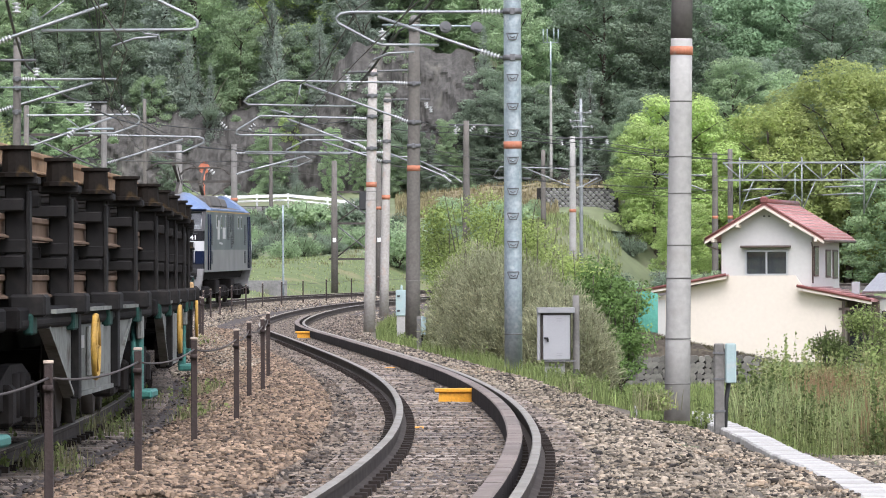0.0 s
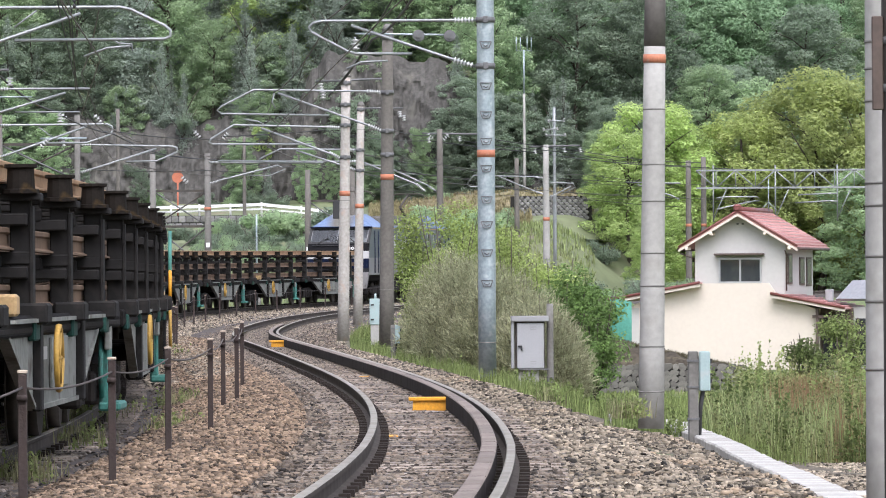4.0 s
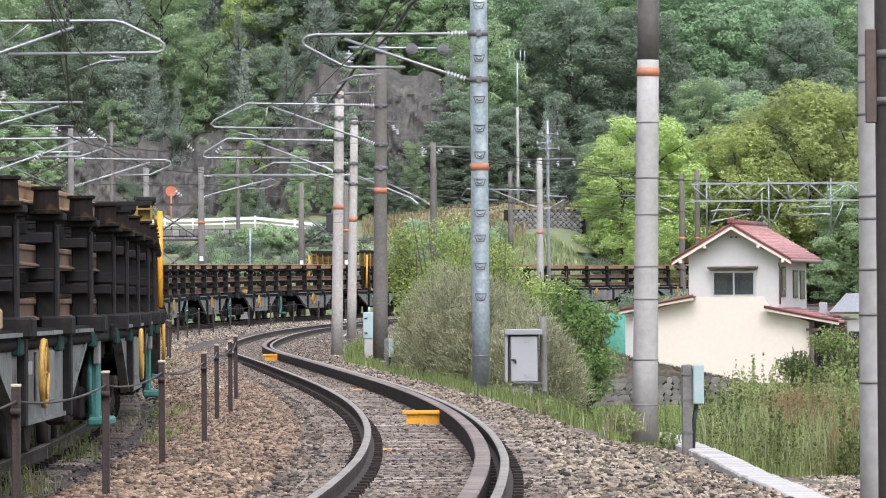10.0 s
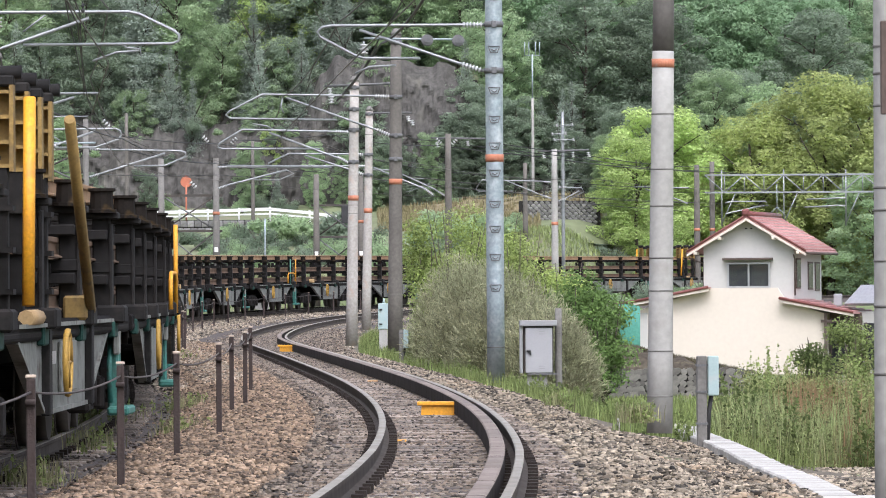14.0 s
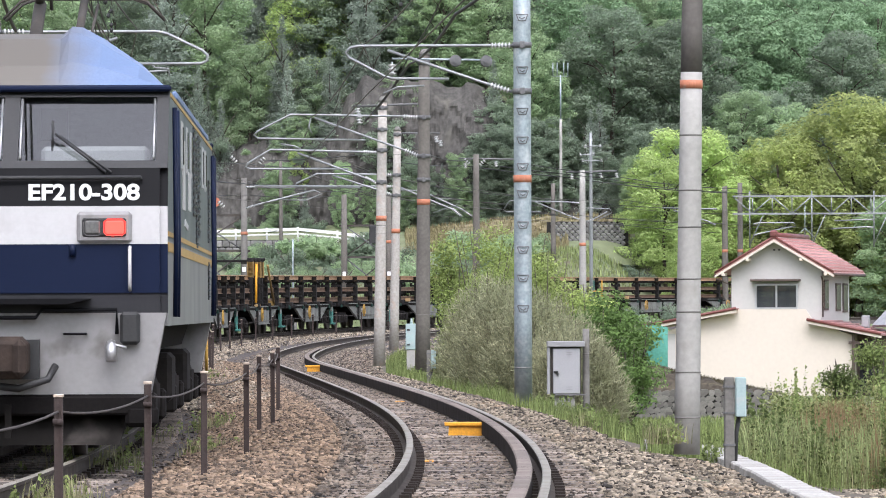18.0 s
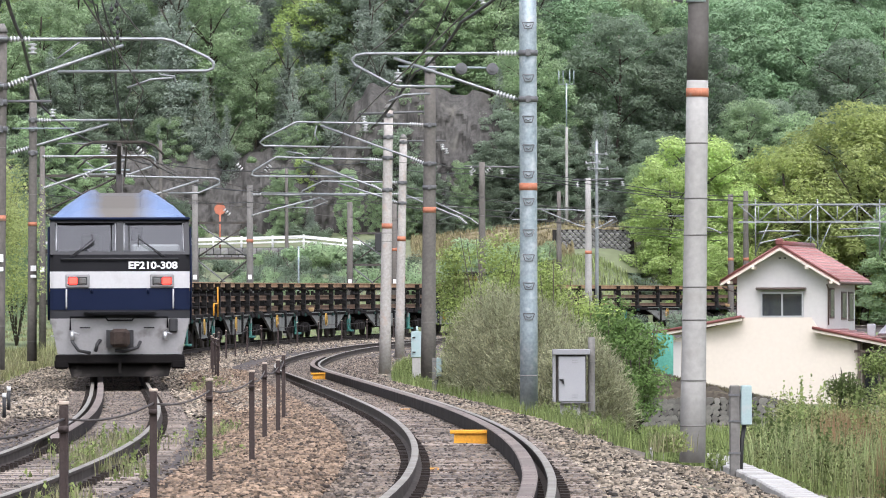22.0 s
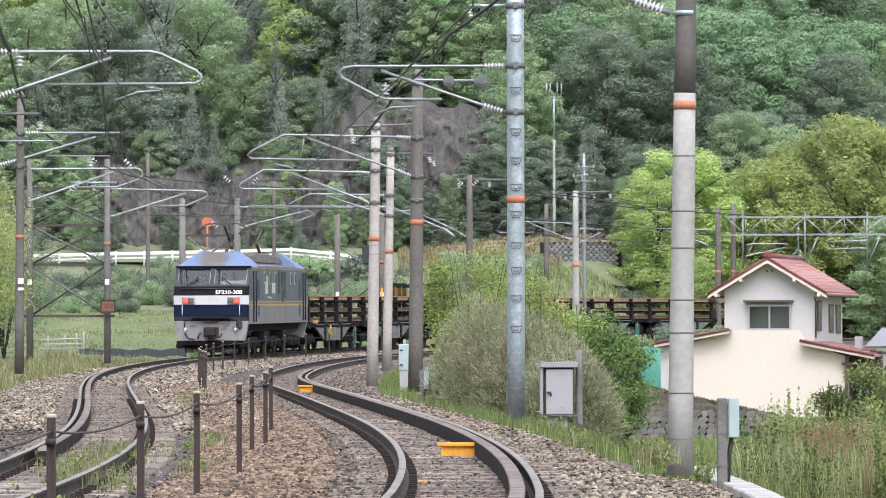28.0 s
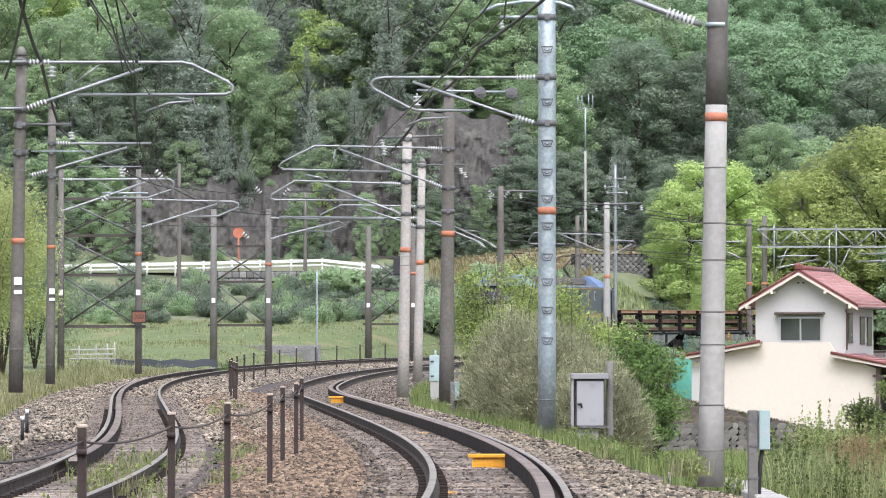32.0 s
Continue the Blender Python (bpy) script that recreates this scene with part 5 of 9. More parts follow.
# near right pole, then along the inner track
p1 = pole("grey concrete pole with an orange band, sooty above", 3.101, 59, -0.319, 5.725, 0.151, 0.115, M["concrete"], [(3.923, 4.021)], 0.098, [0.107, 0.632, 1.713, 2.743, 3.385, 1.333, 2.316], 4.113)
p2 = pole("galvanised steel pole with an orange band", 1.82, 89, -0.341, 7.965, 0.156, 0.15, M["galv"], [(3.614, 3.743)], 0.0, [0.371], collars=(6.02, 5.21, 7.07))
p3 = pole("weathered brown-grey concrete pole", 0.083, 125, -0.097, 7.709, 0.188, 0.132, M["concrete_dark"], [(4.001, 4.139)], 0.069, [1.306, 5.237, 6.139], collars=(6.15, 5.2, 4.62, 7.5))
p4 = pole("pale concrete pole with orange bands", -1.104, 140, -0.111, 7.184, 0.163, 0.124, M["concrete_pale"], [(3.887, 4.027)], 0.124, [3.762, 3.529], collars=(5.83, 4.95, 6.4, 7.0))
p5 = pole("pale concrete pole with orange bands", -0.825, 165, 0.147, 7.278, 0.156, 0.119, M["concrete_pale"], [(3.942, 4.088)], 0.147, [6.49], collars=(5.83, 5.17, 7.15))
# outer side of the outer track
p6 = pole("dark concrete pole on the grassy bank", -7.14, 85, 0.536, 6.193, 0.123, 0.085, M["concrete_dark"], [(3.02, 3.114)], 0.085, [4.248, 5.069, 1.263], collars=(6.06, 5.27, 5.0, 4.55))
p7 = pole("dark concrete pole on the grassy bank", -8.803, 114, 0.459, 6.665, 0.108, 0.082, M["concrete_dark"], [(3.486, 3.575)], 0.038, [4.195, 0.902], collars=(5.86, 5.12, 5.66))
for p, w, z in ((p6, 0.132, 2.397 - 0.536), (p7, 0.127, 2.536 - 0.459)):
    for dz, h in ((0, 1.0), (-w * 1.4, 0.5)):
        bm = bmesh.new()
        box(bm, (w * 0.35, -w * 0.95, z + dz), (w, 0.01, w * h), bevel=0.003)
        part("number_plate", bm, M["white_paint"], p, "small white plate")


def trestle(label, u_left, u_right, y, z0, z1, r, levels, band, mat_l, mat_r):
    """Two concrete legs tied by steel bars and crossed braces."""
    t = thing("trestle_pole", label, "pole", Matrix.Translation((u_left, y, z0)), group="trestle poles of the outer track")
    w = u_right - u_left
    for x, mm in ((0, mat_l), (w, mat_r)):
        bm = bmesh.new()
        tube(bm, [(x, 0, 0), (x, 0, (z1 - z0) / 2), (x, 0, z1 - z0)], r, 14, 0, r * 0.72)
        part("leg", bm, mm, t, "round concrete leg")
    for z in levels:
        bm = bmesh.new()
        box(bm, (w / 2, 0.2, z - z0), (w + 0.5, 0.08, 0.1))
        part("tie_bar", bm, M["steel_dark"], t)
    for a, b in zip(levels, levels[1:]):
        for s, e, yy, mm in ((0, w, 0.24, "steel_dark"), (w, 0, 0.16, "galv_dark")):
            bm = bmesh.new()
            tube(bm, [(s, yy, a - z0), (e, yy, b - z0)], 0.035, 6)
            part("brace", bm, M[mm], t)
    bm = bmesh.new()
    tube(bm, [(w, 0, band - z0 - 0.07), (w, 0, band - z0 + 0.07)], r * 0.9, 14)
    part("orange_band", bm, M["band"], t, "painted orange band")
    for x in (0, w):
        bm = bmesh.new()
        box(bm, (x, -r - 0.01, 3.253 - z0), (0.16, 0.02, 0.2))
        part("number_plate", bm, M["white_paint"], t, "small white plate")
    return t


trestle("two-legged concrete catenary support with steel bracing", -13.896, -11.079, 185, 0.292, 7.733, 0.134, [2.019, 3.889, 5.328, 6.664], 4.65, M["concrete_dark"], M["post_grey"])
trestle("two-legged concrete catenary support with steel bracing", -9.834, -7.485, 218, 0.496, 7.182, 0.17, [2.192, 4.057, 5.583], 4.808, M["post_grey"], M["post_grey"])
trestle("two-legged concrete catenary support with steel bracing", -3.564, -1.431, 243, 0.726, 7.044, 0.175, [2.346, 4.047, 5.559], 4.776, M["concrete_dark"], M["concrete_dark"])


sign = thing("curve_sign", "weathered orange board reading 300 in a black frame", "sign", Matrix.Translation((-11.035, 184.6, 2.366)))
bm = bmesh.new()
box(bm, (0, 0, 0), (0.5, 0.03, 0.42), bevel=0.03)
part("board", bm, M["sign_orange"], sign)
bm = bmesh.new()
for c, s in (((0, -0.02, 0.215), (0.54, 0.03, 0.04)), ((0, -0.02, -0.215), (0.54, 0.03, 0.04)), ((-0.25, -0.02, 0), (0.04, 0.03, 0.42)), ((0.25, -0.02, 0), (0.04, 0.03, 0.42)), ((0, 0, -0.29), (0.2, 0.06, 0.1))):
    box(bm, c, s)
part("frame", bm, M["black"], sign)


def sign_text(body, size, m, parent):
    cu = bpy.data.curves.new("lettering", "FONT")
    cu.body, cu.size, cu.align_x, cu.align_y, cu.extrude = body, size, "CENTER", "CENTER", 0.004
    ob = new("lettering", cu)
    me = bpy.data.meshes.new_from_object(ob.evaluated_get(bpy.context.evaluated_depsgraph_get()))
    bpy.data.objects.remove(ob)
    me.materials.clear()
    me.materials.append(M["black"])
    o = new("lettering", me)
    o.parent, o.matrix_local = parent, m
    return o


sign_text("300", 0.24, Matrix.Translation((0, -0.022, 0)) @ Matrix.Rotation(radians(90), 4, "X"), sign)


# ---------------------------------------------------------------- brackets and wires
def bracket(label, d, top, strut, arm, extra=(), r=0.024, beads=()):
    """A tubular cantilever: top tube, strut, steady arm, insulators. d: distance; points are world points."""
    t = thing("catenary_bracket", label, "catenary bracket", group="tubular brackets of the overhead line")
    c = V(top[0])
    t.location = c
    for nm, ln, rr in (("top_tube", top, r), ("strut", strut, r * 1.05), ("steady_arm", arm, r * 0.7)):
        if ln:
            bm = bmesh.new()
            tube(bm, [V(p) - c for p in ln], rr, 8)
            part(nm, bm, M["tube"], t)
    for ln in extra:
        bm = bmesh.new()
        tube(bm, [V(p) - c for p in ln], r * 0.6, 6)
        part("hanger", bm, M["tube"], t)
    for ln in (top, strut):
        if ln:
            a, b = V(ln[0]), V(ln[1])
            bm = bmesh.new()
            dd = (b - a).normalized()
            disc_stack(bm, a - c + dd * 0.06, dd, 6, 0.055, 0.06, 10)
            part("insulator", bm, M["porcelain"], t, "white ribbed insulator")
    for p in beads:
        bm = bmesh.new()
        disc_stack(bm, V(p) - c, (0, 0, -1), 3, 0.075, 0.07, 10)
        part("hanging_insulator", bm, M["porcelain"], t, "white hanging insulator")
    return t


BL = "galvanised tube bracket with white insulators"
bracket(BL, 89, [(1.671, 89, 6.017), (1.147, 89, 6.017), (-1.028, 89, 6.017), (-1.187, 89, 5.988), (-1.266, 89, 5.908), (-1.216, 89, 5.819), (-0.613, 89, 5.493), (-0.455, 89, 5.444), (0.534, 89, 5.434)], [(1.642, 89, 5.206), (1.147, 89, 5.365), (-0.534, 89, 5.938)], [(-0.613, 89, 5.177), (-0.356, 89, 5.295), (0.109, 89, 5.315)], [[(-0.455, 89, 5.74), (-0.455, 89, 5.444)]], 0.026, [(-0.455, 89, 5.691)])
bracket(BL, 125, [(0.028, 125, 6.153), (-0.333, 125, 6.181), (-3.139, 125, 6.237), (-3.944, 125, 5.834), (-4.042, 125, 5.737), (-3.944, 125, 5.653), (-1.306, 125, 5.598)], [(0.028, 125, 5.195), (-0.264, 125, 5.32), (-2.556, 125, 6.153)], [(-2.639, 125, 6.153), (-2.694, 125, 5.931), (-2.611, 125, 5.764)], [], 0.026, [(-1.444, 125, 6.181)])
bracket(BL, 142, [(-1.136, 142, 5.832), (-1.357, 142, 5.848), (-4.134, 142, 5.927), (-4.765, 142, 5.548), (-4.828, 142, 5.438), (-4.702, 142, 5.391), (-1.956, 142, 5.375)], [(-1.136, 142, 4.949), (-1.325, 142, 5.059), (-3.376, 142, 5.832)], [(-3.85, 142, 6.085), (-3.455, 142, 6.022), (-3.219, 142, 5.896)], [], 0.03)
bracket(BL, 165, [(-0.843, 165, 5.83), (-1.027, 165, 5.848), (-3.3, 165, 5.885), (-3.96, 165, 5.573), (-3.997, 165, 5.463), (-1.907, 165, 5.427)], [(-0.843, 165, 5.17), (-1.1, 165, 5.28), (-2.787, 165, 5.83)], None, [], 0.028)
bracket(BL, 170, [(-0.737, 170, 5.589), (-1.02, 170, 5.589), (-5.478, 170, 5.627)], [(1.436, 170, 4.569), (1.171, 170, 4.796), (-0.737, 170, 5.608)], None, [], 0.028)
bracket(BL, 250, [(0.444, 250, 7.348), (0.167, 250, 7.376), (-1.361, 250, 7.431)], [(2.667, 250, 6.098), (2.167, 250, 6.431), (0.5, 250, 7.209)], None, [[(1, 250, 6.987), (2.111, 250, 6.931), (1.833, 250, 6.653), (0.722, 250, 6.292)]], 0.035)
bracket(BL, 255, [(8.103, 255, 6.845), (7.537, 255, 6.902), (4.562, 255, 6.987), (4.25, 255, 6.533), (4.42, 255, 6.42), (6.12, 255, 6.42)], [(8.103, 255, 6.023), (7.593, 255, 6.193), (5.837, 255, 6.93)], None, [], 0.03)
bracket(BL, 256, [(8.42, 256, 6.611), (8.704, 256, 6.611), (9.614, 256, 6.582), (9.728, 256, 6.383), (8.988, 256, 6.013)], [(8.42, 256, 5.928), (8.704, 256, 6.013), (9.5, 256, 6.44)], None, [], 0.03)
# brackets of the outer track
bracket(BL, 85, [(-6.979, 85, 6.061), (-6.554, 85, 6.061), (-4.363, 85, 6.061), (-4.193, 85, 6.023), (-3.608, 85, 5.74), (-3.523, 85, 5.664), (-3.523, 85, 5.57), (-3.627, 85, 5.523), (-6.129, 85, 5.513)], [(-7.008, 85, 5.268), (-6.554, 85, 5.438), (-5.024, 85, 5.957)], [(-4.968, 85, 5.239), (-4.571, 85, 5.381), (-4.193, 85, 5.409)], [[(-6.129, 85, 5.731), (-5.752, 85, 6.014)], [(-4.458, 85, 5.513), (-4.401, 85, 5.457), (-4.174, 85, 5.438), (-4.156, 85, 5.324)]], 0.027, [(-6.545, 85, 5.986)])
bracket(BL, 114, [(-8.765, 114, 5.855), (-8.664, 114, 5.855), (-6.511, 114, 5.855)], [(-9.272, 114, 5.12), (-8.854, 114, 5.247), (-7.081, 114, 5.766)], None, [[(-8.221, 114, 5.335), (-6.764, 114, 5.335)]], 0.027, [(-8.335, 114, 6.108), (-7.207, 114, 5.272)])
bracket(BL, 183, [(-13.745, 183, 7.298), (-13.4, 183, 7.298), (-9.882, 183, 7.318), (-9.719, 183, 7.237), (-9.679, 183, 7.095), (-9.78, 183, 6.932), (-10.614, 183, 6.647), (-12.444, 183, 6.647)], [(-13.786, 183, 6.139), (-13.4, 183, 6.261), (-10.614, 183, 7.237)], None, [[(-12.322, 183, 7.217), (-11.773, 183, 6.79)]], 0.04)
bracket(BL, 184, [(-10.917, 184, 6.615), (-10.406, 184, 6.595), (-7.605, 184, 6.533), (-7.421, 184, 6.472), (-7.401, 184, 6.329), (-8.157, 184, 6.002), (-9.282, 184, 5.981)], [(-10.917, 184, 5.593), (-10.304, 184, 5.777), (-8.157, 184, 6.452)], None, [], 0.038)
bracket(BL, 217, [(-7.378, 217, 6.769), (-6.848, 217, 6.769), (-3.472, 217, 6.721)], [(-7.378, 217, 5.853), (-6.848, 217, 6.022), (-4.436, 217, 6.624)], None, [[(-4.436, 217, 6.624), (-4.123, 217, 6.48), (-4.798, 217, 6.19), (-5.883, 217, 6.215)]], 0.04)


def crossarm(label, y, a, b, mat_, th, insul=()):
    """A horizontal arm with insulators; a and b are world points."""
    t = thing("crossarm", label, "crossarm", group="crossarms of the poles")
    a, b = V(a), V(b)
    t.location = a
    bm = bmesh.new()
    d = b - a
    tube(bm, [(0, 0, 0), d], th, 4)
    part("arm", bm, mat_, t)
    for p in insul:
        bm = bmesh.new()
        disc_stack(bm, V(p) - a, (0.2, 0, -1), 3, th * 1.6, th * 1.6, 8)
        part("insulator", bm, M["porcelain"], t, "white insulator")
    return t


CL = "steel crossarm with white insulators"
crossarm(CL, 125, (-0.634, 124, 7.548), (1.805, 124, 7.506), M["galv"], 0.035)
for p in ((0.908, 123.8, 7.482), (1.664, 123.8, 7.469)):
    t = thing("strain_insulator", "grey disc insulator on a crossarm", "insulator", Matrix.Translation(p))
    for k, r_ in enumerate((0.06, 0.13, 0.15, 0.09)):
        bm = bmesh.new()
        tube(bm, [(0, -0.12 + k * 0.06, 0), (0, -0.07 + k * 0.06, 0)], r_, 12)
        part("disc", bm, M["galv_dark"], t)
crossarm(CL, 89, (0.999, 89, 7.075), (1.691, 89, 7.075), M["galv"], 0.035, [(1.009, 89, 7.016)])
crossarm(CL, 140, (-1.804, 140, 7.044), (0.093, 140, 7.107), M["galv_dark"], 0.045, [(-1.68, 140, 6.982)])
crossarm(CL, 165, (-0.715, 165, 7.187), (0.697, 165, 7.187), M["galv_dark"], 0.045, [(0.568, 165, 7.077), (0.697, 165, 6.948)])
crossarm(CL, 250, (1.972, 250, 8.959), (4.889, 250, 8.903), M["galv_dark"], 0.06, [(2.278, 250, 8.737), (3.778, 250, 8.792)])
crossarm(CL, 255, (7.395, 255, 8.403), (9.945, 255, 8.46), M["galv_dark"], 0.06, [(7.65, 255, 8.29), (9.123, 255, 8.347), (9.917, 255, 8.347)])
crossarm(CL, 256.8, (8.338, 256.8, 9.744), (9.252, 256.8, 9.772), M["tube"], 0.04, [(8.398, 256.8, 9.844), (9.172, 256.8, 9.872)])
crossarm(CL, 256.8, (8.11, 256.8, 9.316), (8.909, 256.8, 9.344), M["tube"], 0.04, [(8.17, 256.8, 9.416), (8.829, 256.8, 9.444)])
crossarm(CL, 256.8, (8.224, 256.8, 9.03), (9.309, 256.8, 9.03), M["tube"], 0.04, [(8.284, 256.8, 9.13), (9.229, 256.8, 9.13)])
crossarm(CL, 85, (-6.955, 84.7, 5.009), (-6.202, 84.7, 5.009), M["galv_dark"], 0.03)
crossarm(CL, 114, (-9.202, 113.6, 5.662), (-7.813, 113.6, 5.662), M["galv"], 0.02)
crossarm(CL, 85, (-7.575, 84.8, 6.05), (-6.954, 84.8, 6.059), M["tube"], 0.03)
crossarm(CL, 85, (-7.575, 84.8, 5.277), (-7.01, 84.8, 5.277), M["tube"], 0.035)
crossarm(CL, 185, (-12.375, 184.4, 6.852), (-10.695, 184.4, 6.852), M["galv"], 0.05, [(-11.556, 184.4, 6.77)])
def line_insulator(d, dx, dz, tilt):
    """A pair of white discs on a short stem, hung from the lines."""
    t = thing("line_insulator", "small white disc insulator hung on the lines", "insulator", Matrix.Translation((dx * d, d, 1.32 + dz * d)), group="insulators on the lines")
    bm = bmesh.new()
    tube(bm, [(-tilt * 0.16, 0, 0.2), (tilt * 0.1, 0, -0.1)], 0.022, 6)
    part("stem", bm, M["galv_dark"], t)
    for k in (0.0, 0.09, 0.18):
        bm = bmesh.new()
        c = V((-tilt * 0.1 + tilt * k, 0, 0.12 - k))
        ax = V((tilt, 0, -1.1)).normalized() * 0.03
        tube(bm, [c - ax, c + ax], 0.1, 10, 0, 0.06)
        part("disc", bm, M["porcelain"], t, "white porcelain disc")


for dx, dz, d, tilt in ((-0.0627, 0.0343, 181, 1), (-0.0558, 0.0336, 181, 1), (-0.0664, 0.0288, 181, -1), (-0.0363, 0.0304, 216, 1), (-0.0308, 0.0301, 216, -1), (-0.0388, 0.0215, 216, 1), (0.0095, 0.0298, 249, 1), (0.0125, 0.0296, 249, -1)):
    line_insulator(d, dx, dz, tilt)
# strut of the near pole
t = tubes("pole_strut", "galvanised stay tube bolted to the near pole", [[(3.009, 59, 5.044), (2.825, 59, 5.109), (2.596, 59, 5.188), (2.006, 59, 5.411)]], 0.035, M["tube"], "strut")
bm = bmesh.new()
disc_stack(bm, V((2.911, 59, 5.076)) - V((3.009, 59, 5.044)), V((2.596, 59, 5.188)) - V((2.911, 59, 5.076)), 7, 0.075, 0.05, 10)
part("insulator", bm, M["porcelain"], t, "white ribbed insulator")
bm = bmesh.new()
tube(bm, [V((3.173, 59, 5.07)) - V((3.009, 59, 5.044)), V((3.173, 59, 5.017)) - V((3.009, 59, 5.044))], 0.131, 16)
part("clamp", bm, M["galv"], t)
tubes("feeder_horn", "curved tube horn above the steel pole", [[(0.653, 89, 7.154), (0.949, 89, 7.283), (1.444, 89, 7.352), (2.037, 89, 7.332), (2.255, 89, 7.253), (2.294, 89, 7.174)]], 0.03, M["galv"], "catenary bracket")
# steps on the steel pole
for z in (6.502, 5.582, 4.86, 4.356, 3.891, 3.416, 2.873, 2.437, 1.943, 1.409):
    bm = bmesh.new()
    r = 0.163
    zz = z - -0.341
    tube(bm, [(-0.1, -r, zz + 0.05), (-0.06, -r - 0.01, zz - 0.06), (0.06, -r - 0.01, zz - 0.06), (0.1, -r, zz + 0.05)], 0.011, 6)
    tube(bm, [(-0.1, -r, zz + 0.05), (0.1, -r, zz + 0.05)], 0.009, 6)
    tube(bm, [(-0.05, -r, zz), (0.0, -r, zz - 0.03), (0.05, -r, zz)], 0.009, 6)
    part("step", bm, M["galv_dark"], p2, "folded pole step")


def wire(name, label, pts, r=0.012, sag=0.0, mat_="wire"):
    """Wire hung through points with a sag in each span."""
    bm = bmesh.new()
    out = []
    pts = [V(p) for p in pts]
    c = pts[0]
    for a, b in zip(pts, pts[1:]):
        n = 8
        for i in range(n):
            f = i / n
            out.append(a + (b - a) * f - V((0, 0, sag * (b - a).length * 4 * f * (1 - f))) - c)
    out.append(pts[-1] - c)
    tube(bm, out, r, 5)
    o = solid(name, bm, M[mat_], label, "wire", "overhead wires", m=Matrix.Translation(c))
    return o


def line_above(at, heads, s_list, off, z):
    out = []
    for k, s in enumerate(s_list):
        p, h = at(s), heads(s)
        o = off * (1 if k % 2 else 0.4)
        out.append(p + V((math.cos(h) * o, -math.sin(h) * o, z)))
    return out


sl = [-60, -30, 3, 47, 76, 121, 146, 181, 206, 236, 266, 300]
sr = [-60, -30, 0, 21, 51, 87, 104, 127, 165, 210, 245, 280]
wire("contact_wire", "thin contact wire over the outer track", line_above(on_left, head_l, sl, 0.35, 5.22), 0.011, 0.0, "wire_copper")
wire("messenger_wire", "sagging messenger wire over the outer track", line_above(on_left, head_l, sl, 0.35, 6.15), 0.012, 0.006, "wire_copper")
wire("contact_wire", "thin contact wire over the inner track", line_above(on_right, head_r, sr, 0.45, 5.08), 0.011, 0.0, "wire_copper")
wire("messenger_wire", "sagging messenger wire over the inner track", line_above(on_right, head_r, sr, 0.45, 6.0), 0.012, 0.006, "wire_copper")
for pts, r in (
    ([(1.787, 80, 6.938), (0.653, 89, 6.561), (-0.222, 125, 7.459), (-1.462, 140, 6.64)], 0.03),
    ([(0.573, 60, 5.4), (0.373, 70, 5.769), (-0.138, 89, 5.889), (-1.167, 125, 6.209)], 0.012),
    ([(-5.027, 60, 5.533), (-6.724, 85, 6.08), (-8.563, 114, 6.159), (-10.116, 160, 6.956)], 0.028),
    ([(-4.927, 60, 5.467), (-7.329, 85, 5.778)], 0.02),
    ([(-3.993, 60, 5.4), (-5.213, 85, 5.872), (-6.789, 114, 5.779), (-9.841, 183, 7.054)], 0.012),
    ([(-3.86, 60, 5.4), (-5.176, 85, 6.061), (-6.853, 114, 5.779)], 0.012),
    ([(-4.16, 60, 5.4), (-4.825, 75, 6.003), (-6.211, 100, 6.342), (-8.7, 150, 6.52)], 0.012),
    ([(12.1, 150, 11.52), (15.036, 170, 11.558)], 0.012),
    ([(2.278, 250, 8.598), (7.65, 255, 8.12), (17.916, 290, 8.151), (27.2, 300, 8.053)], 0.025),
    ([(3.778, 250, 8.598), (9.123, 255, 8.12), (17.593, 290, 8.216)], 0.02),
    ([(4.889, 250, 8.737), (9.917, 255, 8.177), (18.238, 290, 8.409)], 0.02),
    ([(-6.311, 200, 7.364), (-2.427, 210, 7.9), (2.278, 250, 8.598)], 0.02),
    ([(-9.841, 183, 6.647), (-7.45, 217, 6.914), (-3.618, 243, 7.179), (2.369, 260, 6.867), (8.739, 275, 6.576), (17.593, 290, 6.379)], 0.018),
    ([(-9.679, 183, 7.054), (-6.756, 200, 7.253), (-3.169, 230, 8.016), (2.484, 260, 7.589), (16.627, 290, 7.184)], 0.018),
    ([(-10.116, 160, 6.867), (-9.638, 183, 6.952), (-8.776, 217, 7.034), (-3.888, 243, 7.449)], 0.022),
    ([(0.444, 250, 7.209), (4.437, 256, 6.781), (9.656, 275, 6.27), (16.949, 290, 5.896)], 0.018),
    ([(-0.715, 165, 7.04), (2.667, 250, 8.931)], 0.018),
    ([(-13.908, 183, 5.936), (-7.33, 217, 6.432), (-3.888, 243, 6.99)], 0.016),
):
    wire("feeder_cable", "dark feeder cable strung between the poles", pts, r, 0.004)
# weights on the droppers
for k, (a, b) in enumerate((((-3.761, 62, 5.467), (-5.119, 85, 5.967)), ((-3.872, 62, 5.433), (-5.081, 85, 5.872)), ((-0.041, 62, 5.502), (-0.436, 80, 5.782)))):
    a, b = V(a), V(b)
    for f in (0.1, 0.3, 0.5, 0.75):
        bm = bmesh.new()
        bmesh.ops.create_icosphere(bm, subdivisions=2, radius=0.03)
        for v in bm.verts:
            v.co.z *= 1.25
        tube(bm, [(0, 0, 0.03), (0, 0, 0.07)], 0.008, 5)
        solid("wire_weight", bm, M["black"], "small black clamp on an overhead wire", "wire clamp", "clamps on the wires", m=Matrix.Translation(a + (b - a) * f))


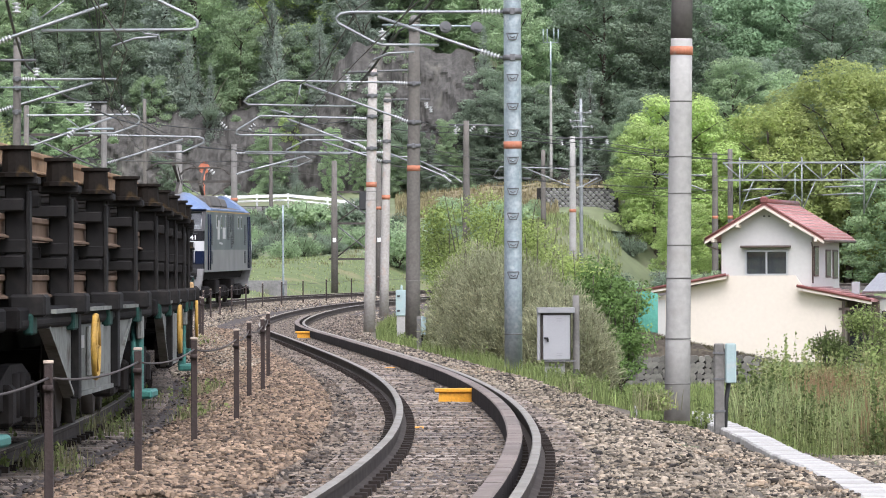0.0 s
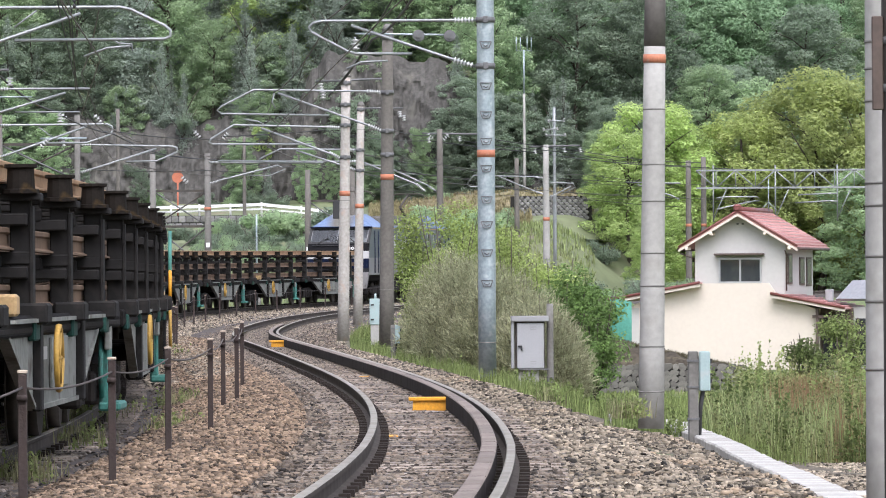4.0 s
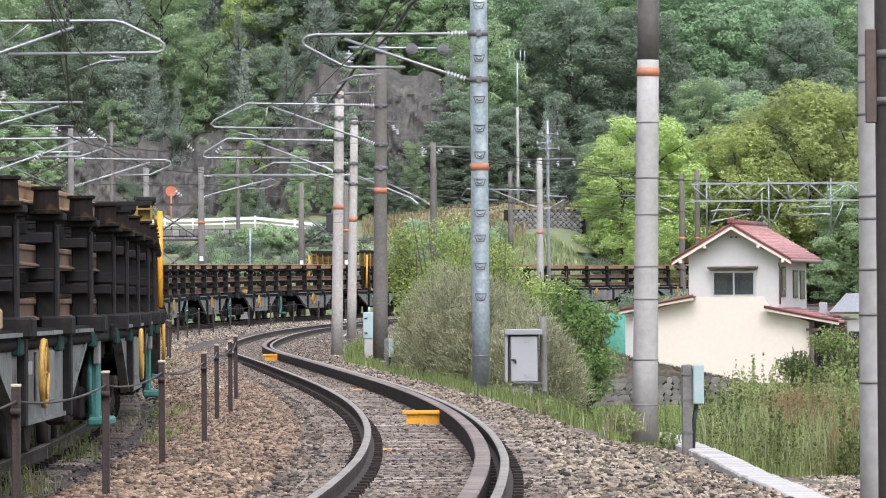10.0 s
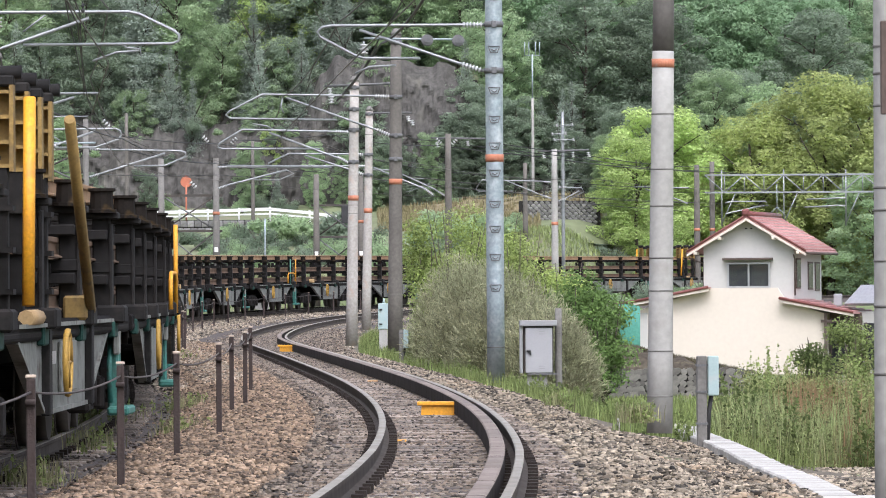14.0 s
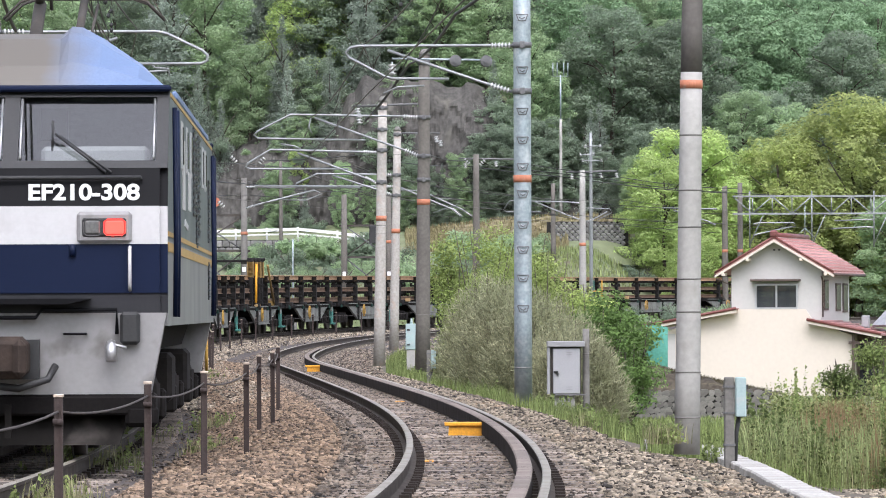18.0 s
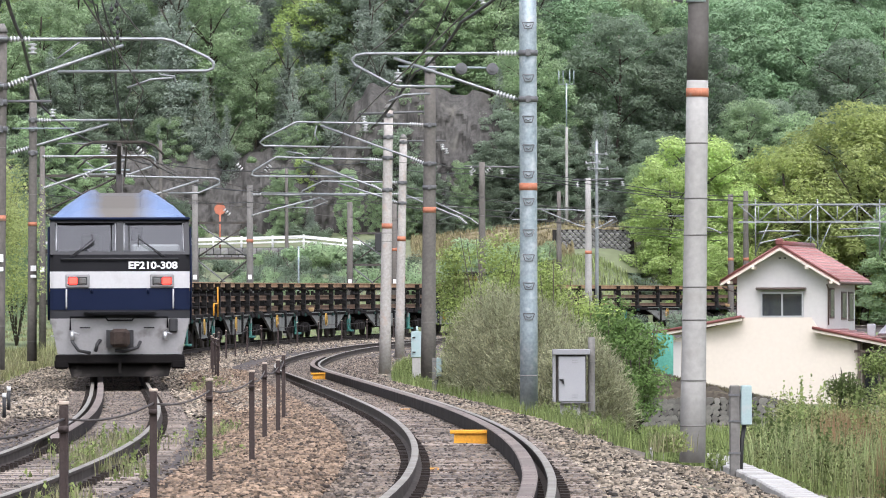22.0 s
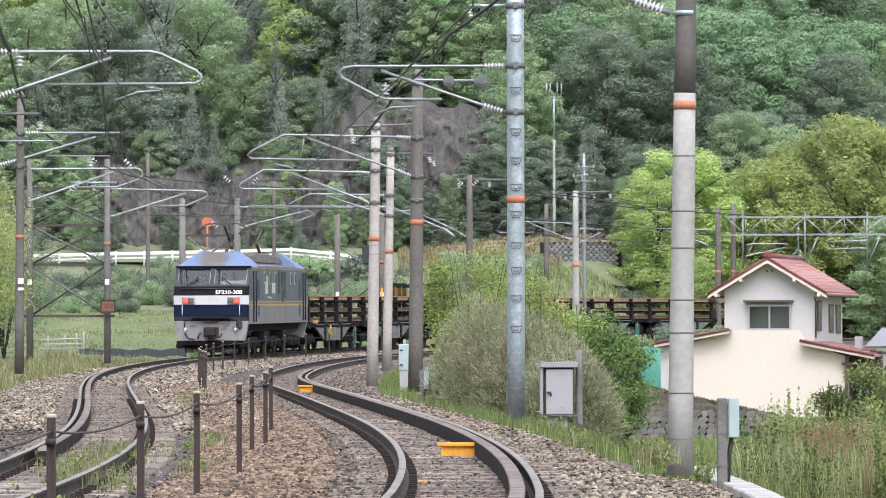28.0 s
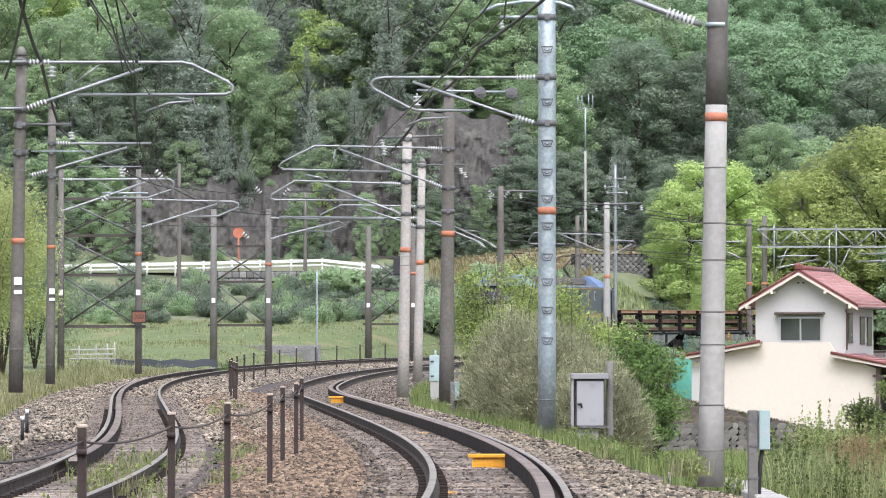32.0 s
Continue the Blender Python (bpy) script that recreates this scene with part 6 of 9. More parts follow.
# far poles
def far_pole(label, u, y, v0, v1, r, mat_, band=None):
    return pole(label, u, y, v0, v1, r, r * 0.75, mat_, [band] if band else [], 0.0, (), None, 10)


far_pole("thin grey pole on the meadow slope", -14.633, 282, 2.166, 11.409, 0.13, M["concrete_dark"])
far_pole("thin grey pole beside the road", -7.916, 292, 3.98, 10.145, 0.12, M["concrete_dark"])
far_pole("slim pale lamp post near the line", -5.501, 222, 0.629, 4.625, 0.05, M["galv"])
far_pole("grey concrete pole, pale below", 2.833, 250, 2.764, 9.153, 0.19, M["concrete_dark"])
far_pole("brownish concrete pole beside the retaining wall", 7.722, 292, 4.305, 8.782, 0.16, M["concrete_dark"])
far_pole("grey concrete pole with an orange band", 8.217, 255, 1.66, 8.5, 0.19, M["concrete"], (4.692, 4.862))
far_pole("slender steel pole with stacked crossarms", 8.709, 257, 1.663, 10.45, 0.1, M["tube"])
far_pole("dark concrete pole behind the house", 17.464, 290, 0.418, 8.538, 0.2, M["concrete_dark"], (4.768, 4.929))
far_pole("dark concrete pole behind the house", 18.461, 292, 0.412, 8.782, 0.19, M["concrete_dark"], (4.792, 4.954))
an = far_pole("pale steel mast carrying a rod aerial", 8.54, 305, 7.149, 12.978, 0.1, M["concrete"])
bm = bmesh.new()
tube(bm, [(0, 0, 12.978 - 7.149), (0, 0, 15.621 - 7.149)], 0.05, 6)
for u in (-0.45, -0.2, 0.2, 0.45):
    tube(bm, [(u, 0, 15.553 - 7.149), (u, 0, 16.367 - 7.149)], 0.032, 5)
tube(bm, [(-0.45, 0, 15.553 - 7.149), (0.45, 0, 15.553 - 7.149)], 0.02, 5)
part("aerial", bm, M["galv"], an)

# lattice gantry over the line
gan = thing("lattice_gantry", "white lattice steel gantry over the tracks", "gantry", Matrix.Translation((17.977, 291, 6.978)))
gl, gh = 13.58, 1.002
for z in (0, gh):
    bm = bmesh.new()
    box(bm, (gl / 2, 0, z), (gl, 0.1, 0.1))
    part("chord", bm, M["tube"], gan)
for i in range(12):
    a, b = gl * i / 12, gl * (i + 1) / 12
    bm = bmesh.new()
    tube(bm, [(a, 0, 0 if i % 2 else gh), (b, 0, gh if i % 2 else 0)], 0.04, 6)
    tube(bm, [(b, 0, 0), (b, 0, gh)], 0.03, 6)
    part("web_bar", bm, M["tube"], gan)
for u in (0.97, 4.527, 8.083):
    bm = bmesh.new()
    tube(bm, [(u, 0, -1.94), (u, 0, gh + 0.3)], 0.045, 6)
    tube(bm, [(u, 0, -1.778), (u + 0.8, 0, 0)], 0.035, 6)
    part("drop_arm", bm, M["tube"], gan)
bracket(BL, 289, [(19.01, 289, 6.361), (19.459, 289, 6.426), (21.322, 289, 6.426), (21.45, 289, 6.201), (20.583, 289, 6.105)], [(19.01, 289, 5.719), (19.395, 289, 5.816), (21.225, 289, 6.201)], None, [], 0.04)
bracket(BL, 289, [(25.882, 289, 6.586), (25.4, 289, 6.586), (23.634, 289, 6.522)], [(25.882, 289, 6.137), (25.4, 289, 6.169), (23.473, 289, 6.072)], None, [], 0.04)
bracket(BL, 288, [(16.896, 288, 7.208), (16.192, 288, 7.208), (13.792, 288, 7.272)], [(16.832, 288, 6.28), (16.384, 288, 6.504), (14.432, 288, 7.144)], None, [], 0.04)

# ---------------------------------------------------------------- house
HY = 219.0
hz = -2.281
house = thing("house", "two-storey white and cream house with red tiled roofs", "house", Matrix.Translation((13.456, HY, hz)) @ Matrix.Rotation(radians(-15), 4, "Z"))
K = 1 / math.cos(radians(15))


def hx(u):
    return (u - 13.456) * K


def hpart(name, mat_, label, build, parent=None):
    bm = bmesh.new()
    build(bm)
    return part(name, bm, mat_, parent or house, label)


g0, g1 = hx(13.456), hx(17.277)
gm = (g0 + g1) / 2
ez, rz = 3.267 - hz, 4.435 - hz
DEP = 6.6
up = hpart("upper_wall", M["wall_white"], "white rendered upper storey", lambda bm: prism(bm, [(g0, 0.4), (g1, 0.4), (g1, ez), (gm, rz), (g0, ez)], 0, DEP))
# roof: two slopes of tiles
oh, of = 0.62, 0.55
slope = (rz - ez) / (gm - g0)
for sgn, nm in ((-1, "roof_slope"), (1, "roof_slope")):
    xe = g0 - oh if sgn < 0 else g1 + oh
    zr, ze = rz + 0.12, ez - slope * oh + 0.12
    rs = hpart(nm, M["roof_red"], "red tiled roof slope", lambda bm: rings(bm, [[V((gm, y, zr)), V((xe, y, ze)), V((xe, y, ze - 0.1)), V((gm, y, zr - 0.1))] for y in ((-of, DEP + of) if sgn < 0 else (DEP + of, -of))]))
    # tile courses
    bm = bmesh.new()
    wv = (DEP + 2 * of) / 22
    for a in range(22):
        y0 = -of + a * wv
        f0, f1 = 0.02, 0.98
        pa, pb = V((gm + (xe - gm) * f0, y0 + wv / 2, zr + (ze - zr) * f0 + 0.02)), V((gm + (xe - gm) * f1, y0 + wv / 2, zr + (ze - zr) * f1 + 0.02))
        tube(bm, [pa, pb], 0.055, 5)
    tagged(part("tiling", bm, M["roof_red"], rs), kind="stuff")
    bm = bmesh.new()
    for c in range(11):
        f = (c + 0.5) / 11
        p = V((gm + (xe - gm) * f, DEP / 2, zr + (ze - zr) * f + 0.06))
        box(bm, p, (0.045, DEP + 2 * of - 0.1, 0.03))
    tagged(part("tile_edges", bm, M["tile_joint"], rs, "pale worn edges of the tile courses"), kind="stuff")
    # white barge boards and eave brackets
    hpart("barge_board", M["wall_cream"], "cream barge board", lambda bm: rings(bm, [[V((gm, y, zr - 0.1)), V((xe, y, ze - 0.1)), V((xe, y, ze - 0.2)), V((gm, y, zr - 0.21))] for y in ((-of - 0.02, -of + 0.05) if sgn < 0 else (-of + 0.05, -of - 0.02))]))
    hpart("verge_tiles", M["roof_trim"], "dark red verge tiles", lambda bm: tube(bm, [(gm, -of, zr + 0.03), (xe, -of, ze + 0.02)], 0.05, 6))
    for f in (0.45, 0.86):
        hpart("eave_bracket", M["wall_cream"], "", lambda bm: box(bm, (gm + (xe - gm) * f, -of / 2, zr + (ze - zr) * f - 0.27), (0.14, of + 0.1, 0.14), bevel=0.02))
    hpart("gutter", M["brown_trim"], "brown gutter", lambda bm: tube(bm, [(xe, -of, ze - 0.08), (xe, DEP + of, ze - 0.08)], 0.06, 6))
hpart("ridge_tiles", M["roof_trim"], "dark red ridge with an end ornament", lambda bm: (tube(bm, [(gm, -of - 0.05, rz + 0.2), (gm, DEP + of, rz + 0.2)], 0.13, 8), box(bm, (gm, -of - 0.02, rz + 0.26), (0.36, 0.16, 0.32), bevel=0.08)))
hpart("gable_vent", M["black"], "", lambda bm: (box(bm, (gm - 0.1, -0.005, rz - 0.42), (0.1, 0.02, 0.06)), box(bm, (gm + 0.12, -0.005, rz - 0.42), (0.1, 0.02, 0.06))))


def window(x0, x1, z0, z1, y, panes, mat_frame, label, face="front"):
    w = hpart("window", M["curtain"], label, lambda bm: box(bm, ((x0 + x1) / 2, y + 0.03, (z0 + z1) / 2), (x1 - x0, 0.04, z1 - z0)))
    bm = bmesh.new()
    box(bm, ((x0 + x1) / 2, y - 0.02, z0 - 0.03), (x1 - x0 + 0.14, 0.1, 0.07))
    box(bm, ((x0 + x1) / 2, y - 0.02, z1 + 0.03), (x1 - x0 + 0.14, 0.08, 0.07))
    for x in (x0 - 0.03, x1 + 0.03, *[x0 + (x1 - x0) * k / panes for k in range(1, panes)]):
        box(bm, (x, y - 0.02, (z0 + z1) / 2), (0.07, 0.08, z1 - z0))
    part("window_frame", bm, mat_frame, w)
    for k in range(panes):
        a, b = x0 + (x1 - x0) * k / panes + 0.04, x0 + (x1 - x0) * (k + 1) / panes - 0.04
        bm = bmesh.new()
        bm.faces.new([bm.verts.new(p) for p in ((a, y - 0.005, z0), (b, y - 0.005, z0), (b, y - 0.005, z1), (a, y - 0.005, z1))])
        pn = part("pane", bm, M["glass"], w)
        pn.visible_shadow = False
    return w


window(hx(14.527), hx(16.206), 1.539 - hz, 2.488 - hz, -0.02, 2, M["alu"], "wide two-pane window with dark curtains")
hpart("window_hood", M["brown_trim"], "brown window hood", lambda bm: (box(bm, (hx(15.354), -0.2, 2.707 - hz), (2.15, 0.42, 0.1), bevel=0.02),))
# windows on the side wall
for a, b, z0, z1 in ((0.5, 1.35, 1.466, 2.683), (3.3, 4.3, 1.417, 2.537), (5.0, 6.0, 1.369, 2.537)):
    bm = bmesh.new()
    box(bm, (g1 + 0.01, (a + b) / 2, (z0 + z1) / 2 - hz), (0.06, b - a + 0.16, z1 - z0 + 0.1))
    w = part("side_window", bm, M["brown_trim"], house, "narrow brown-framed side window")
    bm = bmesh.new()
    box(bm, (g1 + 0.035, (a + b) / 2, (z0 + z1) / 2 - hz), (0.03, b - a, z1 - z0 - 0.06))
    part("pane", bm, M["window_dark"], w)
hpart("drainpipe", M["brown_trim"], "brown drainpipe", lambda bm: tube(bm, [(g1 + 0.05, -0.4, ez - 0.4), (g1 + 0.05, -0.08, ez - 0.6), (g1 + 0.05, -0.08, 1.125 - hz)], 0.04, 6))
hpart("drainpipe", M["brown_trim"], "brown drainpipe", lambda bm: tube(bm, [(g0 - 0.55, -0.4, ez - 0.5), (g0 - 0.05, 0.3, ez - 0.75), (g0 - 0.05, 0.3, 1.466 - hz)], 0.04, 6))
# lower storey in front, cream
l0, l1 = hx(10.658), hx(18.542)
hpart("lower_wall", M["wall_cream"], "cream rendered lower storey", lambda bm: prism(bm, [(l0, -0.6), (l1, -0.6), (l1, 0.347 - hz), (hx(16.936), 0.931 - hz), (hx(16.595), 1.466 - hz), (hx(13.773), 1.466 - hz), (l0, 0.517 - hz)], -0.12, 4.6))
hpart("corner_wall", M["wall_white"], "white corner strip", lambda bm: box(bm, (l0 + 0.22, -0.14, (0.517 - hz) / 2 - 0.1), (0.45, 0.05, 0.517 - hz)))
for pts, lab in ((((9.879, 0.785), (13.773, 1.515)), "red lean-to roof over the lower storey"), (((16.741, 1.028), (19.856, 0.395)), "red lean-to roof over the porch")):
    (xa, za), (xb, zb) = pts
    xa, xb, za, zb = hx(xa), hx(xb), za - hz, zb - hz
    lr = hpart("lower_roof", M["roof_red"], lab, lambda bm: rings(bm, [[V((xa, y, za)), V((xb, y, zb)), V((xb, y, zb - 0.08)), V((xa, y, za - 0.08))] for y in (5.0, -0.65)]))
    hpart("roof_edge", M["roof_trim"], "dark red edge tiles", lambda bm: (tube(bm, [(xa, -0.65, za + 0.0), (xb, -0.65, zb + 0.0)], 0.06, 6)), lr)
    hpart("fascia", M["wall_cream"], "cream fascia", lambda bm: rings(bm, [[V((xa, y, za - 0.08)), V((xb, y, zb - 0.08)), V((xb, y, zb - 0.18)), V((xa, y, za - 0.18))] for y in (-0.56, -0.63)]), lr)
    bm = bmesh.new()
    for k in range(9):
        f = (k + 0.5) / 9
        tube(bm, [(xa + (xb - xa) * f, -0.6, za + (zb - za) * f + 0.02), (xa + (xb - xa) * f, 5.0, za + (zb - za) * f + 0.02)], 0.05, 5)
    tagged(part("tiling", bm, M["roof_red"], lr), kind="stuff")
hpart("porch", M["brown_trim"], "dark timber porch with a lattice door", lambda bm: (box(bm, (l1 + 0.75, 1.0, 1.3), (1.4, 0.1, 2.7)), box(bm, (l1 + 0.1, -0.3, 1.3), (0.12, 0.12, 2.7)), box(bm, (l1 + 1.0, -0.3, 1.3), (0.12, 0.12, 2.7)), box(bm, (l1 + 0.6, -0.3, 2.3), (1.4, 0.12, 0.12))))
hpart("porch_door", M["window_dark"], "dark glazed porch door", lambda bm: box(bm, (l1 + 0.55, 0.9, 1.3), (0.8, 0.06, 2.2)))
ac = hpart("air_conditioner", M["cabinet_grey"], "pale outdoor air-conditioning unit", lambda bm: box(bm, (hx(18.737), 2.2, 0.906 - hz), (0.34, 0.3, 0.55), bevel=0.03))
hpart("grille", M["cabinet_grey"], "", lambda bm: [box(bm, (hx(18.737), 2.04, 0.906 - hz), (0.26, 0.03, 0.4))], ac)
an_ = hpart("annex", M["wall_white"], "low annex beside the porch with dark glazed doors", lambda bm: box(bm, (l1 + 2.6, 3.0, 1.35), (3.4, 3.4, 2.7)))
hpart("annex_roof", M["annex_tile"], "grey tiled annex roof", lambda bm: prism(bm, [(1.0, 2.95), (5.2, 3.75), (5.2, 3.85), (0.9, 3.05)], l1 + 0.7, l1 + 4.6, "x"), an_)
hpart("annex_door", M["window_dark"], "dark glazed sliding door", lambda bm: box(bm, (l1 + 2.4, 1.27, 1.2), (1.8, 0.06, 2.0)), an_)
for k in range(3):
    hpart("door_bar", M["brown_trim"], "", lambda bm: box(bm, (l1 + 1.6 + k * 0.8, 1.22, 1.2), (0.07, 0.05, 2.05)), an_)
hpart("aerial", M["galv"], "thin television aerial", lambda bm: (tube(bm, [(gm + 0.2, DEP - 1, rz + 0.2), (gm + 0.2, DEP - 1, rz + 1.6)], 0.02, 5), tube(bm, [(gm - 0.2, DEP - 1, rz + 0.2), (gm + 0.2, DEP - 1, rz + 0.6)], 0.015, 5), tube(bm, [(gm + 0.6, DEP - 1, rz + 0.2), (gm + 0.2, DEP - 1, rz + 0.6)], 0.015, 5)))

# green netting beside the house
bm = bmesh.new()
rings(bm, [[V((9.693, 217 + 0.15 * math.sin(i), -1.091 + 1.9 * i / 6)) for i in range(7)], [V((10.151, 217 + 0.15 * math.cos(i), -1.139 + 1.95 * i / 6)) for i in range(7)], [V((10.609, 217.05, -1.188 + 1.9 * i / 6)) for i in range(7)]], False, 0, True, closed=False)
solid("garden_net", bm, M["net_green"], "green garden netting hung beside the house", "net")

# ---------------------------------------------------------------- stone terrace below the house
wall = thing("stone_wall", "low rough stone terrace wall below the house", "stone wall", Matrix.Translation((8.1, 150, -1.813)))
bm = bmesh.new()
wl, wh = 4.367, 0.767
prism(bm, [(0.06, -0.3), (0.5, -0.3), (0.5, wh - 0.03), (0.14, wh - 0.03)], -wl / 2, wl / 2, "x")
part("backing", bm, M["mortar"], wall, "dark joints of the wall")
rw = random.Random(5)
meshes = []
for k in range(6):
    bm = bmesh.new()
    n = 7
    a0 = [rw.uniform(0.8, 1.2) for _ in range(n)]
    f_ = [V((a0[i] * math.cos(2 * math.pi * i / n) * 0.5, -0.06, a0[i] * math.sin(2 * math.pi * i / n) * 0.5)) for i in range(n)]
    g_ = [V((p.x * 1.08, 0.12, p.z * 1.08)) for p in f_]
    rings(bm, [f_, g_])
    meshes.append(finish(bm, "stone", M["wall_stone"]))
row_h = wh / 4.5
for j in range(5):
    x = -wl / 2 + (0.15 if j % 2 else 0)
    while x < wl / 2:
        w_ = rw.uniform(0.13, 0.32)
        o = new("stone", rw.choice(meshes))
        o.parent = wall
        o.matrix_local = Matrix.LocRotScale((x + w_ / 2, 0.03 + 0.03 * j, j * row_h + row_h * rw.uniform(0.4, 0.55)), Euler((0, rw.uniform(-0.5, 0.5), 0)), (w_ * 1.08, 1, row_h * rw.uniform(1.05, 1.3)))
        x += w_ * 0.97
bm = bmesh.new()
loops = []
for i in range(28):
    f = i / 27
    x = 5.675 + (10.741 - 5.675) * f
    top = 0.16 + (-1.129 - 0.16) * f ** 0.85 + 0.06 * math.sin(i * 1.7)
    loops.append([V((x, 150.1, -1.097)), V((x, 150.5 + 0.1 * math.sin(i), (-1.097 + top) / 2 + 0.08)), V((x, 151.4, top)), V((x, 154, top - 0.1)), V((x, 160, -1.844))])
rings(bm, loops, False, 0, True, closed=False)
solid("earth_mound", bm, M["earth"], "dark earth bank with dry growth above the terrace wall", "earth bank", kind="structure")

# ---------------------------------------------------------------- lineside boxes and posts
cab = thing("lineside_cabinet", "grey steel equipment cabinet on a stand", "cabinet", Matrix.Translation((2.532, 88, -0.548)))
cz = lambda v: v - -0.548
cw = 0.626
bm = bmesh.new()
box(bm, (0.0, 0.08, cz(0.33)), (0.52, 0.28, 0.83), bevel=0.01)
part("body", bm, M["steel_dark"], cab, "dark shadowed back box")
bm = bmesh.new()
box(bm, (-0.298, -0.06, cz(0.37)), (0.055, 0.12, 0.88), bevel=0.006)
part("frame_post", bm, M["cabinet_frame"], cab, "grey steel frame post")
bm = bmesh.new()
box(bm, (0.06, -0.1, cz(-0.085)), (0.6, 0.03, 0.025))
part("cross_bar", bm, M["galv_dark"], cab)
bm = bmesh.new()
box(bm, (0.01, -0.1, cz(0.323)), (cw * 0.74, 0.05, 0.782), bevel=0.01)
dr = part("door", bm, M["cabinet_grey"], cab, "plain grey door")
bm = bmesh.new()
box(bm, (-0.17, -0.14, cz(0.313)), (0.08, 0.05, 0.03), bevel=0.01)
box(bm, (-0.14, -0.15, cz(0.274)), (0.03, 0.06, 0.06), bevel=0.01)
part("handle", bm, M["black"], dr, "black latch handle")
for v in (0.626, 0.029):
    for e in (-0.02, 0.02):
        bm = bmesh.new()
        box(bm, (0.06, -0.128, cz(v) + e), (0.1, 0.012, 0.012))
        part("vent_slot", bm, M["cabinet_frame"], dr)
bm = bmesh.new()
box(bm, (0.0, 0.0, cz(0.79)), (cw * 1.04, 0.34, 0.1), bevel=0.01)
part("rain_cover", bm, M["cabinet_frame"], cab, "grey metal channel over the door")
bm = bmesh.new()
box(bm, (-0.02, 0.1, cz(-0.323)), (0.352, 0.22, 0.469), bevel=0.01)
part("stand", bm, M["concrete"], cab, "concrete stand")
post = pole("short grey concrete post clamped to the cabinet", 2.891, 88.2, -0.571, 1.046, 0.064, 0.059, M["post_grey"], (), 0, [0.614, -0.228], None, 12, "post", "marker_post")


def box_post(label, u, y, v0, v1, w, bu, b0, b1, bw):
    """A short post carrying a teal junction box."""
    t = thing("junction_box_post", label, "junction box", Matrix.Translation((u, y, v0)))
    h = v1 - v0
    bm = bmesh.new()
    box(bm, (0, 0, h / 2), (w, w, h), bevel=0.012)
    part("post", bm, M["post_grey"], t, "stained square concrete post")
    for f in (0.28, 0.62, 0.9):
        bm = bmesh.new()
        box(bm, (0, 0, h * f), (w + 0.02, w + 0.02, 0.025))
        part("strap", bm, M["galv_dark"], t)
    bm = bmesh.new()
    box(bm, (bu - u, -0.02, (b0 + b1) / 2 - v0), (bw, bw * 1.3, b1 - b0), bevel=0.012)
    b = part("box", bm, M["teal_box"], t, "pale teal metal box")
    for f in (0.25, 0.75):
        bm = bmesh.new()
        box(bm, (bu - u + bw / 2 + 0.01, -0.02, b0 - v0 + (b1 - b0) * f), (0.03, 0.04, 0.05), bevel=0.006)
        part("hinge", bm, M["black"], b)
    bm = bmesh.new()
    tube(bm, [(bu - u - 0.02, 0, b0 - v0), (bu - u - 0.05, 0, b0 - v0 - 0.2), (bu - u - 0.07, 0, 0)], w * 0.22, 8)
    part("conduit", bm, M["black"], t, "black cable conduit")
    return t


box_post("teal junction box strapped to a concrete post", 3.653, 60, -0.547, 0.56, 0.12, 3.787, 0.093, 0.56, 0.127)
box_post("small teal junction box on a short post", 0.212, 112, -0.248, 0.524, 0.1, 0.311, 0.113, 0.524, 0.112)
tb = thing("teal_cabinet", "tall pale teal trackside cabinet", "cabinet", Matrix.Translation((-0.22, 132, -0.147)))
bm = bmesh.new()
box(bm, (0, 0, 0.88), (0.264, 0.25, 0.675), bevel=0.015)
part("body", bm, M["teal_box"], tb)
bm = bmesh.new()
box(bm, (0, 0, 0.264), (0.22, 0.2, 0.543), bevel=0.01)
part("stand", bm, M["concrete"], tb)
for z in (0.675, 1.056):
    bm = bmesh.new()
    box(bm, (-0.06, -0.14, z), (0.08, 0.03, 0.04))
    part("latch", bm, M["black"], tb)
bm = bmesh.new()
tube(bm, [(0.02, 0, 1.217), (0.02, 0, 1.349)], 0.04, 8, 0, 0.02)
part("cap", bm, M["teal_box"], tb)

# black signal box on the far support
bm = bmesh.new()
box(bm, (0, 0, 0), (0.3, 0.3, 0.711), bevel=0.02)
sb = solid("signal_box", bm, M["black"], "black signal housing on a far support", "signal", m=Matrix.Translation((-1.8, 200, 4.453)))

# rope fence between the tracks
def fence_post(y, x, h, thin=1.0):
    m = Matrix.Translation((x, y, bank_z(x, y) - 0.08))
    if not FENCE:
        t = thing("rope_fence_post", "rusty dark-brown steel post of the rope fence", "fence post", group="posts of the rope fence")
        bm = bmesh.new()
        box(bm, (0, 0, 0.47), (0.052, 0.05, 0.94), bevel=0.006)
        box(bm, (0.02, -0.028, 0.47), (0.012, 0.012, 0.92))
        part("upright", bm, M["post_brown"], t)
        bm = bmesh.new()
        box(bm, (0, 0, 0.952), (0.06, 0.055, 0.02), bevel=0.004)
        part("cap", bm, M["post_cap"], t, "pale worn cap")
        bm = bmesh.new()
        tube(bm, [(-0.03, -0.04, 0.8), (0.03, -0.04, 0.8)], 0.02, 6)
        part("eyelet", bm, M["post_brown"], t)
        t.matrix_world = m
        FENCE.append(t)
        return t
    t = copy_thing(FENCE[0], m)
    FENCE.append(t)
    return t


def bank_z(x, y):
    zt = (np.interp(y, LY[:640], LZ[:640]) + np.interp(y, RY[:640], RZ[:640])) / 2
    return float(zt + mound(x, y))


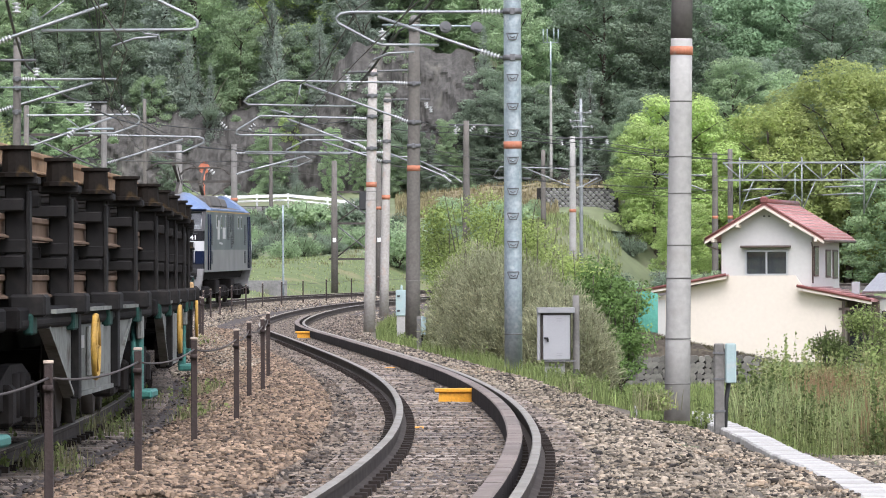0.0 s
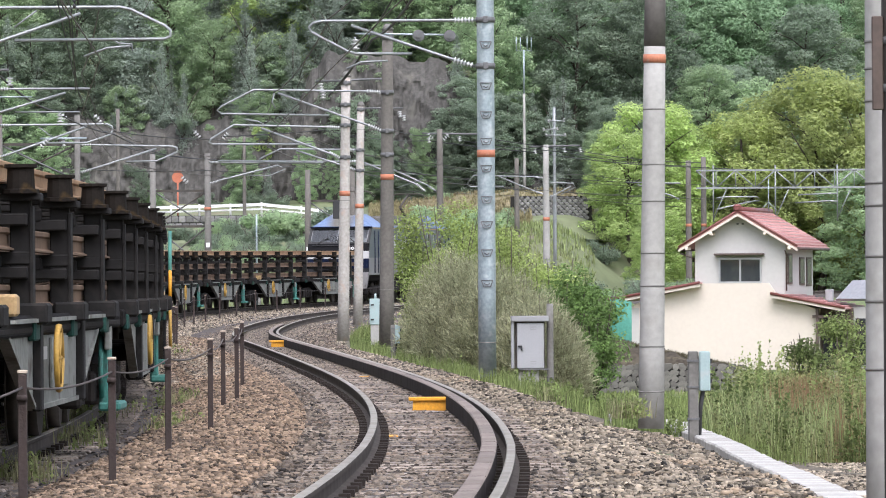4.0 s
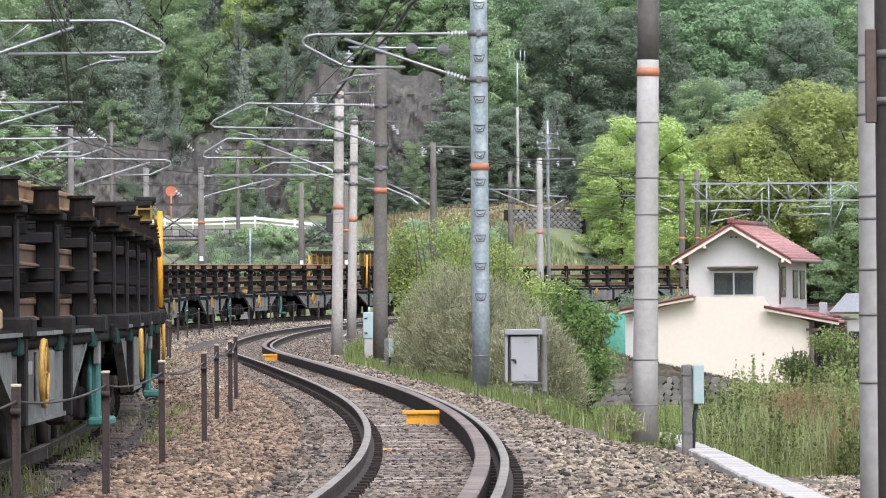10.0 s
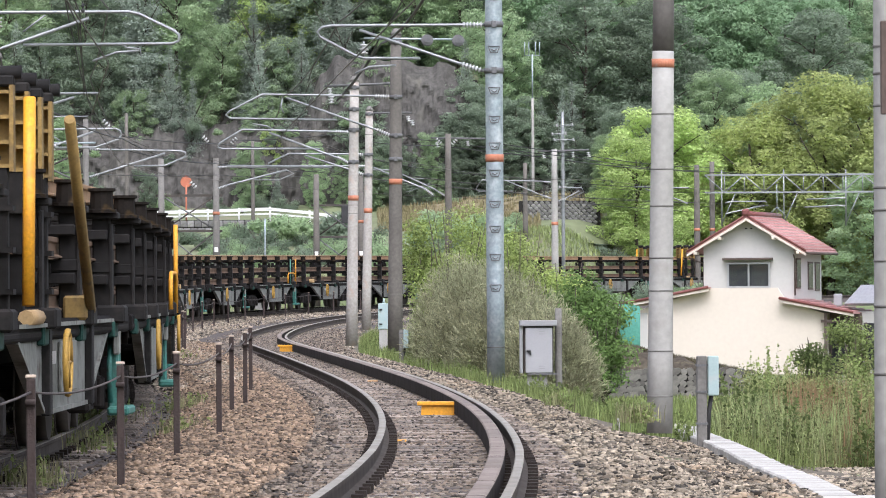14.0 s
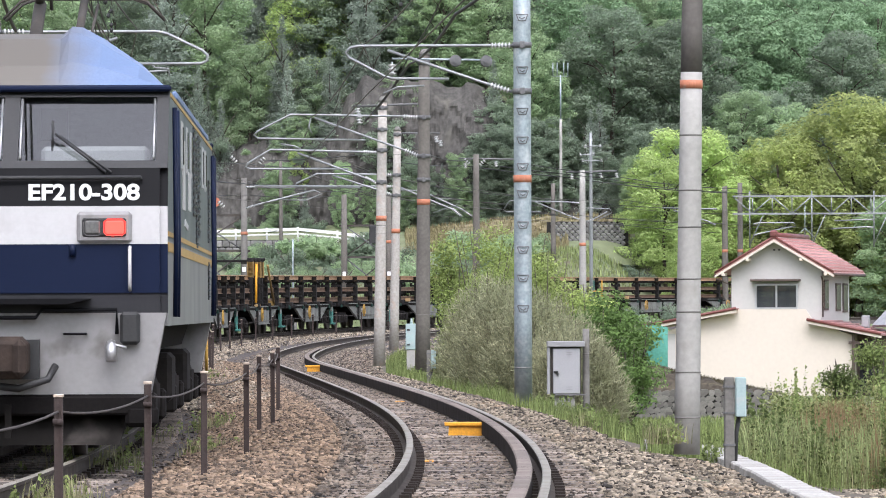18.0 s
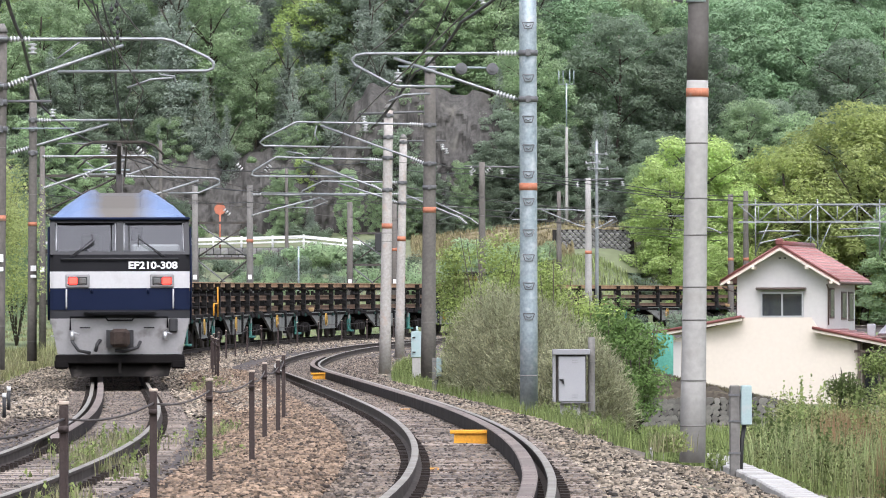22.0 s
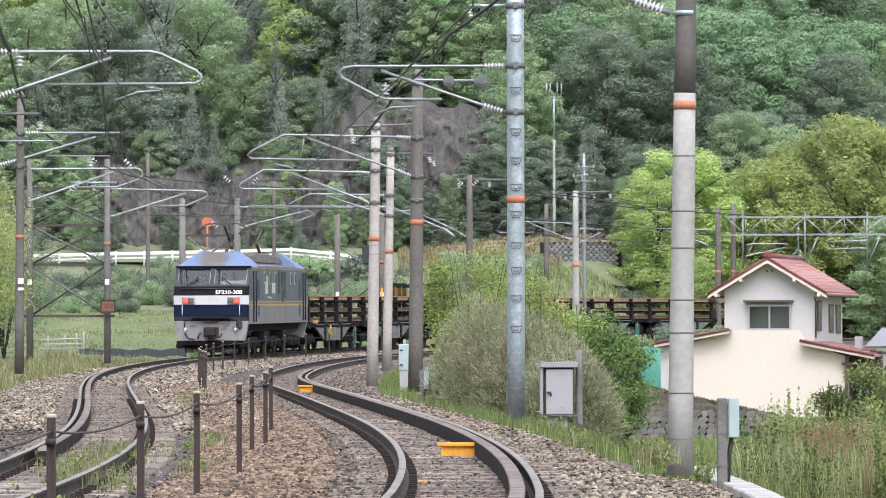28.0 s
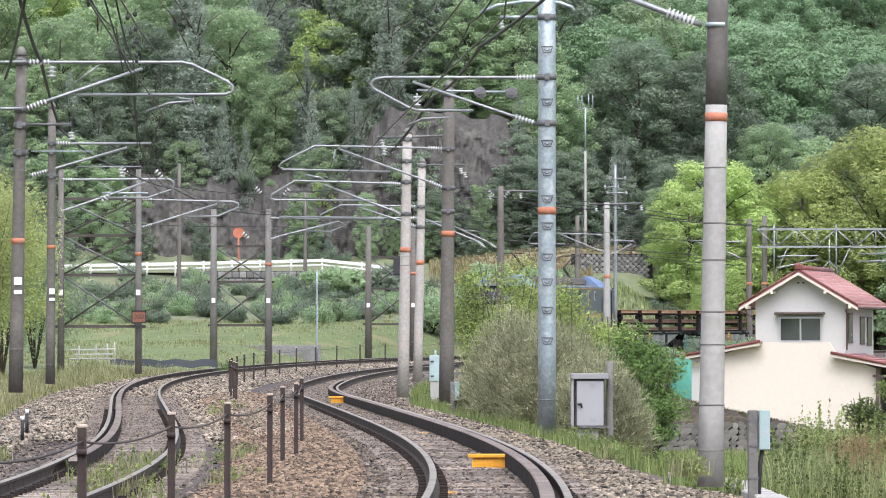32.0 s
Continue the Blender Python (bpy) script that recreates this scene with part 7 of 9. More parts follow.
FENCE = []
places = [(24.0, -2.3), (29.6, -2.1), (35.6, -1.9), (42.5, -1.8), (48.8, -1.66), (58.4, -1.84), (61.7, -1.78), (69.5, -1.93)]
for y in (116.0, 119.0, 124.0, 131.0, 138.0, 145.0, 152.0, 159.0, 166.0, 173.0, 180.0, 187.0, 194.0, 201.0, 208.0, 215.0, 222.0, 229.0):
    places.append((y, left_of(y) + 0.52 * (right_of(y) - left_of(y))))
for y, x in places:
    fence_post(y, x, 0.95)
for (ya, xa), (yb, xb) in zip(places, places[1:]):
    if yb - ya > 12:
        continue
    a, b = V((xa, ya, bank_z(xa, ya) + 0.78)), V((xb, yb, bank_z(xb, yb) + 0.78))
    bm = bmesh.new()
    tube(bm, [(b - a) * f - V((0, 0, 0.2 * f * (1 - f))) for f in np.linspace(0, 1, 9)], 0.0075, 6)
    solid("fence_rope", bm, M["rope"], "slack dark rope between fence posts", "rope", "ropes of the fence", m=Matrix.Translation(a))

# yellow equipment between the rails
for y, x, w in ((57.0, 0.56, 0.56), (116.0, -2.35, 0.5)):
    z = float(np.interp(y, RY[:640], RZ[:640]))
    t = thing("track_sensor", "yellow steel sensor box between the rails", "track equipment", Matrix.Translation((x, y, z - 0.2)), group="yellow boxes between the rails")
    bm = bmesh.new()
    prism(bm, [(-w / 2 + 0.04, 0), (w / 2 - 0.04, 0), (w / 2 - 0.05, 0.15), (-w / 2 + 0.05, 0.15)], -0.12, 0.12)
    part("base", bm, M["yellow"], t)
    bm = bmesh.new()
    box(bm, (0, 0, 0.165), (w, 0.3, 0.04), bevel=0.006)
    part("lid", bm, M["yellow"], t, "sloping yellow lid")
for y, x in ((79.0, -0.3), (47.0, 0.05)):
    bm = bmesh.new()
    box(bm, (0, 0, 0.02), (0.16, 0.3, 0.03), bevel=0.006)
    solid("sleeper_mark", bm, M["yellow"], "flat yellow marker plate on a sleeper", "marker", "markers between the rails", m=Matrix.Translation((x, y, float(np.interp(y, RY[:640], RZ[:640])) - 0.19)))

# concrete cable trough beside the inner track
tr = thing("cable_trough", "pale concrete cable trough with lids", "cable trough", kind="structure")
bm = bmesh.new()
box(bm, (0, 0, 0), (0.34, 0.49, 0.16), bevel=0.018)
lid = None
rc = random.Random(9)
for i in range(60):
    y = 70.5 - i * 0.505
    x = 3.83 + 0.02 * math.sin(i * 0.3) + (0.0 if y < 66 else (y - 66) * -0.12)
    m = Matrix.Translation((x, y, -0.515 + 0.0 + rc.uniform(-0.006, 0.006))) @ Matrix.Rotation(rc.uniform(-0.03, 0.03), 4, "Z")
    if lid is None:
        lid = part("lid", bm, M["trough"], tr)
        lid.matrix_local = m
    else:
        again(lid, m)
bm = bmesh.new()
box(bm, (0, 0, 0), (1.6, 0.45, 0.1), bevel=0.02)
solid("cross_slab", bm, M["trough"], "pale concrete slab lying across the path", "concrete slab", m=Matrix.Translation((4.75, 44.6, -0.515 - 0.02)))

# two small white-topped markers in the grass
for p in ((-4.96, 60, 0.3), (-5.152, 63, 0.34)):
    t = thing("marker_peg", "small dark peg with a white top", "marker", Matrix.Translation(p), group="pegs in the grass")
    bm = bmesh.new()
    tube(bm, [(0, 0, -0.1), (0, 0, 0.14)], 0.022, 8)
    part("stem", bm, M["black"], t)
    bm = bmesh.new()
    tube(bm, [(0, 0, 0.14), (0, 0, 0.19)], 0.025, 8)
    part("top", bm, M["white_paint"], t)

# ---------------------------------------------------------------- road, guard rail, walls
def road_z(x):
    return 5.787 + 0.0 * x


grl = thing("guard_rail", "white steel guard rail along the upper road", "guard rail")
gpts = [(-24.053, 299, 5.938), (-20.731, 299, 6.038), (-17.408, 299, 6.104), (-14.086, 299, 6.17), (-10.764, 299, 6.237), (-7.11, 299, 6.337), (-4.8, 300, 6.12), (-2.819, 302, 5.85), (-0.135, 304, 5.542), (1.904, 306, 5.332)]
for dz, th in ((0.0, 0.09), (-0.27, 0.05)):
    bm = bmesh.new()
    rings(bm, [[V(p) + V((0, dy, dz + z)) for dy, z in ((-0.03, -th), (0.0, -th * 0.4), (-0.05, 0), (0.0, th * 0.4), (-0.03, th), (0.05, th), (0.05, -th))] for p in gpts])
    part("beam", bm, M["white_paint"], grl, "white steel beam")
gcurve = [V(p) for p in gpts]
for a, b in zip(gcurve, gcurve[1:]):
    n = max(1, int((b - a).length / 1.35))
    for k in range(n):
        p = a + (b - a) * k / n
        bm = bmesh.new()
        tube(bm, [p + V((0, 0.08, -0.75)), p + V((0, 0.08, 0.14))], 0.06, 8)
        part("post", bm, M["white_paint"], grl)
bm = bmesh.new()
rings(bm, [[V((p[0], p[1] + dy, 5.62)) for dy in (0.1, 4.0)] for p in ((-30.083, 299.5, 21.686), (-24.093, 299.5, 21.686), (-16.106, 299.5, 21.686), (-7.121, 299.5, 21.686), (-2.805, 300.5, 21.754))], False, 0, False, closed=False)
solid("road", bm, M["asphalt"], "narrow asphalt road behind the guard rail", "road", kind="structure")


def block_wall(name, label, x0, x1, y0, z0, z1, back, cell, diamond, seed):
    """A leaning retaining wall of squared blocks, each its own piece."""
    t = thing(name, label, "retaining wall", Matrix.Translation((x0, y0, z0)), kind="structure")
    bm = bmesh.new()
    w, h = x1 - x0, z1 - z0
    prism(bm, [(0.08, -0.5), (1.0 + back, -0.5), (1.0 + back, h), (0.08 + back, h)], 0, w, "x")
    part("backing", bm, M["mortar"], t, "dark joints")
    bm = bmesh.new()
    box(bm, (0, 0, 0), (cell * 0.93, 0.16, cell * 0.93), bevel=0.03)
    me = finish(bm, "block", M["block_dark"])
    rb = random.Random(seed)
    step = cell * (1.414 if diamond else 1)
    nx, nz = int(w / step) + 1, int(h / (step / 2 if diamond else step)) + 1
    for j in range(nz):
        for i in range(nx):
            x = i * step + (step / 2 if j % 2 else 0)
            z = j * (step / 2 if diamond else step) + (0 if diamond else cell / 2)
            if x < 0.2 or x > w - 0.2 or z > h - 0.05:
                continue
            o = new("block", me)
            o.parent = t
            o.matrix_local = Matrix.Translation((x, 0.03 + back * z / h + rb.uniform(-0.02, 0.02), z)) @ Matrix.Rotation(-math.atan2(back, h), 4, "X") @ Matrix.Rotation(radians(45) if diamond else 0, 4, "Y")
    return t


block_wall("retaining_wall", "dark stone retaining wall under the road", -14.058, -7.162, 298.2, 4.834, 5.697, 0.25, 0.42, False, 4)
def dry_bank():
    nu, nw = 60, 12
    U, F = np.meshgrid(np.linspace(0, 1, nu), np.linspace(0, 1, nw))
    X = -0.5 + 13.0 * U
    top = np.interp(X, [-0.5, 1.5, 4.5, 8.0, 10.5, 12.5], [5.9, 6.5, 6.8, 7.15, 7.1, 6.7])
    Z = 4.6 + (top - 4.6) * F + 0.12 * value_noise(X * 1.3, F * 5, 21)
    Y = 301.2 + 3.8 * F + 0.2 * value_noise(X * 0.8, F * 3, 22)
    v = np.stack([X.ravel(), Y.ravel(), Z.ravel()], 1).tolist()
    f = [(j * nu + i, j * nu + i + 1, (j + 1) * nu + i + 1, (j + 1) * nu + i) for j in range(nw - 1) for i in range(nu - 1)]
    v += [(float(x), 309.0, float(t) - 0.2) for x, t in zip(X[-1], top[-1])]
    f += [((nw - 1) * nu + i, (nw - 1) * nu + i + 1, nw * nu + i + 1, nw * nu + i) for i in range(nu - 1)]
    tagged(new("dry_bank", mesh_from("dry_bank", v, f, [M["dry_soil"]])), "tan bank of dead grass beside the diamond-set wall", "bank", kind="structure")
    r = np.random.default_rng(91)
    k = r.integers(0, nu * nw, 9000)
    P = np.array(v)[k] + r.normal(0, 0.1, (9000, 3)) * np.array([1, 0.5, 0.3])
    blades("dead_grass", P, (0.1, 0.32), 0.025, M["dry_grass"], "dead tan grass on the bank", 92, 0.6)


dry_bank()
bm = bmesh.new()
rings(bm, [[V((x, y, z)) for y in (297.6, 299.3)] for x, z in ((5.5, 5.0), (7.5, 4.75), (9.5, 4.45), (11.5, 4.2), (13.5, 4.05))], False, 0, False, closed=False)
solid("pale_path", bm, M["trough"], "pale concrete path at the foot of the wall", "path", kind="structure")
block_wall("retaining_wall_right", "dark diamond-set stone retaining wall", 7.6, 12.4, 300, 3.95, 6.75, 1.0, 0.235, True, 6)

mir = thing("traffic_mirror", "orange-backed round traffic mirror on a post", "traffic mirror", Matrix.Translation((-12.034, 299.2, 5.908)))
bm = bmesh.new()
tube(bm, [(0, 0, -0.3), (0, 0, 1.86)], 0.05, 8)
part("post", bm, M["mirror_orange"], mir)
bm = bmesh.new()
tube(bm, [(0, -0.02, 2.06), (0, 0.08, 2.06), (0, 0.12, 2.06)], 0.332, 18, 0, 0.233)
part("dish", bm, M["mirror_orange"], mir, "orange back of the mirror")
bm = bmesh.new()
box(bm, (0, 0.05, 2.425), (0.5, 0.25, 0.05))
part("hood", bm, M["mirror_orange"], mir)

# low wall and sheeting on the meadow
bm = bmesh.new()
box(bm, (0, 0, 0.3), (4.72, 0.25, 0.75), bevel=0.02)
solid("low_wall", bm, M["block_dark"], "low dark concrete wall across the meadow", "wall", m=Matrix.Translation((-8.024, 236, 0.664)))
bm = bmesh.new()
rings(bm, [[V((-13.612 + f * 4.391, 208 + 0.2 * math.sin(f * 9), 0.442 + dz + 0.05 * math.sin(f * 23))) for f in np.linspace(0, 1, 14)] for dz in (0, 0.16, 0.3)], False, 0, True, closed=False)
solid("plastic_sheet", bm, M["tarp_blue"], "dark blue sheeting along the field edge", "sheeting")
pf = thing("pipe_frame", "pale pipe frame at the field edge", "frame")
for a, b in (((-14.644, 200, 1.142), (-12.867, 200, 1.187)), ((-14.533, 200, 0.964), (-12.978, 200, 0.987)), ((-14.711, 200, 0.787), (-12.867, 200, 0.809)), ((-14.311, 200, 1.32), (-14.311, 200, 0.587)), ((-13.644, 200, 1.364), (-13.644, 200, 0.587)), ((-13.2, 200, 1.409), (-13.2, 200, 0.587)), ((-12.911, 200, 1.476), (-12.911, 200, 0.587))):
    bm = bmesh.new()
    tube(bm, [a, b], 0.03, 6)
    part("pipe", bm, M["trough"], pf)

# concrete pole and steel pipe close by on the other side
npole = pole("near grey concrete pole with wire bands", 3.285, 33, -0.7, 5.2, 0.158, 0.136, M["concrete"], (), 0.0, [2.519, 2.728, 2.904, 1.841, 1.987, 1.511, 1.217, 0.777])
npipe = pole("dark brown steel pipe beside the near pole", 2.036, 20, -0.8, 4.2, 0.067, 0.067, M["pipe_brown"], (), 0.0, (), None, 16, "pipe", "steel_pipe")
bm = bmesh.new()
box(bm, (1.951 - 2.036, -0.02, 2.196 + 0.8), (0.044, 0.03, 0.369), bevel=0.004)
part("board", bm, M["brown_trim"], npipe, "dark brown board clamped to the pipe")
for v in (2.284, 2.098):
    bm = bmesh.new()
    tube(bm, [(0, 0, v + 0.8 - 0.015), (0, 0, v + 0.8 + 0.015)], 0.073, 16)
    part("clamp", bm, M["galv_dark"], npipe)

# ---------------------------------------------------------------- the train
def tail_at(t):
    """Arc position of the rear buffer face at t seconds."""
    tt = np.linspace(0, 32, 321)
    v = np.interp(tt, [0, 9, 17, 32], [13.85, 13.85, 14.7, 14.76])
    s = np.concatenate([[0], np.cumsum((v[1:] + v[:-1]) / 2 * 0.1)])
    s = s - np.interp(24.0, tt, s) + 95.37
    return float(np.interp(t, tt, s))


CONSIST = []
HALF = 1.44


def text_part(name, body, size, m, material, parent, label=""):
    cu = bpy.data.curves.new(name, "FONT")
    cu.body, cu.size, cu.align_x, cu.align_y, cu.extrude, cu.offset = body, size, "CENTER", "CENTER", 0.003, 0.006
    ob = new(name, cu)
    dg = bpy.context.evaluated_depsgraph_get()
    me = bpy.data.meshes.new_from_object(ob.evaluated_get(dg))
    bpy.data.objects.remove(ob)
    me.materials.clear()
    me.materials.append(material)
    o = new(name, me)
    o.parent = parent
    o.matrix_local = m
    return tagged(o, label)


def wheelset_mesh():
    bm = bmesh.new()
    for sx in (-0.56, 0.56):
        o = math.copysign(0.065, sx)
        tube(bm, [(sx - o, 0, 0), (sx - o * 0.8, 0, 0)], 0.46, 20)
        tube(bm, [(sx - o * 0.8, 0, 0), (sx + o, 0, 0)], 0.43, 20, 0, 0.425)
    tube(bm, [(-0.6, 0, 0), (0.6, 0, 0)], 0.08, 10)
    return finish(bm, "wheelset", M["under_dusty"])


WHEELSET = wheelset_mesh()


def bogie(parent, y, wheelbase, frame_mat, width=2.1):
    bm = bmesh.new()
    for sx in (-width / 2, width / 2):
        prism(bm, [(y - wheelbase / 2 - 0.35, 0.42), (y - wheelbase / 2 + 0.3, 0.36), (y - 0.45, 0.3), (y + 0.45, 0.3), (y + wheelbase / 2 - 0.3, 0.36), (y + wheelbase / 2 + 0.35, 0.42), (y + wheelbase / 2 + 0.35, 0.62), (y + 0.5, 0.72), (y - 0.5, 0.72), (y - wheelbase / 2 - 0.35, 0.62)], sx - 0.06, sx + 0.06, "x")
        for e in (-1, 1):
            box(bm, (sx * 1.03, y + e * wheelbase / 2, 0.44), (0.2, 0.3, 0.3), bevel=0.03)
        for e in (-0.22, 0.22):
            tube(bm, [(sx * 1.02, y + e, 0.34), (sx * 1.02, y + e, 0.66)], 0.09, 8)
    box(bm, (0, y, 0.6), (width, 0.5, 0.2), bevel=0.03)
    bg = part("bogie", bm, frame_mat, parent)
    for e in (-1, 1):
        o = new("wheelset", WHEELSET)
        o.parent = bg
        o.location = (0, y + e * wheelbase / 2, 0.43)
    return bg


def locomotive(label, lit, number):
    lo = thing("electric_locomotive", label, "locomotive", group="engines of the train")
    L_ = 17.6
    box_side = [(1.22, 1.32), (1.32, 2.0), (2.0, 3.40)]
    # long sides as three horizontal strips
    for sx in (-1, 1):
        for k, (z0, z1) in enumerate(box_side):
            bm = bmesh.new()
            y0b, y0t = 0.12, 0.12
            q = [V((sx * HALF, y0b, z0)), V((sx * HALF, L_ - y0b, z0)), V((sx * HALF, L_ - y0t, z1)), V((sx * HALF, y0t, z1))]
            if k == 2:
                q = [V((sx * HALF, 0.12, 2.0)), V((sx * HALF, L_ - 0.12, 2.0)), V((sx * HALF, L_ - 0.12, 2.36)), V((sx * HALF, L_ - 0.22, 2.62)), V((sx * HALF, L_ - 0.8, 3.40)), V((sx * HALF, 0.8, 3.40)), V((sx * HALF, 0.22, 2.62)), V((sx * HALF, 0.12, 2.36))]
            inner = [V((p.x - sx * 0.05, p.y, p.z)) for p in q]
            rings(bm, [q, inner] if sx > 0 else [inner, q], True)
            part("upper_side" if k == 2 else "lower_side", bm, M["loco_side"] if k == 2 else M["loco_side_low"], lo, "slate upper body side" if k == 2 else "lighter grey lower body side")
    for sx in (-1, 1):
        if lit:
            bm = bmesh.new()
            for z, h_ in ((1.94, 0.085), (2.06, 0.045)):
                box(bm, (sx * (HALF + 0.004), L_ / 2, z), (0.008, L_ - 0.3, h_))
            part("waist_stripe", bm, M["stripe"], lo, "double ochre waist stripe")
        bm = bmesh.new()
        box(bm, (sx * (HALF + 0.004), L_ / 2, 3.36), (0.008, L_ - 1.8, 0.035))
        part("eave_stripe", bm, M["stripe"], lo, "thin ochre line below the roof")
        # louvres, windows, rails, panels
        for (y, z, w, h, n) in ((2.7, 2.55, 0.5, 0.75, 9), (2.75, 1.72, 0.42, 0.45, 6), (8.6, 2.85, 0.6, 0.95, 12), (9.6, 2.95, 0.5, 0.6, 8), (10.4, 2.75, 0.5, 1.1, 13), (9.7, 2.3, 0.5, 0.5, 6), (14.9, 2.55, 0.5, 0.75, 9), (14.85, 1.72, 0.42, 0.45, 6)):
            bm = bmesh.new()
            box(bm, (sx * (HALF - 0.01), y, z), (0.05, w, h), mi=0)
            for i in range(n):
                zz = z - h / 2 + h * (i + 0.5) / n
                box(bm, (sx * (HALF + 0.012), y, zz), (0.03, w, h / n * 0.35), Matrix.Rotation(sx * 0.6, 3, "Y"), mi=1)
            part("louvre", bm, [M["black"], M["loco_side"]], lo, "black ventilation louvre")
        for y in (4.4, 6.0, 7.5, 12.2, 13.4):
            bm = bmesh.new()
            box(bm, (sx * (HALF - 0.005), y, 3.0), (0.04, 0.3, 0.5), bevel=0.02, mi=0)
            box(bm, (sx * (HALF + 0.004), y, 3.0), (0.04, 0.2, 0.4), bevel=0.02, mi=1)
            part("side_window", bm, [M["alu"], M["window_dark"]], lo, "narrow rounded side window")
        for y in (1.15, 1.85, L_ - 1.85, L_ - 1.15):
            bm = bmesh.new()
            tube(bm, [(sx * (HALF + 0.035), y, 1.3), (sx * (HALF + 0.045), y, 2.0), (sx * (HALF + 0.035), y, 3.25)], 0.024, 8)
            part("grab_rail", bm, M["navy"], lo, "long blue grab rail beside the cab door")
        bm = bmesh.new()
        box(bm, (sx * (HALF + 0.004), 5.0, 2.62), (0.01, 0.75, 0.5))
        box(bm, (sx * (HALF + 0.004), 5.15, 2.95), (0.01, 0.5, 0.24))
        box(bm, (sx * (HALF + 0.004), 7.0, 2.6), (0.01, 0.9, 0.4))
        prism(bm, [(5.2, 2.22), (6.3, 2.18), (6.5, 2.24), (5.4, 2.29)], sx * (HALF + 0.001), sx * (HALF + 0.007), "x")
        part("side_lettering", bm, M["loco_white"], lo, "worn white lettering bars on the side")
    # faces of both cabs
    for end in (0, 1):
        f = (lambda y: y) if end == 0 else (lambda y: L_ - y)
        sg = 1 if end == 0 else -1

        def slab(name, z0, z1, y0, y1, mat_, label, x0=HALF, x1=HALF, proud=0.0):
            bm = bmesh.new()
            a = [V((-x0, f(y0 - proud), z0)), V((x0, f(y0 - proud), z0)), V((x1, f(y1 - proud), z1)), V((-x1, f(y1 - proud), z1))]
            b = [V((p.x, f((y0 if i < 2 else y1) + 0.3), p.z)) for i, p in enumerate(a)]
            rings(bm, [a, b] if end == 0 else [b, a], True)
            bmesh.ops.bevel(bm, geom=[e for e in bm.edges if abs(e.verts[0].co.x - e.verts[1].co.x) < 0.001 and abs(e.verts[0].co.z - e.verts[1].co.z) > 0.1], offset=0.07, segments=2, affect="EDGES")
            return part(name, bm, mat_, lo, label)
        slab("skirt", 0.60, 1.34, 0.06, 0.0, M["loco_skirt"], "dusty light-grey front skirt", 1.28, 1.43)
        slab("lower_front", 1.34, 1.52, 0.0, 0.0, M["loco_grey"], "charcoal front band")
        slab("blue_band", 1.52, 1.965, -0.015, -0.015, M["navy"], "glossy navy front band")
        slab("white_band", 1.965, 2.31, -0.02, -0.02, M["loco_white"], "white band across the front")
        slab("upper_front", 2.31, 2.66, 0.0, 0.12, M["loco_charcoal"], "charcoal panel under the windscreen")
        # windscreen frame: pillars, header, sill
        lean = lambda z: 0.12 + (z - 2.66) / (3.40 - 2.66) * 0.62
        bm = bmesh.new()
        zs, zh = 2.66, 3.40
        for x0, x1 in ((-1.44, -1.33), (-0.07, 0.07), (1.33, 1.44)):
            a = [V((x0, f(lean(zs)), zs)), V((x1, f(lean(zs)), zs)), V((x1, f(lean(zh)), zh)), V((x0, f(lean(zh)), zh))]
            rings(bm, [a, [p + V((0, sg * 0.1, 0)) for p in a]] if end == 0 else [[p + V((0, sg * 0.1, 0)) for p in a], a])
        for z0, z1 in ((2.66, 2.73), (3.33, 3.42)):
            a = [V((-1.44, f(lean(z0) - 0.004), z0)), V((1.44, f(lean(z0) - 0.004), z0)), V((1.44, f(lean(z1) - 0.004), z1)), V((-1.44, f(lean(z1) - 0.004), z1))]
            rings(bm, [a, [p + V((0, sg * 0.1, 0)) for p in a]] if end == 0 else [[p + V((0, sg * 0.1, 0)) for p in a], a])
        ws = part("windscreen_frame", bm, M["black"], lo, "black windscreen surround")
        for x0, x1 in ((-1.33, -0.07), (0.07, 1.33)):
            bm = bmesh.new()
            a = [V((x0, f(lean(2.73) + 0.03), 2.73)), V((x1, f(lean(2.73) + 0.03), 2.73)), V((x1, f(lean(3.33) + 0.03), 3.33)), V((x0, f(lean(3.33) + 0.03), 3.33))]
            bm.faces.new([bm.verts.new(p) for p in a])
            pn = part("windscreen_pane", bm, M["glass"], ws, "large pale windscreen pane")
            pn.visible_shadow = False
            bm = bmesh.new()
            for e in (x0 + 0.02, x1 - 0.02):
                tube(bm, [(e, f(lean(2.75) + 0.01), 2.75), (e, f(lean(3.31) + 0.01), 3.31)], 0.012, 6)
            part("pane_trim", bm, M["alu"], ws, "bright trim beside the pane")
        # cab interior
        bm = bmesh.new()
        # left back wall of the lit engine coloured dark in place of a dark reflection
        box(bm, (-0.72, f(2.1), 2.75), (1.3, 0.08, 1.3), mi=1 if lit else 0)
        box(bm, (0.68, f(2.3), 2.75), (1.4, 0.08, 1.3), mi=0)
        box(bm, (0, f(1.9), 2.75), (0.06, 0.8, 1.3), mi=1)
        box(bm, (0, f(1.0), 2.5), (2.7, 0.7, 0.35), bevel=0.05, mi=1)
        box(bm, (0.75, f(1.0), 2.78), (1.0, 0.4, 0.2), bevel=0.04, mi=0)
        box(bm, (0.35, f(1.3), 3.1), (0.25, 0.04, 0.3), mi=1)
        box(bm, (-0.6, f(1.9), 2.85), (0.45, 0.15, 0.5), bevel=0.06, mi=1)
        part("cab_interior", bm, [M["cab_pale"], M["cab_dark"]], lo, "driver's desk and back wall behind glass")
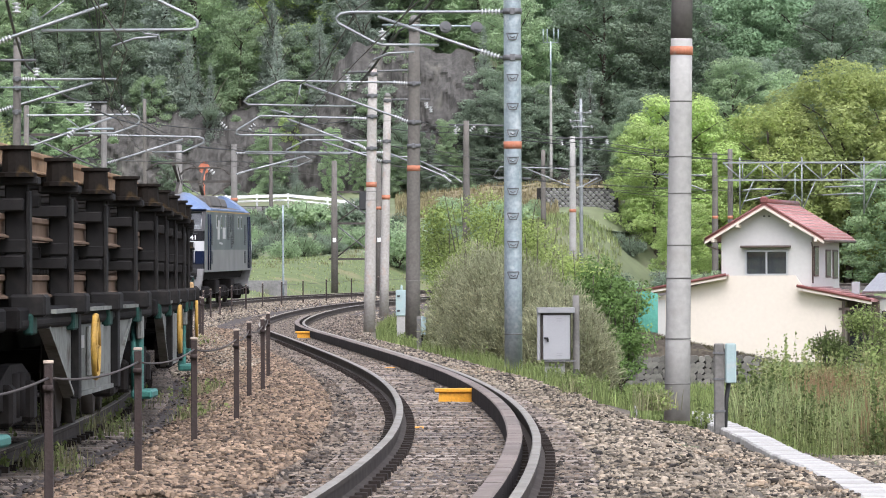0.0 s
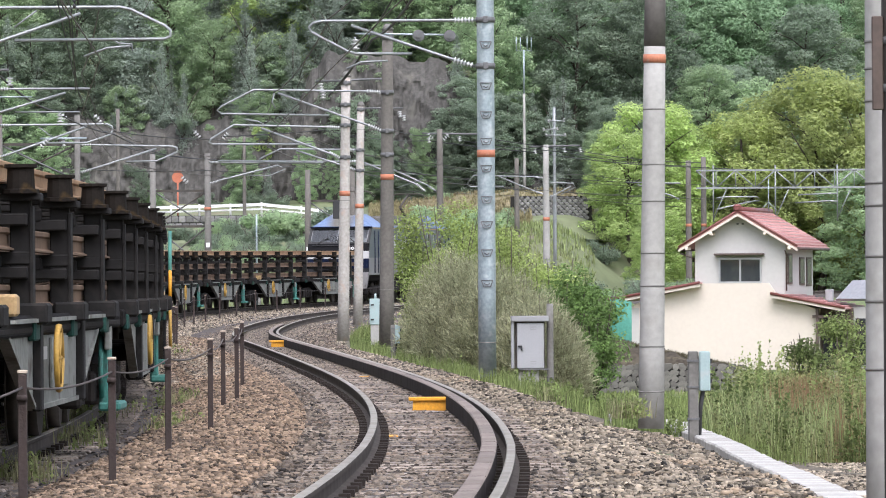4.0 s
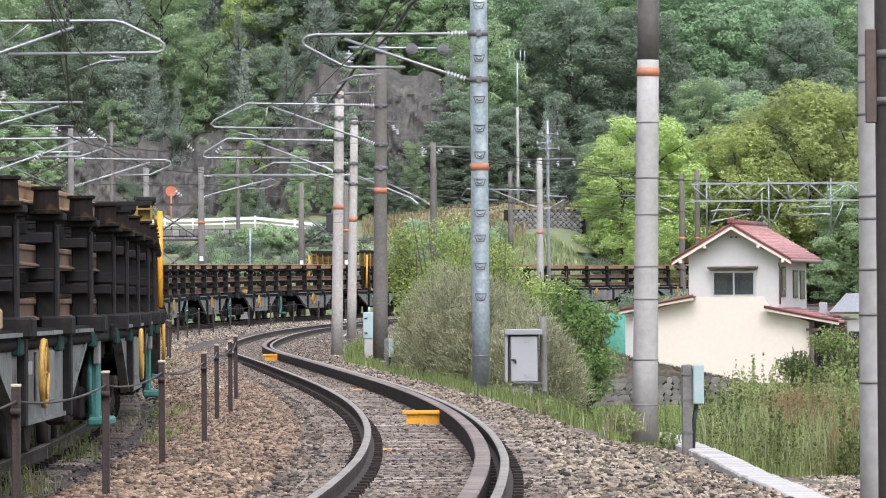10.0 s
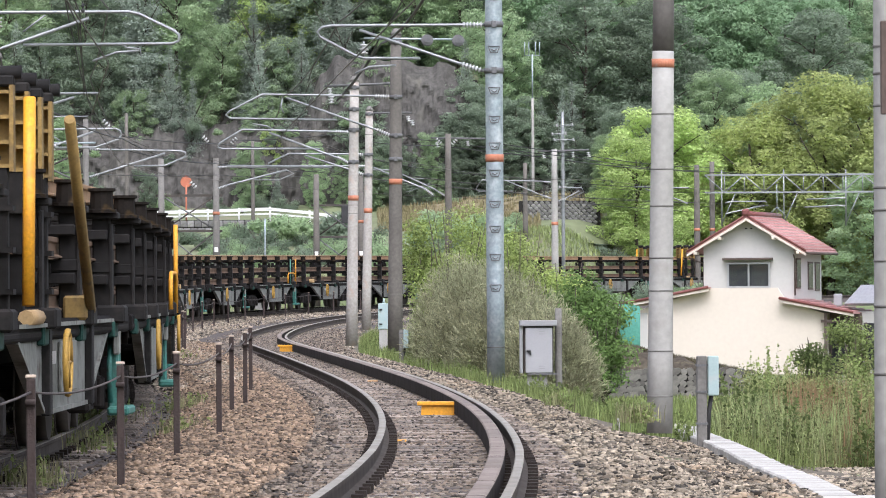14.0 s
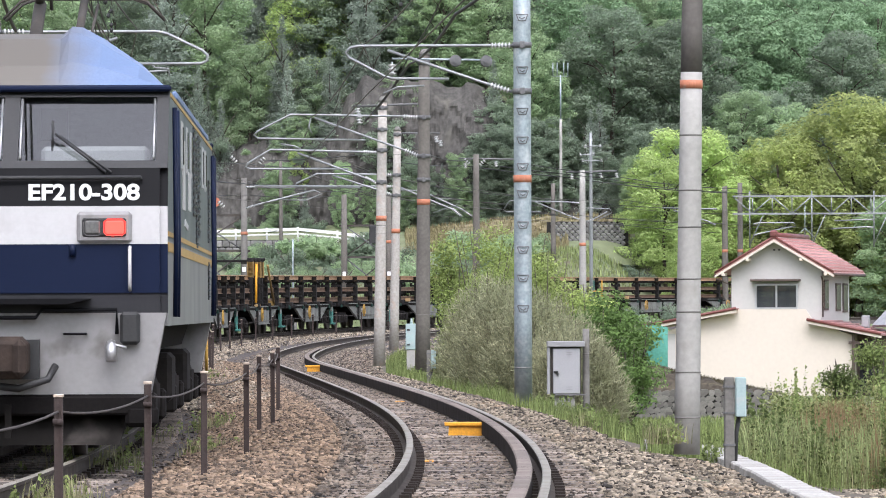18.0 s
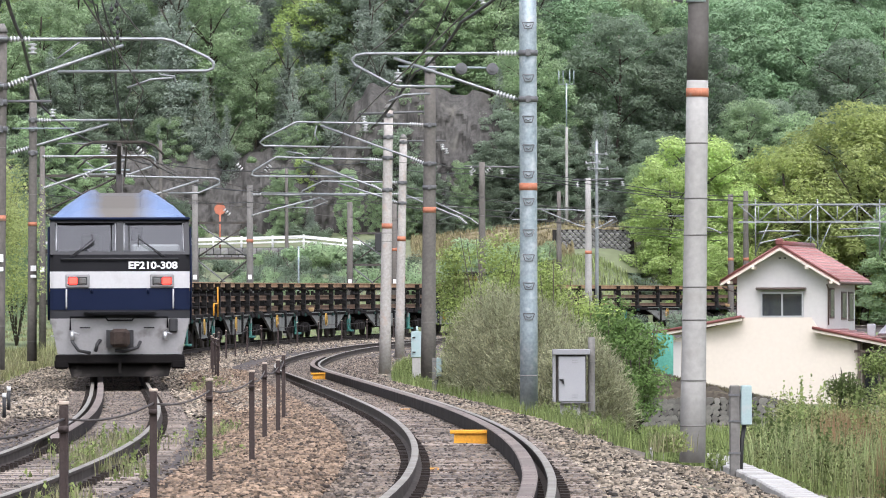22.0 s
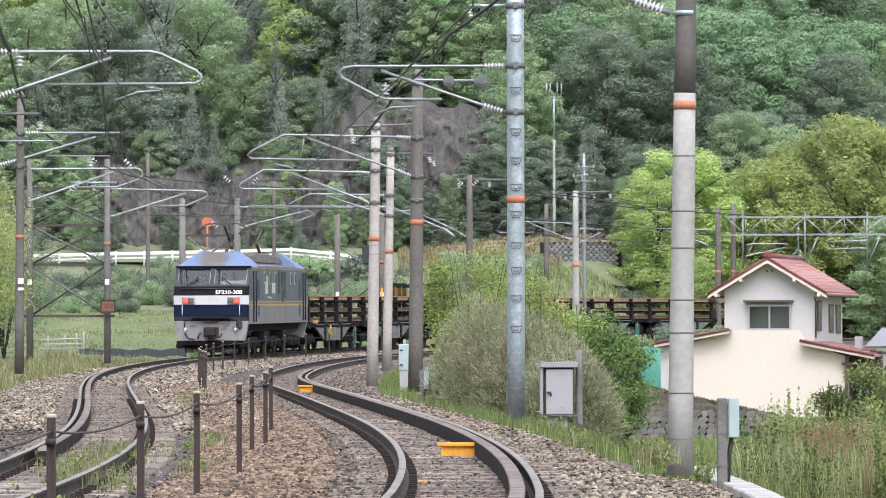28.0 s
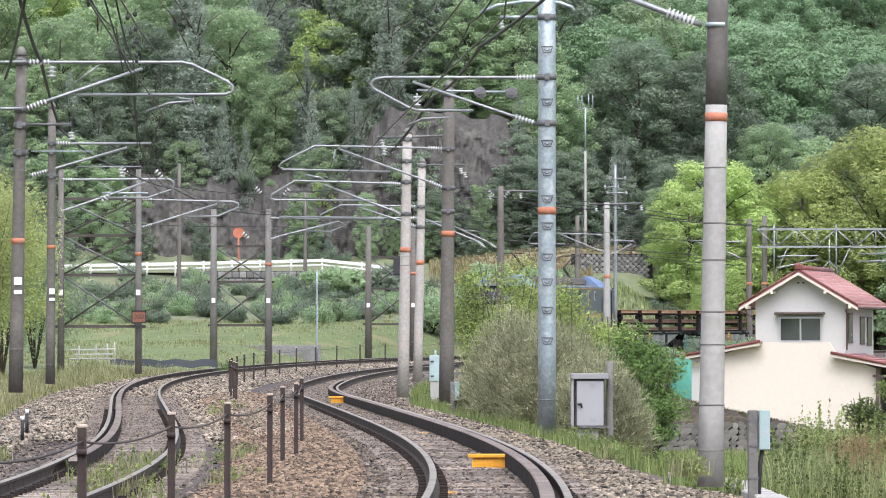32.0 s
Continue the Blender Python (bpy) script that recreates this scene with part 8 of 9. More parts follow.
        # wipers
        for x, d in ((-0.86, 1), (0.56, -1)):
            bm = bmesh.new()
            p0 = V((x - d * 0.15, f(lean(2.66) - 0.05), 2.62))
            p1 = V((x + d * 0.3, f(lean(2.95) - 0.04), 2.98)) if d > 0 else V((x - 0.15, f(lean(2.95) - 0.04), 2.98))
            p0 = V((x - 0.15, p0.y, p0.z)) if d > 0 else V((x + 0.32, p0.y, p0.z))
            tube(bm, [p0, p1], 0.014, 6)
            tube(bm, [p0 + V((0.05, 0, 0)), p1 + V((0.05, 0, -0.03))], 0.012, 6)
            tube(bm, [p1 + V((-0.02, 0, 0.12)), p1 + V((0.03 * d, 0, -0.16))], 0.012, 6)
            part("wiper", bm, M["black"], lo, "black windscreen wiper")
        bm = bmesh.new()
        tube(bm, [(-1.2, f(0.03), 2.57), (1.2, f(0.03), 2.57)], 0.02, 6)
        for x in (-1.2, -0.4, 0.4, 1.2):
            tube(bm, [(x, f(0.03), 2.57), (x, f(0.14), 2.55)], 0.015, 6)
        part("hand_rail", bm, M["black"], lo, "thin dark rail below the windscreen")
        # lamps
        on = lit and end == 0
        for sx in (-1, 1):
            bm = bmesh.new()
            box(bm, (sx * 0.87, f(-0.03), 2.115), (0.5, 0.07, 0.29), bevel=0.03, mi=0)
            box(bm, (sx * 0.87, f(-0.055), 2.115), (0.43, 0.05, 0.2), bevel=0.03, mi=1)
            lc = part("lamp_case", bm, [M["loco_skirt"], M["black"]], lo, "lamp housing with a bright rim")
            for x, w, mm, nm, lb in ((sx * 0.965, 0.2, M["lamp_red"] if on else M["lamp_clear"], "tail_lamp", "glowing red tail lamp" if on else "unlit tail lamp"), (sx * 0.765, 0.17, M["lamp_clear"], "head_lamp", "unlit head lamp")):
                bm = bmesh.new()
                box(bm, (x, f(-0.075), 2.115), (w, 0.04, 0.155), bevel=0.03)
                part(nm, bm, mm, lc, lb)
            bm = bmesh.new()
            tube(bm, [(sx * 1.1, f(0.0), 1.94), (sx * 1.1, f(-0.07), 1.92), (sx * 1.1, f(-0.07), 1.58), (sx * 1.1, f(0.0), 1.54)], 0.018, 6)
            part("step_rail", bm, M["loco_white"], lo, "short white grab handle")
            bm = bmesh.new()
            tube(bm, [(sx * 0.58, f(-0.03), 1.86), (sx * 0.58, f(-0.03), 1.96)], 0.03, 6)
            part("bracket_stud", bm, M["navy"], lo)
        # coupler, hoses, handles, pipes
        bm = bmesh.new()
        box(bm, (0, f(-0.02), 0.92), (0.56, 0.16, 0.36), mi=1)
        box(bm, (0.0, f(-0.3), 0.94), (0.4, 0.5, 0.38), bevel=0.07, mi=0)
        box(bm, (0.13, f(-0.55), 0.93), (0.12, 0.2, 0.34), bevel=0.05, mi=0)
        box(bm, (-0.12, f(-0.48), 0.93), (0.1, 0.16, 0.3), bevel=0.04, mi=0)
        part("coupler", bm, [M["rust_dark"], M["black"]], lo, "rusty knuckle coupler")
        for pts, nm in (([(-0.98, -0.02, 1.02), (-0.98, -0.12, 0.86), (-0.85, -0.14, 0.68), (-0.6, -0.12, 0.63)], "brake_hose"), ([(0.42, -0.02, 0.86), (0.36, -0.14, 0.74), (0.1, -0.16, 0.66), (-0.1, -0.12, 0.68)], "brake_hose"), ([(-0.4, -0.02, 0.9), (-0.47, -0.1, 0.8), (-0.5, -0.08, 0.66)], "brake_hose")):
            bm = bmesh.new()
            tube(bm, [(x, f(y), z) for x, y, z in pts], 0.035, 8)
            part(nm, bm, M["black"], lo, "black rubber air hose")
        for x in (-0.98, 0.93):
            bm = bmesh.new()
            tube(bm, [(x, f(0.0), 1.05), (x, f(-0.08), 1.04), (x, f(-0.1), 0.9)], 0.05, 8)
            tube(bm, [(x, f(-0.08), 1.06), (x + 0.14, f(-0.1), 1.02)], 0.015, 6)
            part("air_cock", bm, M["alu"], lo, "pale air cock")
        bm = bmesh.new()
        tube(bm, [(-1.02, f(-0.02), 1.1), (-1.02, f(-0.06), 1.37), (-0.3, f(-0.06), 1.37), (-0.25, f(-0.1), 1.3), (0.25, f(-0.1), 1.3), (0.3, f(-0.06), 1.37), (0.98, f(-0.06), 1.37), (0.98, f(-0.02), 1.15)], 0.02, 6)
        part("uncoupling_rod", bm, M["loco_charcoal"], lo, "bent uncoupling rod across the skirt")
        bm = bmesh.new()
        box(bm, (1.1, f(-0.03), 1.2), (0.18, 0.1, 0.3), bevel=0.03)
        part("junction_box", bm, M["black"], lo)
        for x in (-0.72, 0.6):
            bm = bmesh.new()
            tube(bm, [(x - 0.1, f(0.01), 1.15), (x - 0.1, f(-0.05), 1.15), (x + 0.1, f(-0.05), 1.15), (x + 0.1, f(0.01), 1.15)], 0.012, 6)
            part("footstep", bm, M["loco_charcoal"], lo)
        bm = bmesh.new()
        prism(bm, [(-0.75, 1.47), (0.75, 1.47), (0.55, 1.42), (-0.55, 1.42)], f(0.02), f(-0.22))
        part("front_step", bm, M["loco_charcoal"], lo, "dark step above the coupler")
        # guard and bar coloured near black in place of the shade under the skirt
        bm = bmesh.new()
        a = [V((-1.12, f(0.34), 0.58)), V((1.12, f(0.34), 0.58)), V((1.0, f(0.02), 0.14)), V((-1.0, f(0.02), 0.14))]
        rings(bm, [a, [p + V((0, sg * 0.08, 0)) for p in a]])
        box(bm, (0, f(-0.12), 0.36), (0.06, 0.1, 0.3))
        box(bm, (0, f(0.14), 0.5), (2.66, 0.3, 0.18), bevel=0.02, mi=1)
        for sx in (-1, 1):
            box(bm, (sx * 1.2, f(0.1), 0.4), (0.3, 0.24, 0.2), bevel=0.04, mi=1)
        part("rail_guard", bm, [M["guard_plate"], M["sill_brown"]], lo, "dusty snow guard with the shade under the skirt in its colour")
        # sloping cab roof
        bm = bmesh.new()
        prof = lambda k: [(-1.44 + 0.02 * k, 3.40), (-1.15, 3.68), (-0.8, 3.92), (-0.6, 4.03), (-0.5, 4.04), (-0.42, 3.97), (0.42, 3.97), (0.5, 4.04), (0.6, 4.03), (0.8, 3.92), (1.15, 3.68), (1.44 - 0.02 * k, 3.40)]
        loops = []
        for y, q in ((0.68, 0.06), (0.8, 0.4), (1.15, 0.86), (1.7, 1.0), (3.1, 1.0)):
            loops.append([V((x, f(y), 3.40 + (z - 3.40) * q)) for x, z in prof(0)])
        rows = rings(bm, loops if end == 0 else loops[::-1], True, 0, False)
        part("cab_roof", bm, M["loco_blue"], lo, "blue cab roof, sooty along its middle")
        bm = bmesh.new()
        box(bm, (0, f(0.7), 3.41), (2.92, 0.12, 0.06), bevel=0.02)
        part("roof_gutter", bm, M["navy"], lo)
    # main roof and its equipment
    bm = bmesh.new()
    prism(bm, [(-1.42, 3.40), (-1.42, 3.46), (-1.0, 3.56), (1.0, 3.56), (1.42, 3.46), (1.42, 3.40)], 3.0, L_ - 3.0)
    part("roof", bm, M["loco_roof"], lo, "grey-brown sooty roof")
    for y, w, ln, h in ((5.2, 1.9, 2.2, 0.35), (8.8, 2.0, 3.4, 0.42), (12.4, 1.9, 2.2, 0.35)):
        bm = bmesh.new()
        box(bm, (0, y, 3.56 + h / 2), (w, ln, h), bevel=0.06, taper=(0.85, 0.95))
        part("roof_hatch", bm, M["loco_roof"], lo)
    for sx in (-1, 1):
        bm = bmesh.new()
        box(bm, (sx * 1.42, L_ / 2, 3.43), (0.06, L_ - 5.6, 0.09), bevel=0.02)
        part("roof_edge", bm, M["loco_blue"], lo, "blue line along the roof edge")
    for y0, d in ((3.6, 1), (L_ - 3.6, -1)):
        bm = bmesh.new()
        box(bm, (0, y0, 3.75), (1.3, 0.9, 0.1), bevel=0.02)
        for x in (-0.55, 0.55):
            disc_stack(bm, (x, y0, 3.56), (0, 0, 1), 3, 0.09, 0.05, 8)
        tube(bm, [(0, y0, 3.8), (0, y0 + d * 1.5, 4.45)], 0.065, 8)
        tube(bm, [(0, y0 + d * 1.5, 4.45), (0, y0 - d * 0.2, 5.05)], 0.05, 8)
        tube(bm, [(0.12, y0 + d * 1.4, 4.4), (0.16, y0 - d * 0.2, 5.0)], 0.018, 6)
        pg = part("pantograph", bm, M["steel_dark"], lo, "raised single-arm pantograph")
        for yy in (-0.22, 0.22):
            bm = bmesh.new()
            tube(bm, [(-0.95, y0 - d * 0.2 + yy, 4.82), (-0.75, y0 - d * 0.2 + yy, 5.02), (-0.55, y0 - d * 0.2 + yy, 5.09), (0.55, y0 - d * 0.2 + yy, 5.09), (0.75, y0 - d * 0.2 + yy, 5.02), (0.95, y0 - d * 0.2 + yy, 4.82)], 0.018, 6)
            box(bm, (0, y0 - d * 0.2 + yy, 5.09), (1.12, 0.07, 0.05), bevel=0.01)
            part("contact_strip", bm, M["steel_dark"], pg, "curved collector bow")
    # underframe
    bm = bmesh.new()
    prism(bm, [(-1.15, 1.24), (1.15, 1.24), (1.05, 0.95), (-1.05, 0.95)], 0.5, L_ - 0.5)
    part("underframe", bm, M["under"], lo)
    for y, w in ((6.1, 1.2), (11.5, 1.2)):
        for sx in (-1, 1):
            bm = bmesh.new()
            box(bm, (sx * 1.05, y, 0.68), (0.5, w, 0.5), bevel=0.05)
            part("equipment_box", bm, M["under"], lo)
    for y in (2.9, 8.8, 14.7):
        bogie(lo, y, 2.5, M["under"], 2.3)
    if number:
        text_part("running_number", number, 0.2, Matrix.Translation((0.68, 0.013, 2.43)) @ Matrix.Rotation(radians(90), 4, "X") @ Matrix.Diagonal((1.19, 1, 1, 1)), M["white_paint"], lo, "white running number")
    return lo


rear_engine = locomotive("grey, navy and white electric engine at the tail, red lamps lit", True, "EF210-308")
lead_engine = locomotive("grey, navy and white electric engine at the head, lamps unlit", False, "EF210-141")


def rail_bar(bm, x, z, y0, y1):
    rings(bm, [[V((x + u, y, z + v * 1.12)) for u, v in RAIL] for y in (y1, y0)])


def rack_meshes():
    """Pieces of a steel stanchion frame across the wagon: foot beam, cross beam, upright with its arms (for +x), clamp."""
    foot = bmesh.new()
    box(foot, (0, 0, 1.17), (2.5, 0.3, 0.09), bevel=0.01)
    beam = bmesh.new()
    box(beam, (0, 0, 0), (2.5, 0.16, 0.1), bevel=0.01)
    up = bmesh.new()
    box(up, (1.17, 0, 1.58), (0.16, 0.13, 0.94), bevel=0.012)
    box(up, (1.255, 0, 1.56), (0.03, 0.18, 0.8), bevel=0.006)
    prism(up, [(0.08, 1.12), (0.42, 1.12), (0.3, 1.36), (0.08, 1.6)], 1.15, 1.2, "x")
    box(up, (1.26, -0.02, 1.15), (0.26, 0.4, 0.16), bevel=0.02)
    box(up, (1.17, 0, 2.03), (0.32, 0.26, 0.06), bevel=0.01)
    arm = bmesh.new()
    box(arm, (1.08, -0.1, 0), (0.3, 0.14, 0.09), bevel=0.01)
    box(arm, (0.98, -0.12, 0.08), (0.1, 0.12, 0.1), bevel=0.01)
    stay = bmesh.new()
    box(stay, (1.1, 0.1, 0.02), (0.2, 0.12, 0.07), bevel=0.01)
    clamp = bmesh.new()
    box(clamp, (1.27, -0.1, 1.02), (0.07, 0.36, 0.15), bevel=0.015)
    return finish(foot, "rail_rack", M["rack"]), finish(beam, "cross_beam", M["rack"]), finish(up, "upright", M["rack"]), finish(clamp, "clamp", M["clamp_green"]), finish(arm, "arm", M["rack"]), finish(stay, "stay", M["rack"])


def drum_mesh():
    bm = bmesh.new()
    n = 12
    prof = ((0.0, 0.03), (0.0, 0.14), (0.03, 0.14), (0.035, 0.108), (0.185, 0.1), (0.195, 0.125), (0.22, 0.125), (0.22, 0.03))
    rings(bm, [[V((r * math.cos(2 * math.pi * k / n), r * math.sin(2 * math.pi * k / n), z)) for k in range(n)] for z, r in prof], True, 0, False)
    return finish(bm, "roller", M["rack_drum"])


(RACK, BEAM, UPRIGHT, CLAMP, ARM, STAY), DRUM = rack_meshes(), drum_mesh()
WL_ = 13.5


def bar_mesh():
    bm = bmesh.new()
    rail_bar(bm, 0, 0, -0.35, WL_ + 0.35)
    return finish(bm, "long_rail", M["rail_new"])


BAR = bar_mesh()
# same bar with the shade of the lower layers in its colour
BAR_SHADED = BAR.copy()
BAR_SHADED.materials.clear()
BAR_SHADED.materials.append(M["rail_dull"])


def handwheel_mesh():
    bm = bmesh.new()
    n = 14
    tube(bm, [(0, 0.25 * math.cos(2 * math.pi * i / n), 0.25 * math.sin(2 * math.pi * i / n)) for i in range(n + 1)], 0.024, 6)
    for i in range(3):
        a = i * math.pi / 3
        tube(bm, [(0, 0.25 * math.cos(a), 0.25 * math.sin(a)), (0, -0.25 * math.cos(a), -0.25 * math.sin(a))], 0.016, 5)
    return finish(bm, "handwheel", M["wheel_yellow"])


HANDWHEEL = handwheel_mesh()


def cross_bar_bm(y):
    """Top crosspiece of a portal frame with its end caps."""
    bm = bmesh.new()
    box(bm, (0, y, 2.86), (2.5, 0.12, 0.08), bevel=0.015)
    for sx in (-1, 1):
        tube(bm, [(sx * 1.0, y, 2.92), (sx * 1.3, y, 2.92)], 0.05, 8)
        box(bm, (sx * 0.9, y, 2.8), (0.3, 0.1, 0.1), bevel=0.02)
    return bm


def wagon(label, gate, gy=4.0):
    """A flat wagon with stanchion frames and long rails. gate: what stands at its end."""
    w = thing("rail_wagon", label, "freight wagon", group="wagons of the rail train")
    bm = bmesh.new()
    box(bm, (0, WL_ / 2, 1.06), (2.55, WL_, 0.16), bevel=0.02)
    box(bm, (0, WL_ / 2, 0.86), (0.5, WL_ - 0.4, 0.3), bevel=0.02)
    part("deck", bm, M["sill_brown"], w, "dark steel wagon deck")
    for sx in (-1, 1):
        x0, x1 = sx * 1.2, sx * 1.24
        bm = bmesh.new()
        prism(bm, [(2.5, 1.1), (2.5, 0.99), (4.7, 0.43), (8.9, 0.43), (11.0, 0.99), (11.0, 1.1)], x0, x1, "x")
        for a, b in (((2.5, 0.99), (4.7, 0.43)), ((4.7, 0.43), (8.9, 0.43)), ((8.9, 0.43), (11.0, 0.99))):
            a, b = V((sx * 1.22, *a)), V((sx * 1.22, *b))
            box(bm, (a + b) / 2, (0.09, (b - a).length, 0.035), Matrix.Rotation(math.atan2(b.z - a.z, b.y - a.y), 3, "X"))
        ss = part("side_sill", bm, M["sill"], w, "weathered pale grey fish-belly side sill")
        bm = bmesh.new()
        box(bm, (sx * 1.26, 6.8, 0.76), (0.03, 1.5, 0.4), bevel=0.008)
        part("sill_panel", bm, M["sill"], ss, "raised square panel on the sill")
        bm = bmesh.new()
        box(bm, (sx * 1.275, WL_ / 2, 1.1), (0.09, 8.6, 0.03))
        part("sill_flange", bm, M["sill"], ss, "pale flange along the deck")
        for y in (4.75, 8.85):
            bm = bmesh.new()
            box(bm, (sx * 1.27, y, 0.74), (0.07, 0.22, 0.66), bevel=0.01)
            part("sill_post", bm, M["rack"], w, "dark stiffening post on the sill")
        for y in (12.5,):
            bm = bmesh.new()
            box(bm, (sx * 1.2, y, 0.62), (0.1, 0.13, 0.72), bevel=0.02)
            box(bm, (sx * 1.2, y + 0.34, 0.62), (0.08, 0.11, 0.66), bevel=0.02)
            box(bm, (sx * 1.26, y + 0.17, 0.27), (0.2, 0.85, 0.08), bevel=0.02)
            box(bm, (sx * 1.2, y + 0.17, 0.52), (0.05, 0.36, 0.06), bevel=0.01)
            tube(bm, [(sx * 1.18, y - 0.1, 0.9), (sx * 1.18, y - 0.25, 0.6), (sx * 1.18, y - 0.1, 0.35)], 0.025, 6)
            part("step_bracket", bm, M["gear_green"], w, "green steps and brake rigging")
            bm = bmesh.new()
            box(bm, (sx * 1.24, y - 0.1, 0.93), (0.06, 0.22, 0.3), bevel=0.015)
            part("valve_box", bm, M["sill"], w, "pale grey valve box")
        bm = bmesh.new()
        box(bm, (sx * 1.255, WL_ / 2, 1.03), (0.05, WL_ - 0.3, 0.05), bevel=0.01)
        part("deck_edge", bm, M["under"], w, "worn dusty deck edge")
        for y in (5.6,):
            o = new("handwheel", HANDWHEEL)
            o.parent = w
            o.location = (sx * 1.36, y, 0.8)
        for y in ((2.6,) if gate == "bare" else ()):
            bm = bmesh.new()
            box(bm, (sx * 1.22, y, 1.22), (0.2, 0.26, 0.16), bevel=0.02)
            part("timber_block", bm, M["wood_block"], w, "pale timber packing block")
    for y in (2.0, WL_ - 2.0):
        bogie(w, y, 1.65, M["under"], 2.0)
    bm = bmesh.new()
    for y, d in ((0, -1), (WL_, 1)):
        box(bm, (0, y + d * 0.2, 0.88), (0.24, 0.5, 0.26), bevel=0.05)
    part("couplers", bm, M["under_dusty"], w)
    for i in range(4):
        y = 0.95 + i * 3.55
        o = new("rail_rack", RACK)
        o.parent = w
        o.location = (0, y, 0)
        tagged(o, "dark steel stanchion frame")
        for z in (1.14, 1.57, 2.08):
            cb = new("cross_beam", BEAM)
            cb.parent = o
            cb.location = (0, 0, z)
        for sx in (-1, 1):
            ur = new("upright", UPRIGHT)
            ur.parent = o
            ur.scale = (sx, 1, 1)
            for nm, me in (("arm", ARM), ("stay", STAY)):
                for z in (1.46, 1.86):
                    am = new(nm, me)
                    am.parent = o
                    am.scale = (sx, 1, 1)
                    am.location = (0, 0, z)
            cl = new("clamp", CLAMP)
            cl.parent = o
            cl.scale = (sx, 1, 1)
            tagged(cl, "dark green clamp under the frame")
            dr = new("roller", DRUM)
            dr.parent = o
            dr.location = (sx * 1.18, -0.1, 2.055)
            tagged(dr, "flanged guide roller on top of the frame")
    # top layer in the lit colour, the two below in the shaded one
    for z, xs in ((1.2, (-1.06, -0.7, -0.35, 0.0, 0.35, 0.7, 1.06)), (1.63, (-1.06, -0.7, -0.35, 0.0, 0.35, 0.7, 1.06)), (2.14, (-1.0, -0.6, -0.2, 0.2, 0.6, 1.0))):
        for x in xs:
            o = new("long_rail", BAR if z > 2 else BAR_SHADED)
            o.parent = w
            o.location = (x, 0, z)
    for sx in (-1, 1):
        for y, z, ww, hh in ((5.7, 0.84, 0.34, 0.1), (7.3, 0.86, 0.4, 0.09), (7.35, 0.7, 0.14, 0.1)):
            bm = bmesh.new()
            box(bm, (sx * 1.243, y, z), (0.006, ww, hh))
            part("lettering_bar", bm, M["loco_white"], w, "worn white lettering bar")
    if gate == "gantry":
        for k, yo in enumerate((-1.5, -0.3, 0.8, 1.7)):
            y = gy + yo
            fr = part("portal_frame", cross_bar_bm(y), M["rack"], w, "black crosspiece of a portal frame over the load")
            for sx in (-1, 1):
                bm = bmesh.new()
                box(bm, (sx * 1.12, y, 1.7), (0.16, 0.14, 1.1), bevel=0.01)
                for z in (1.35, 1.65, 1.95):
                    box(bm, (sx * 1.12, y, z), (0.24, 0.22, 0.04))
                part("column_foot", bm, M["rack"], fr, "black lower column with collars")
                bm = bmesh.new()
                for e in (-0.11, 0.11):
                    box(bm, (sx * 1.12 + e, y, 2.52), (0.03, 0.16, 0.62))
                box(bm, (sx * 1.12, y + 0.06, 2.52), (0.2, 0.02, 0.62))
                for z in (2.25, 2.42, 2.6, 2.78):
                    box(bm, (sx * 1.12, y - 0.01, z), (0.2, 0.14, 0.025))
                part("channel_column", bm, M["dull_yellow"], fr, "yellow-brown channel column with cell plates")
        for sx in (-1, 1):
            bm = bmesh.new()
            tube(bm, [(sx * 1.36, gy + 1.9, 2.7), (sx * 1.36, gy + 3.9, 1.2)], 0.045, 8)
            part("raking_post", bm, M["dull_yellow"], w, "raking dull yellow stay")
            bm = bmesh.new()
            tube(bm, [(sx * 1.36, gy - 1.55, 2.74), (sx * 1.36, gy - 1.75, 1.25)], 0.045, 8)
            part("yellow_post", bm, M["yellow"], w, "yellow-painted gantry post")
            bm = bmesh.new()
            tube(bm, [(sx * 1.3, gy - 1.3, 1.16), (sx * 1.3, gy - 0.3, 1.16)], 0.06, 8)
            part("roller_bar", bm, M["wood_block"], w, "pale worn roller on the deck edge")
            bm = bmesh.new()
            box(bm, (sx * 1.24, gy + 3.95, 1.22), (0.2, 0.3, 0.2), bevel=0.02)
            part("stay_foot", bm, M["dull_yellow"], w, "yellow stay foot")
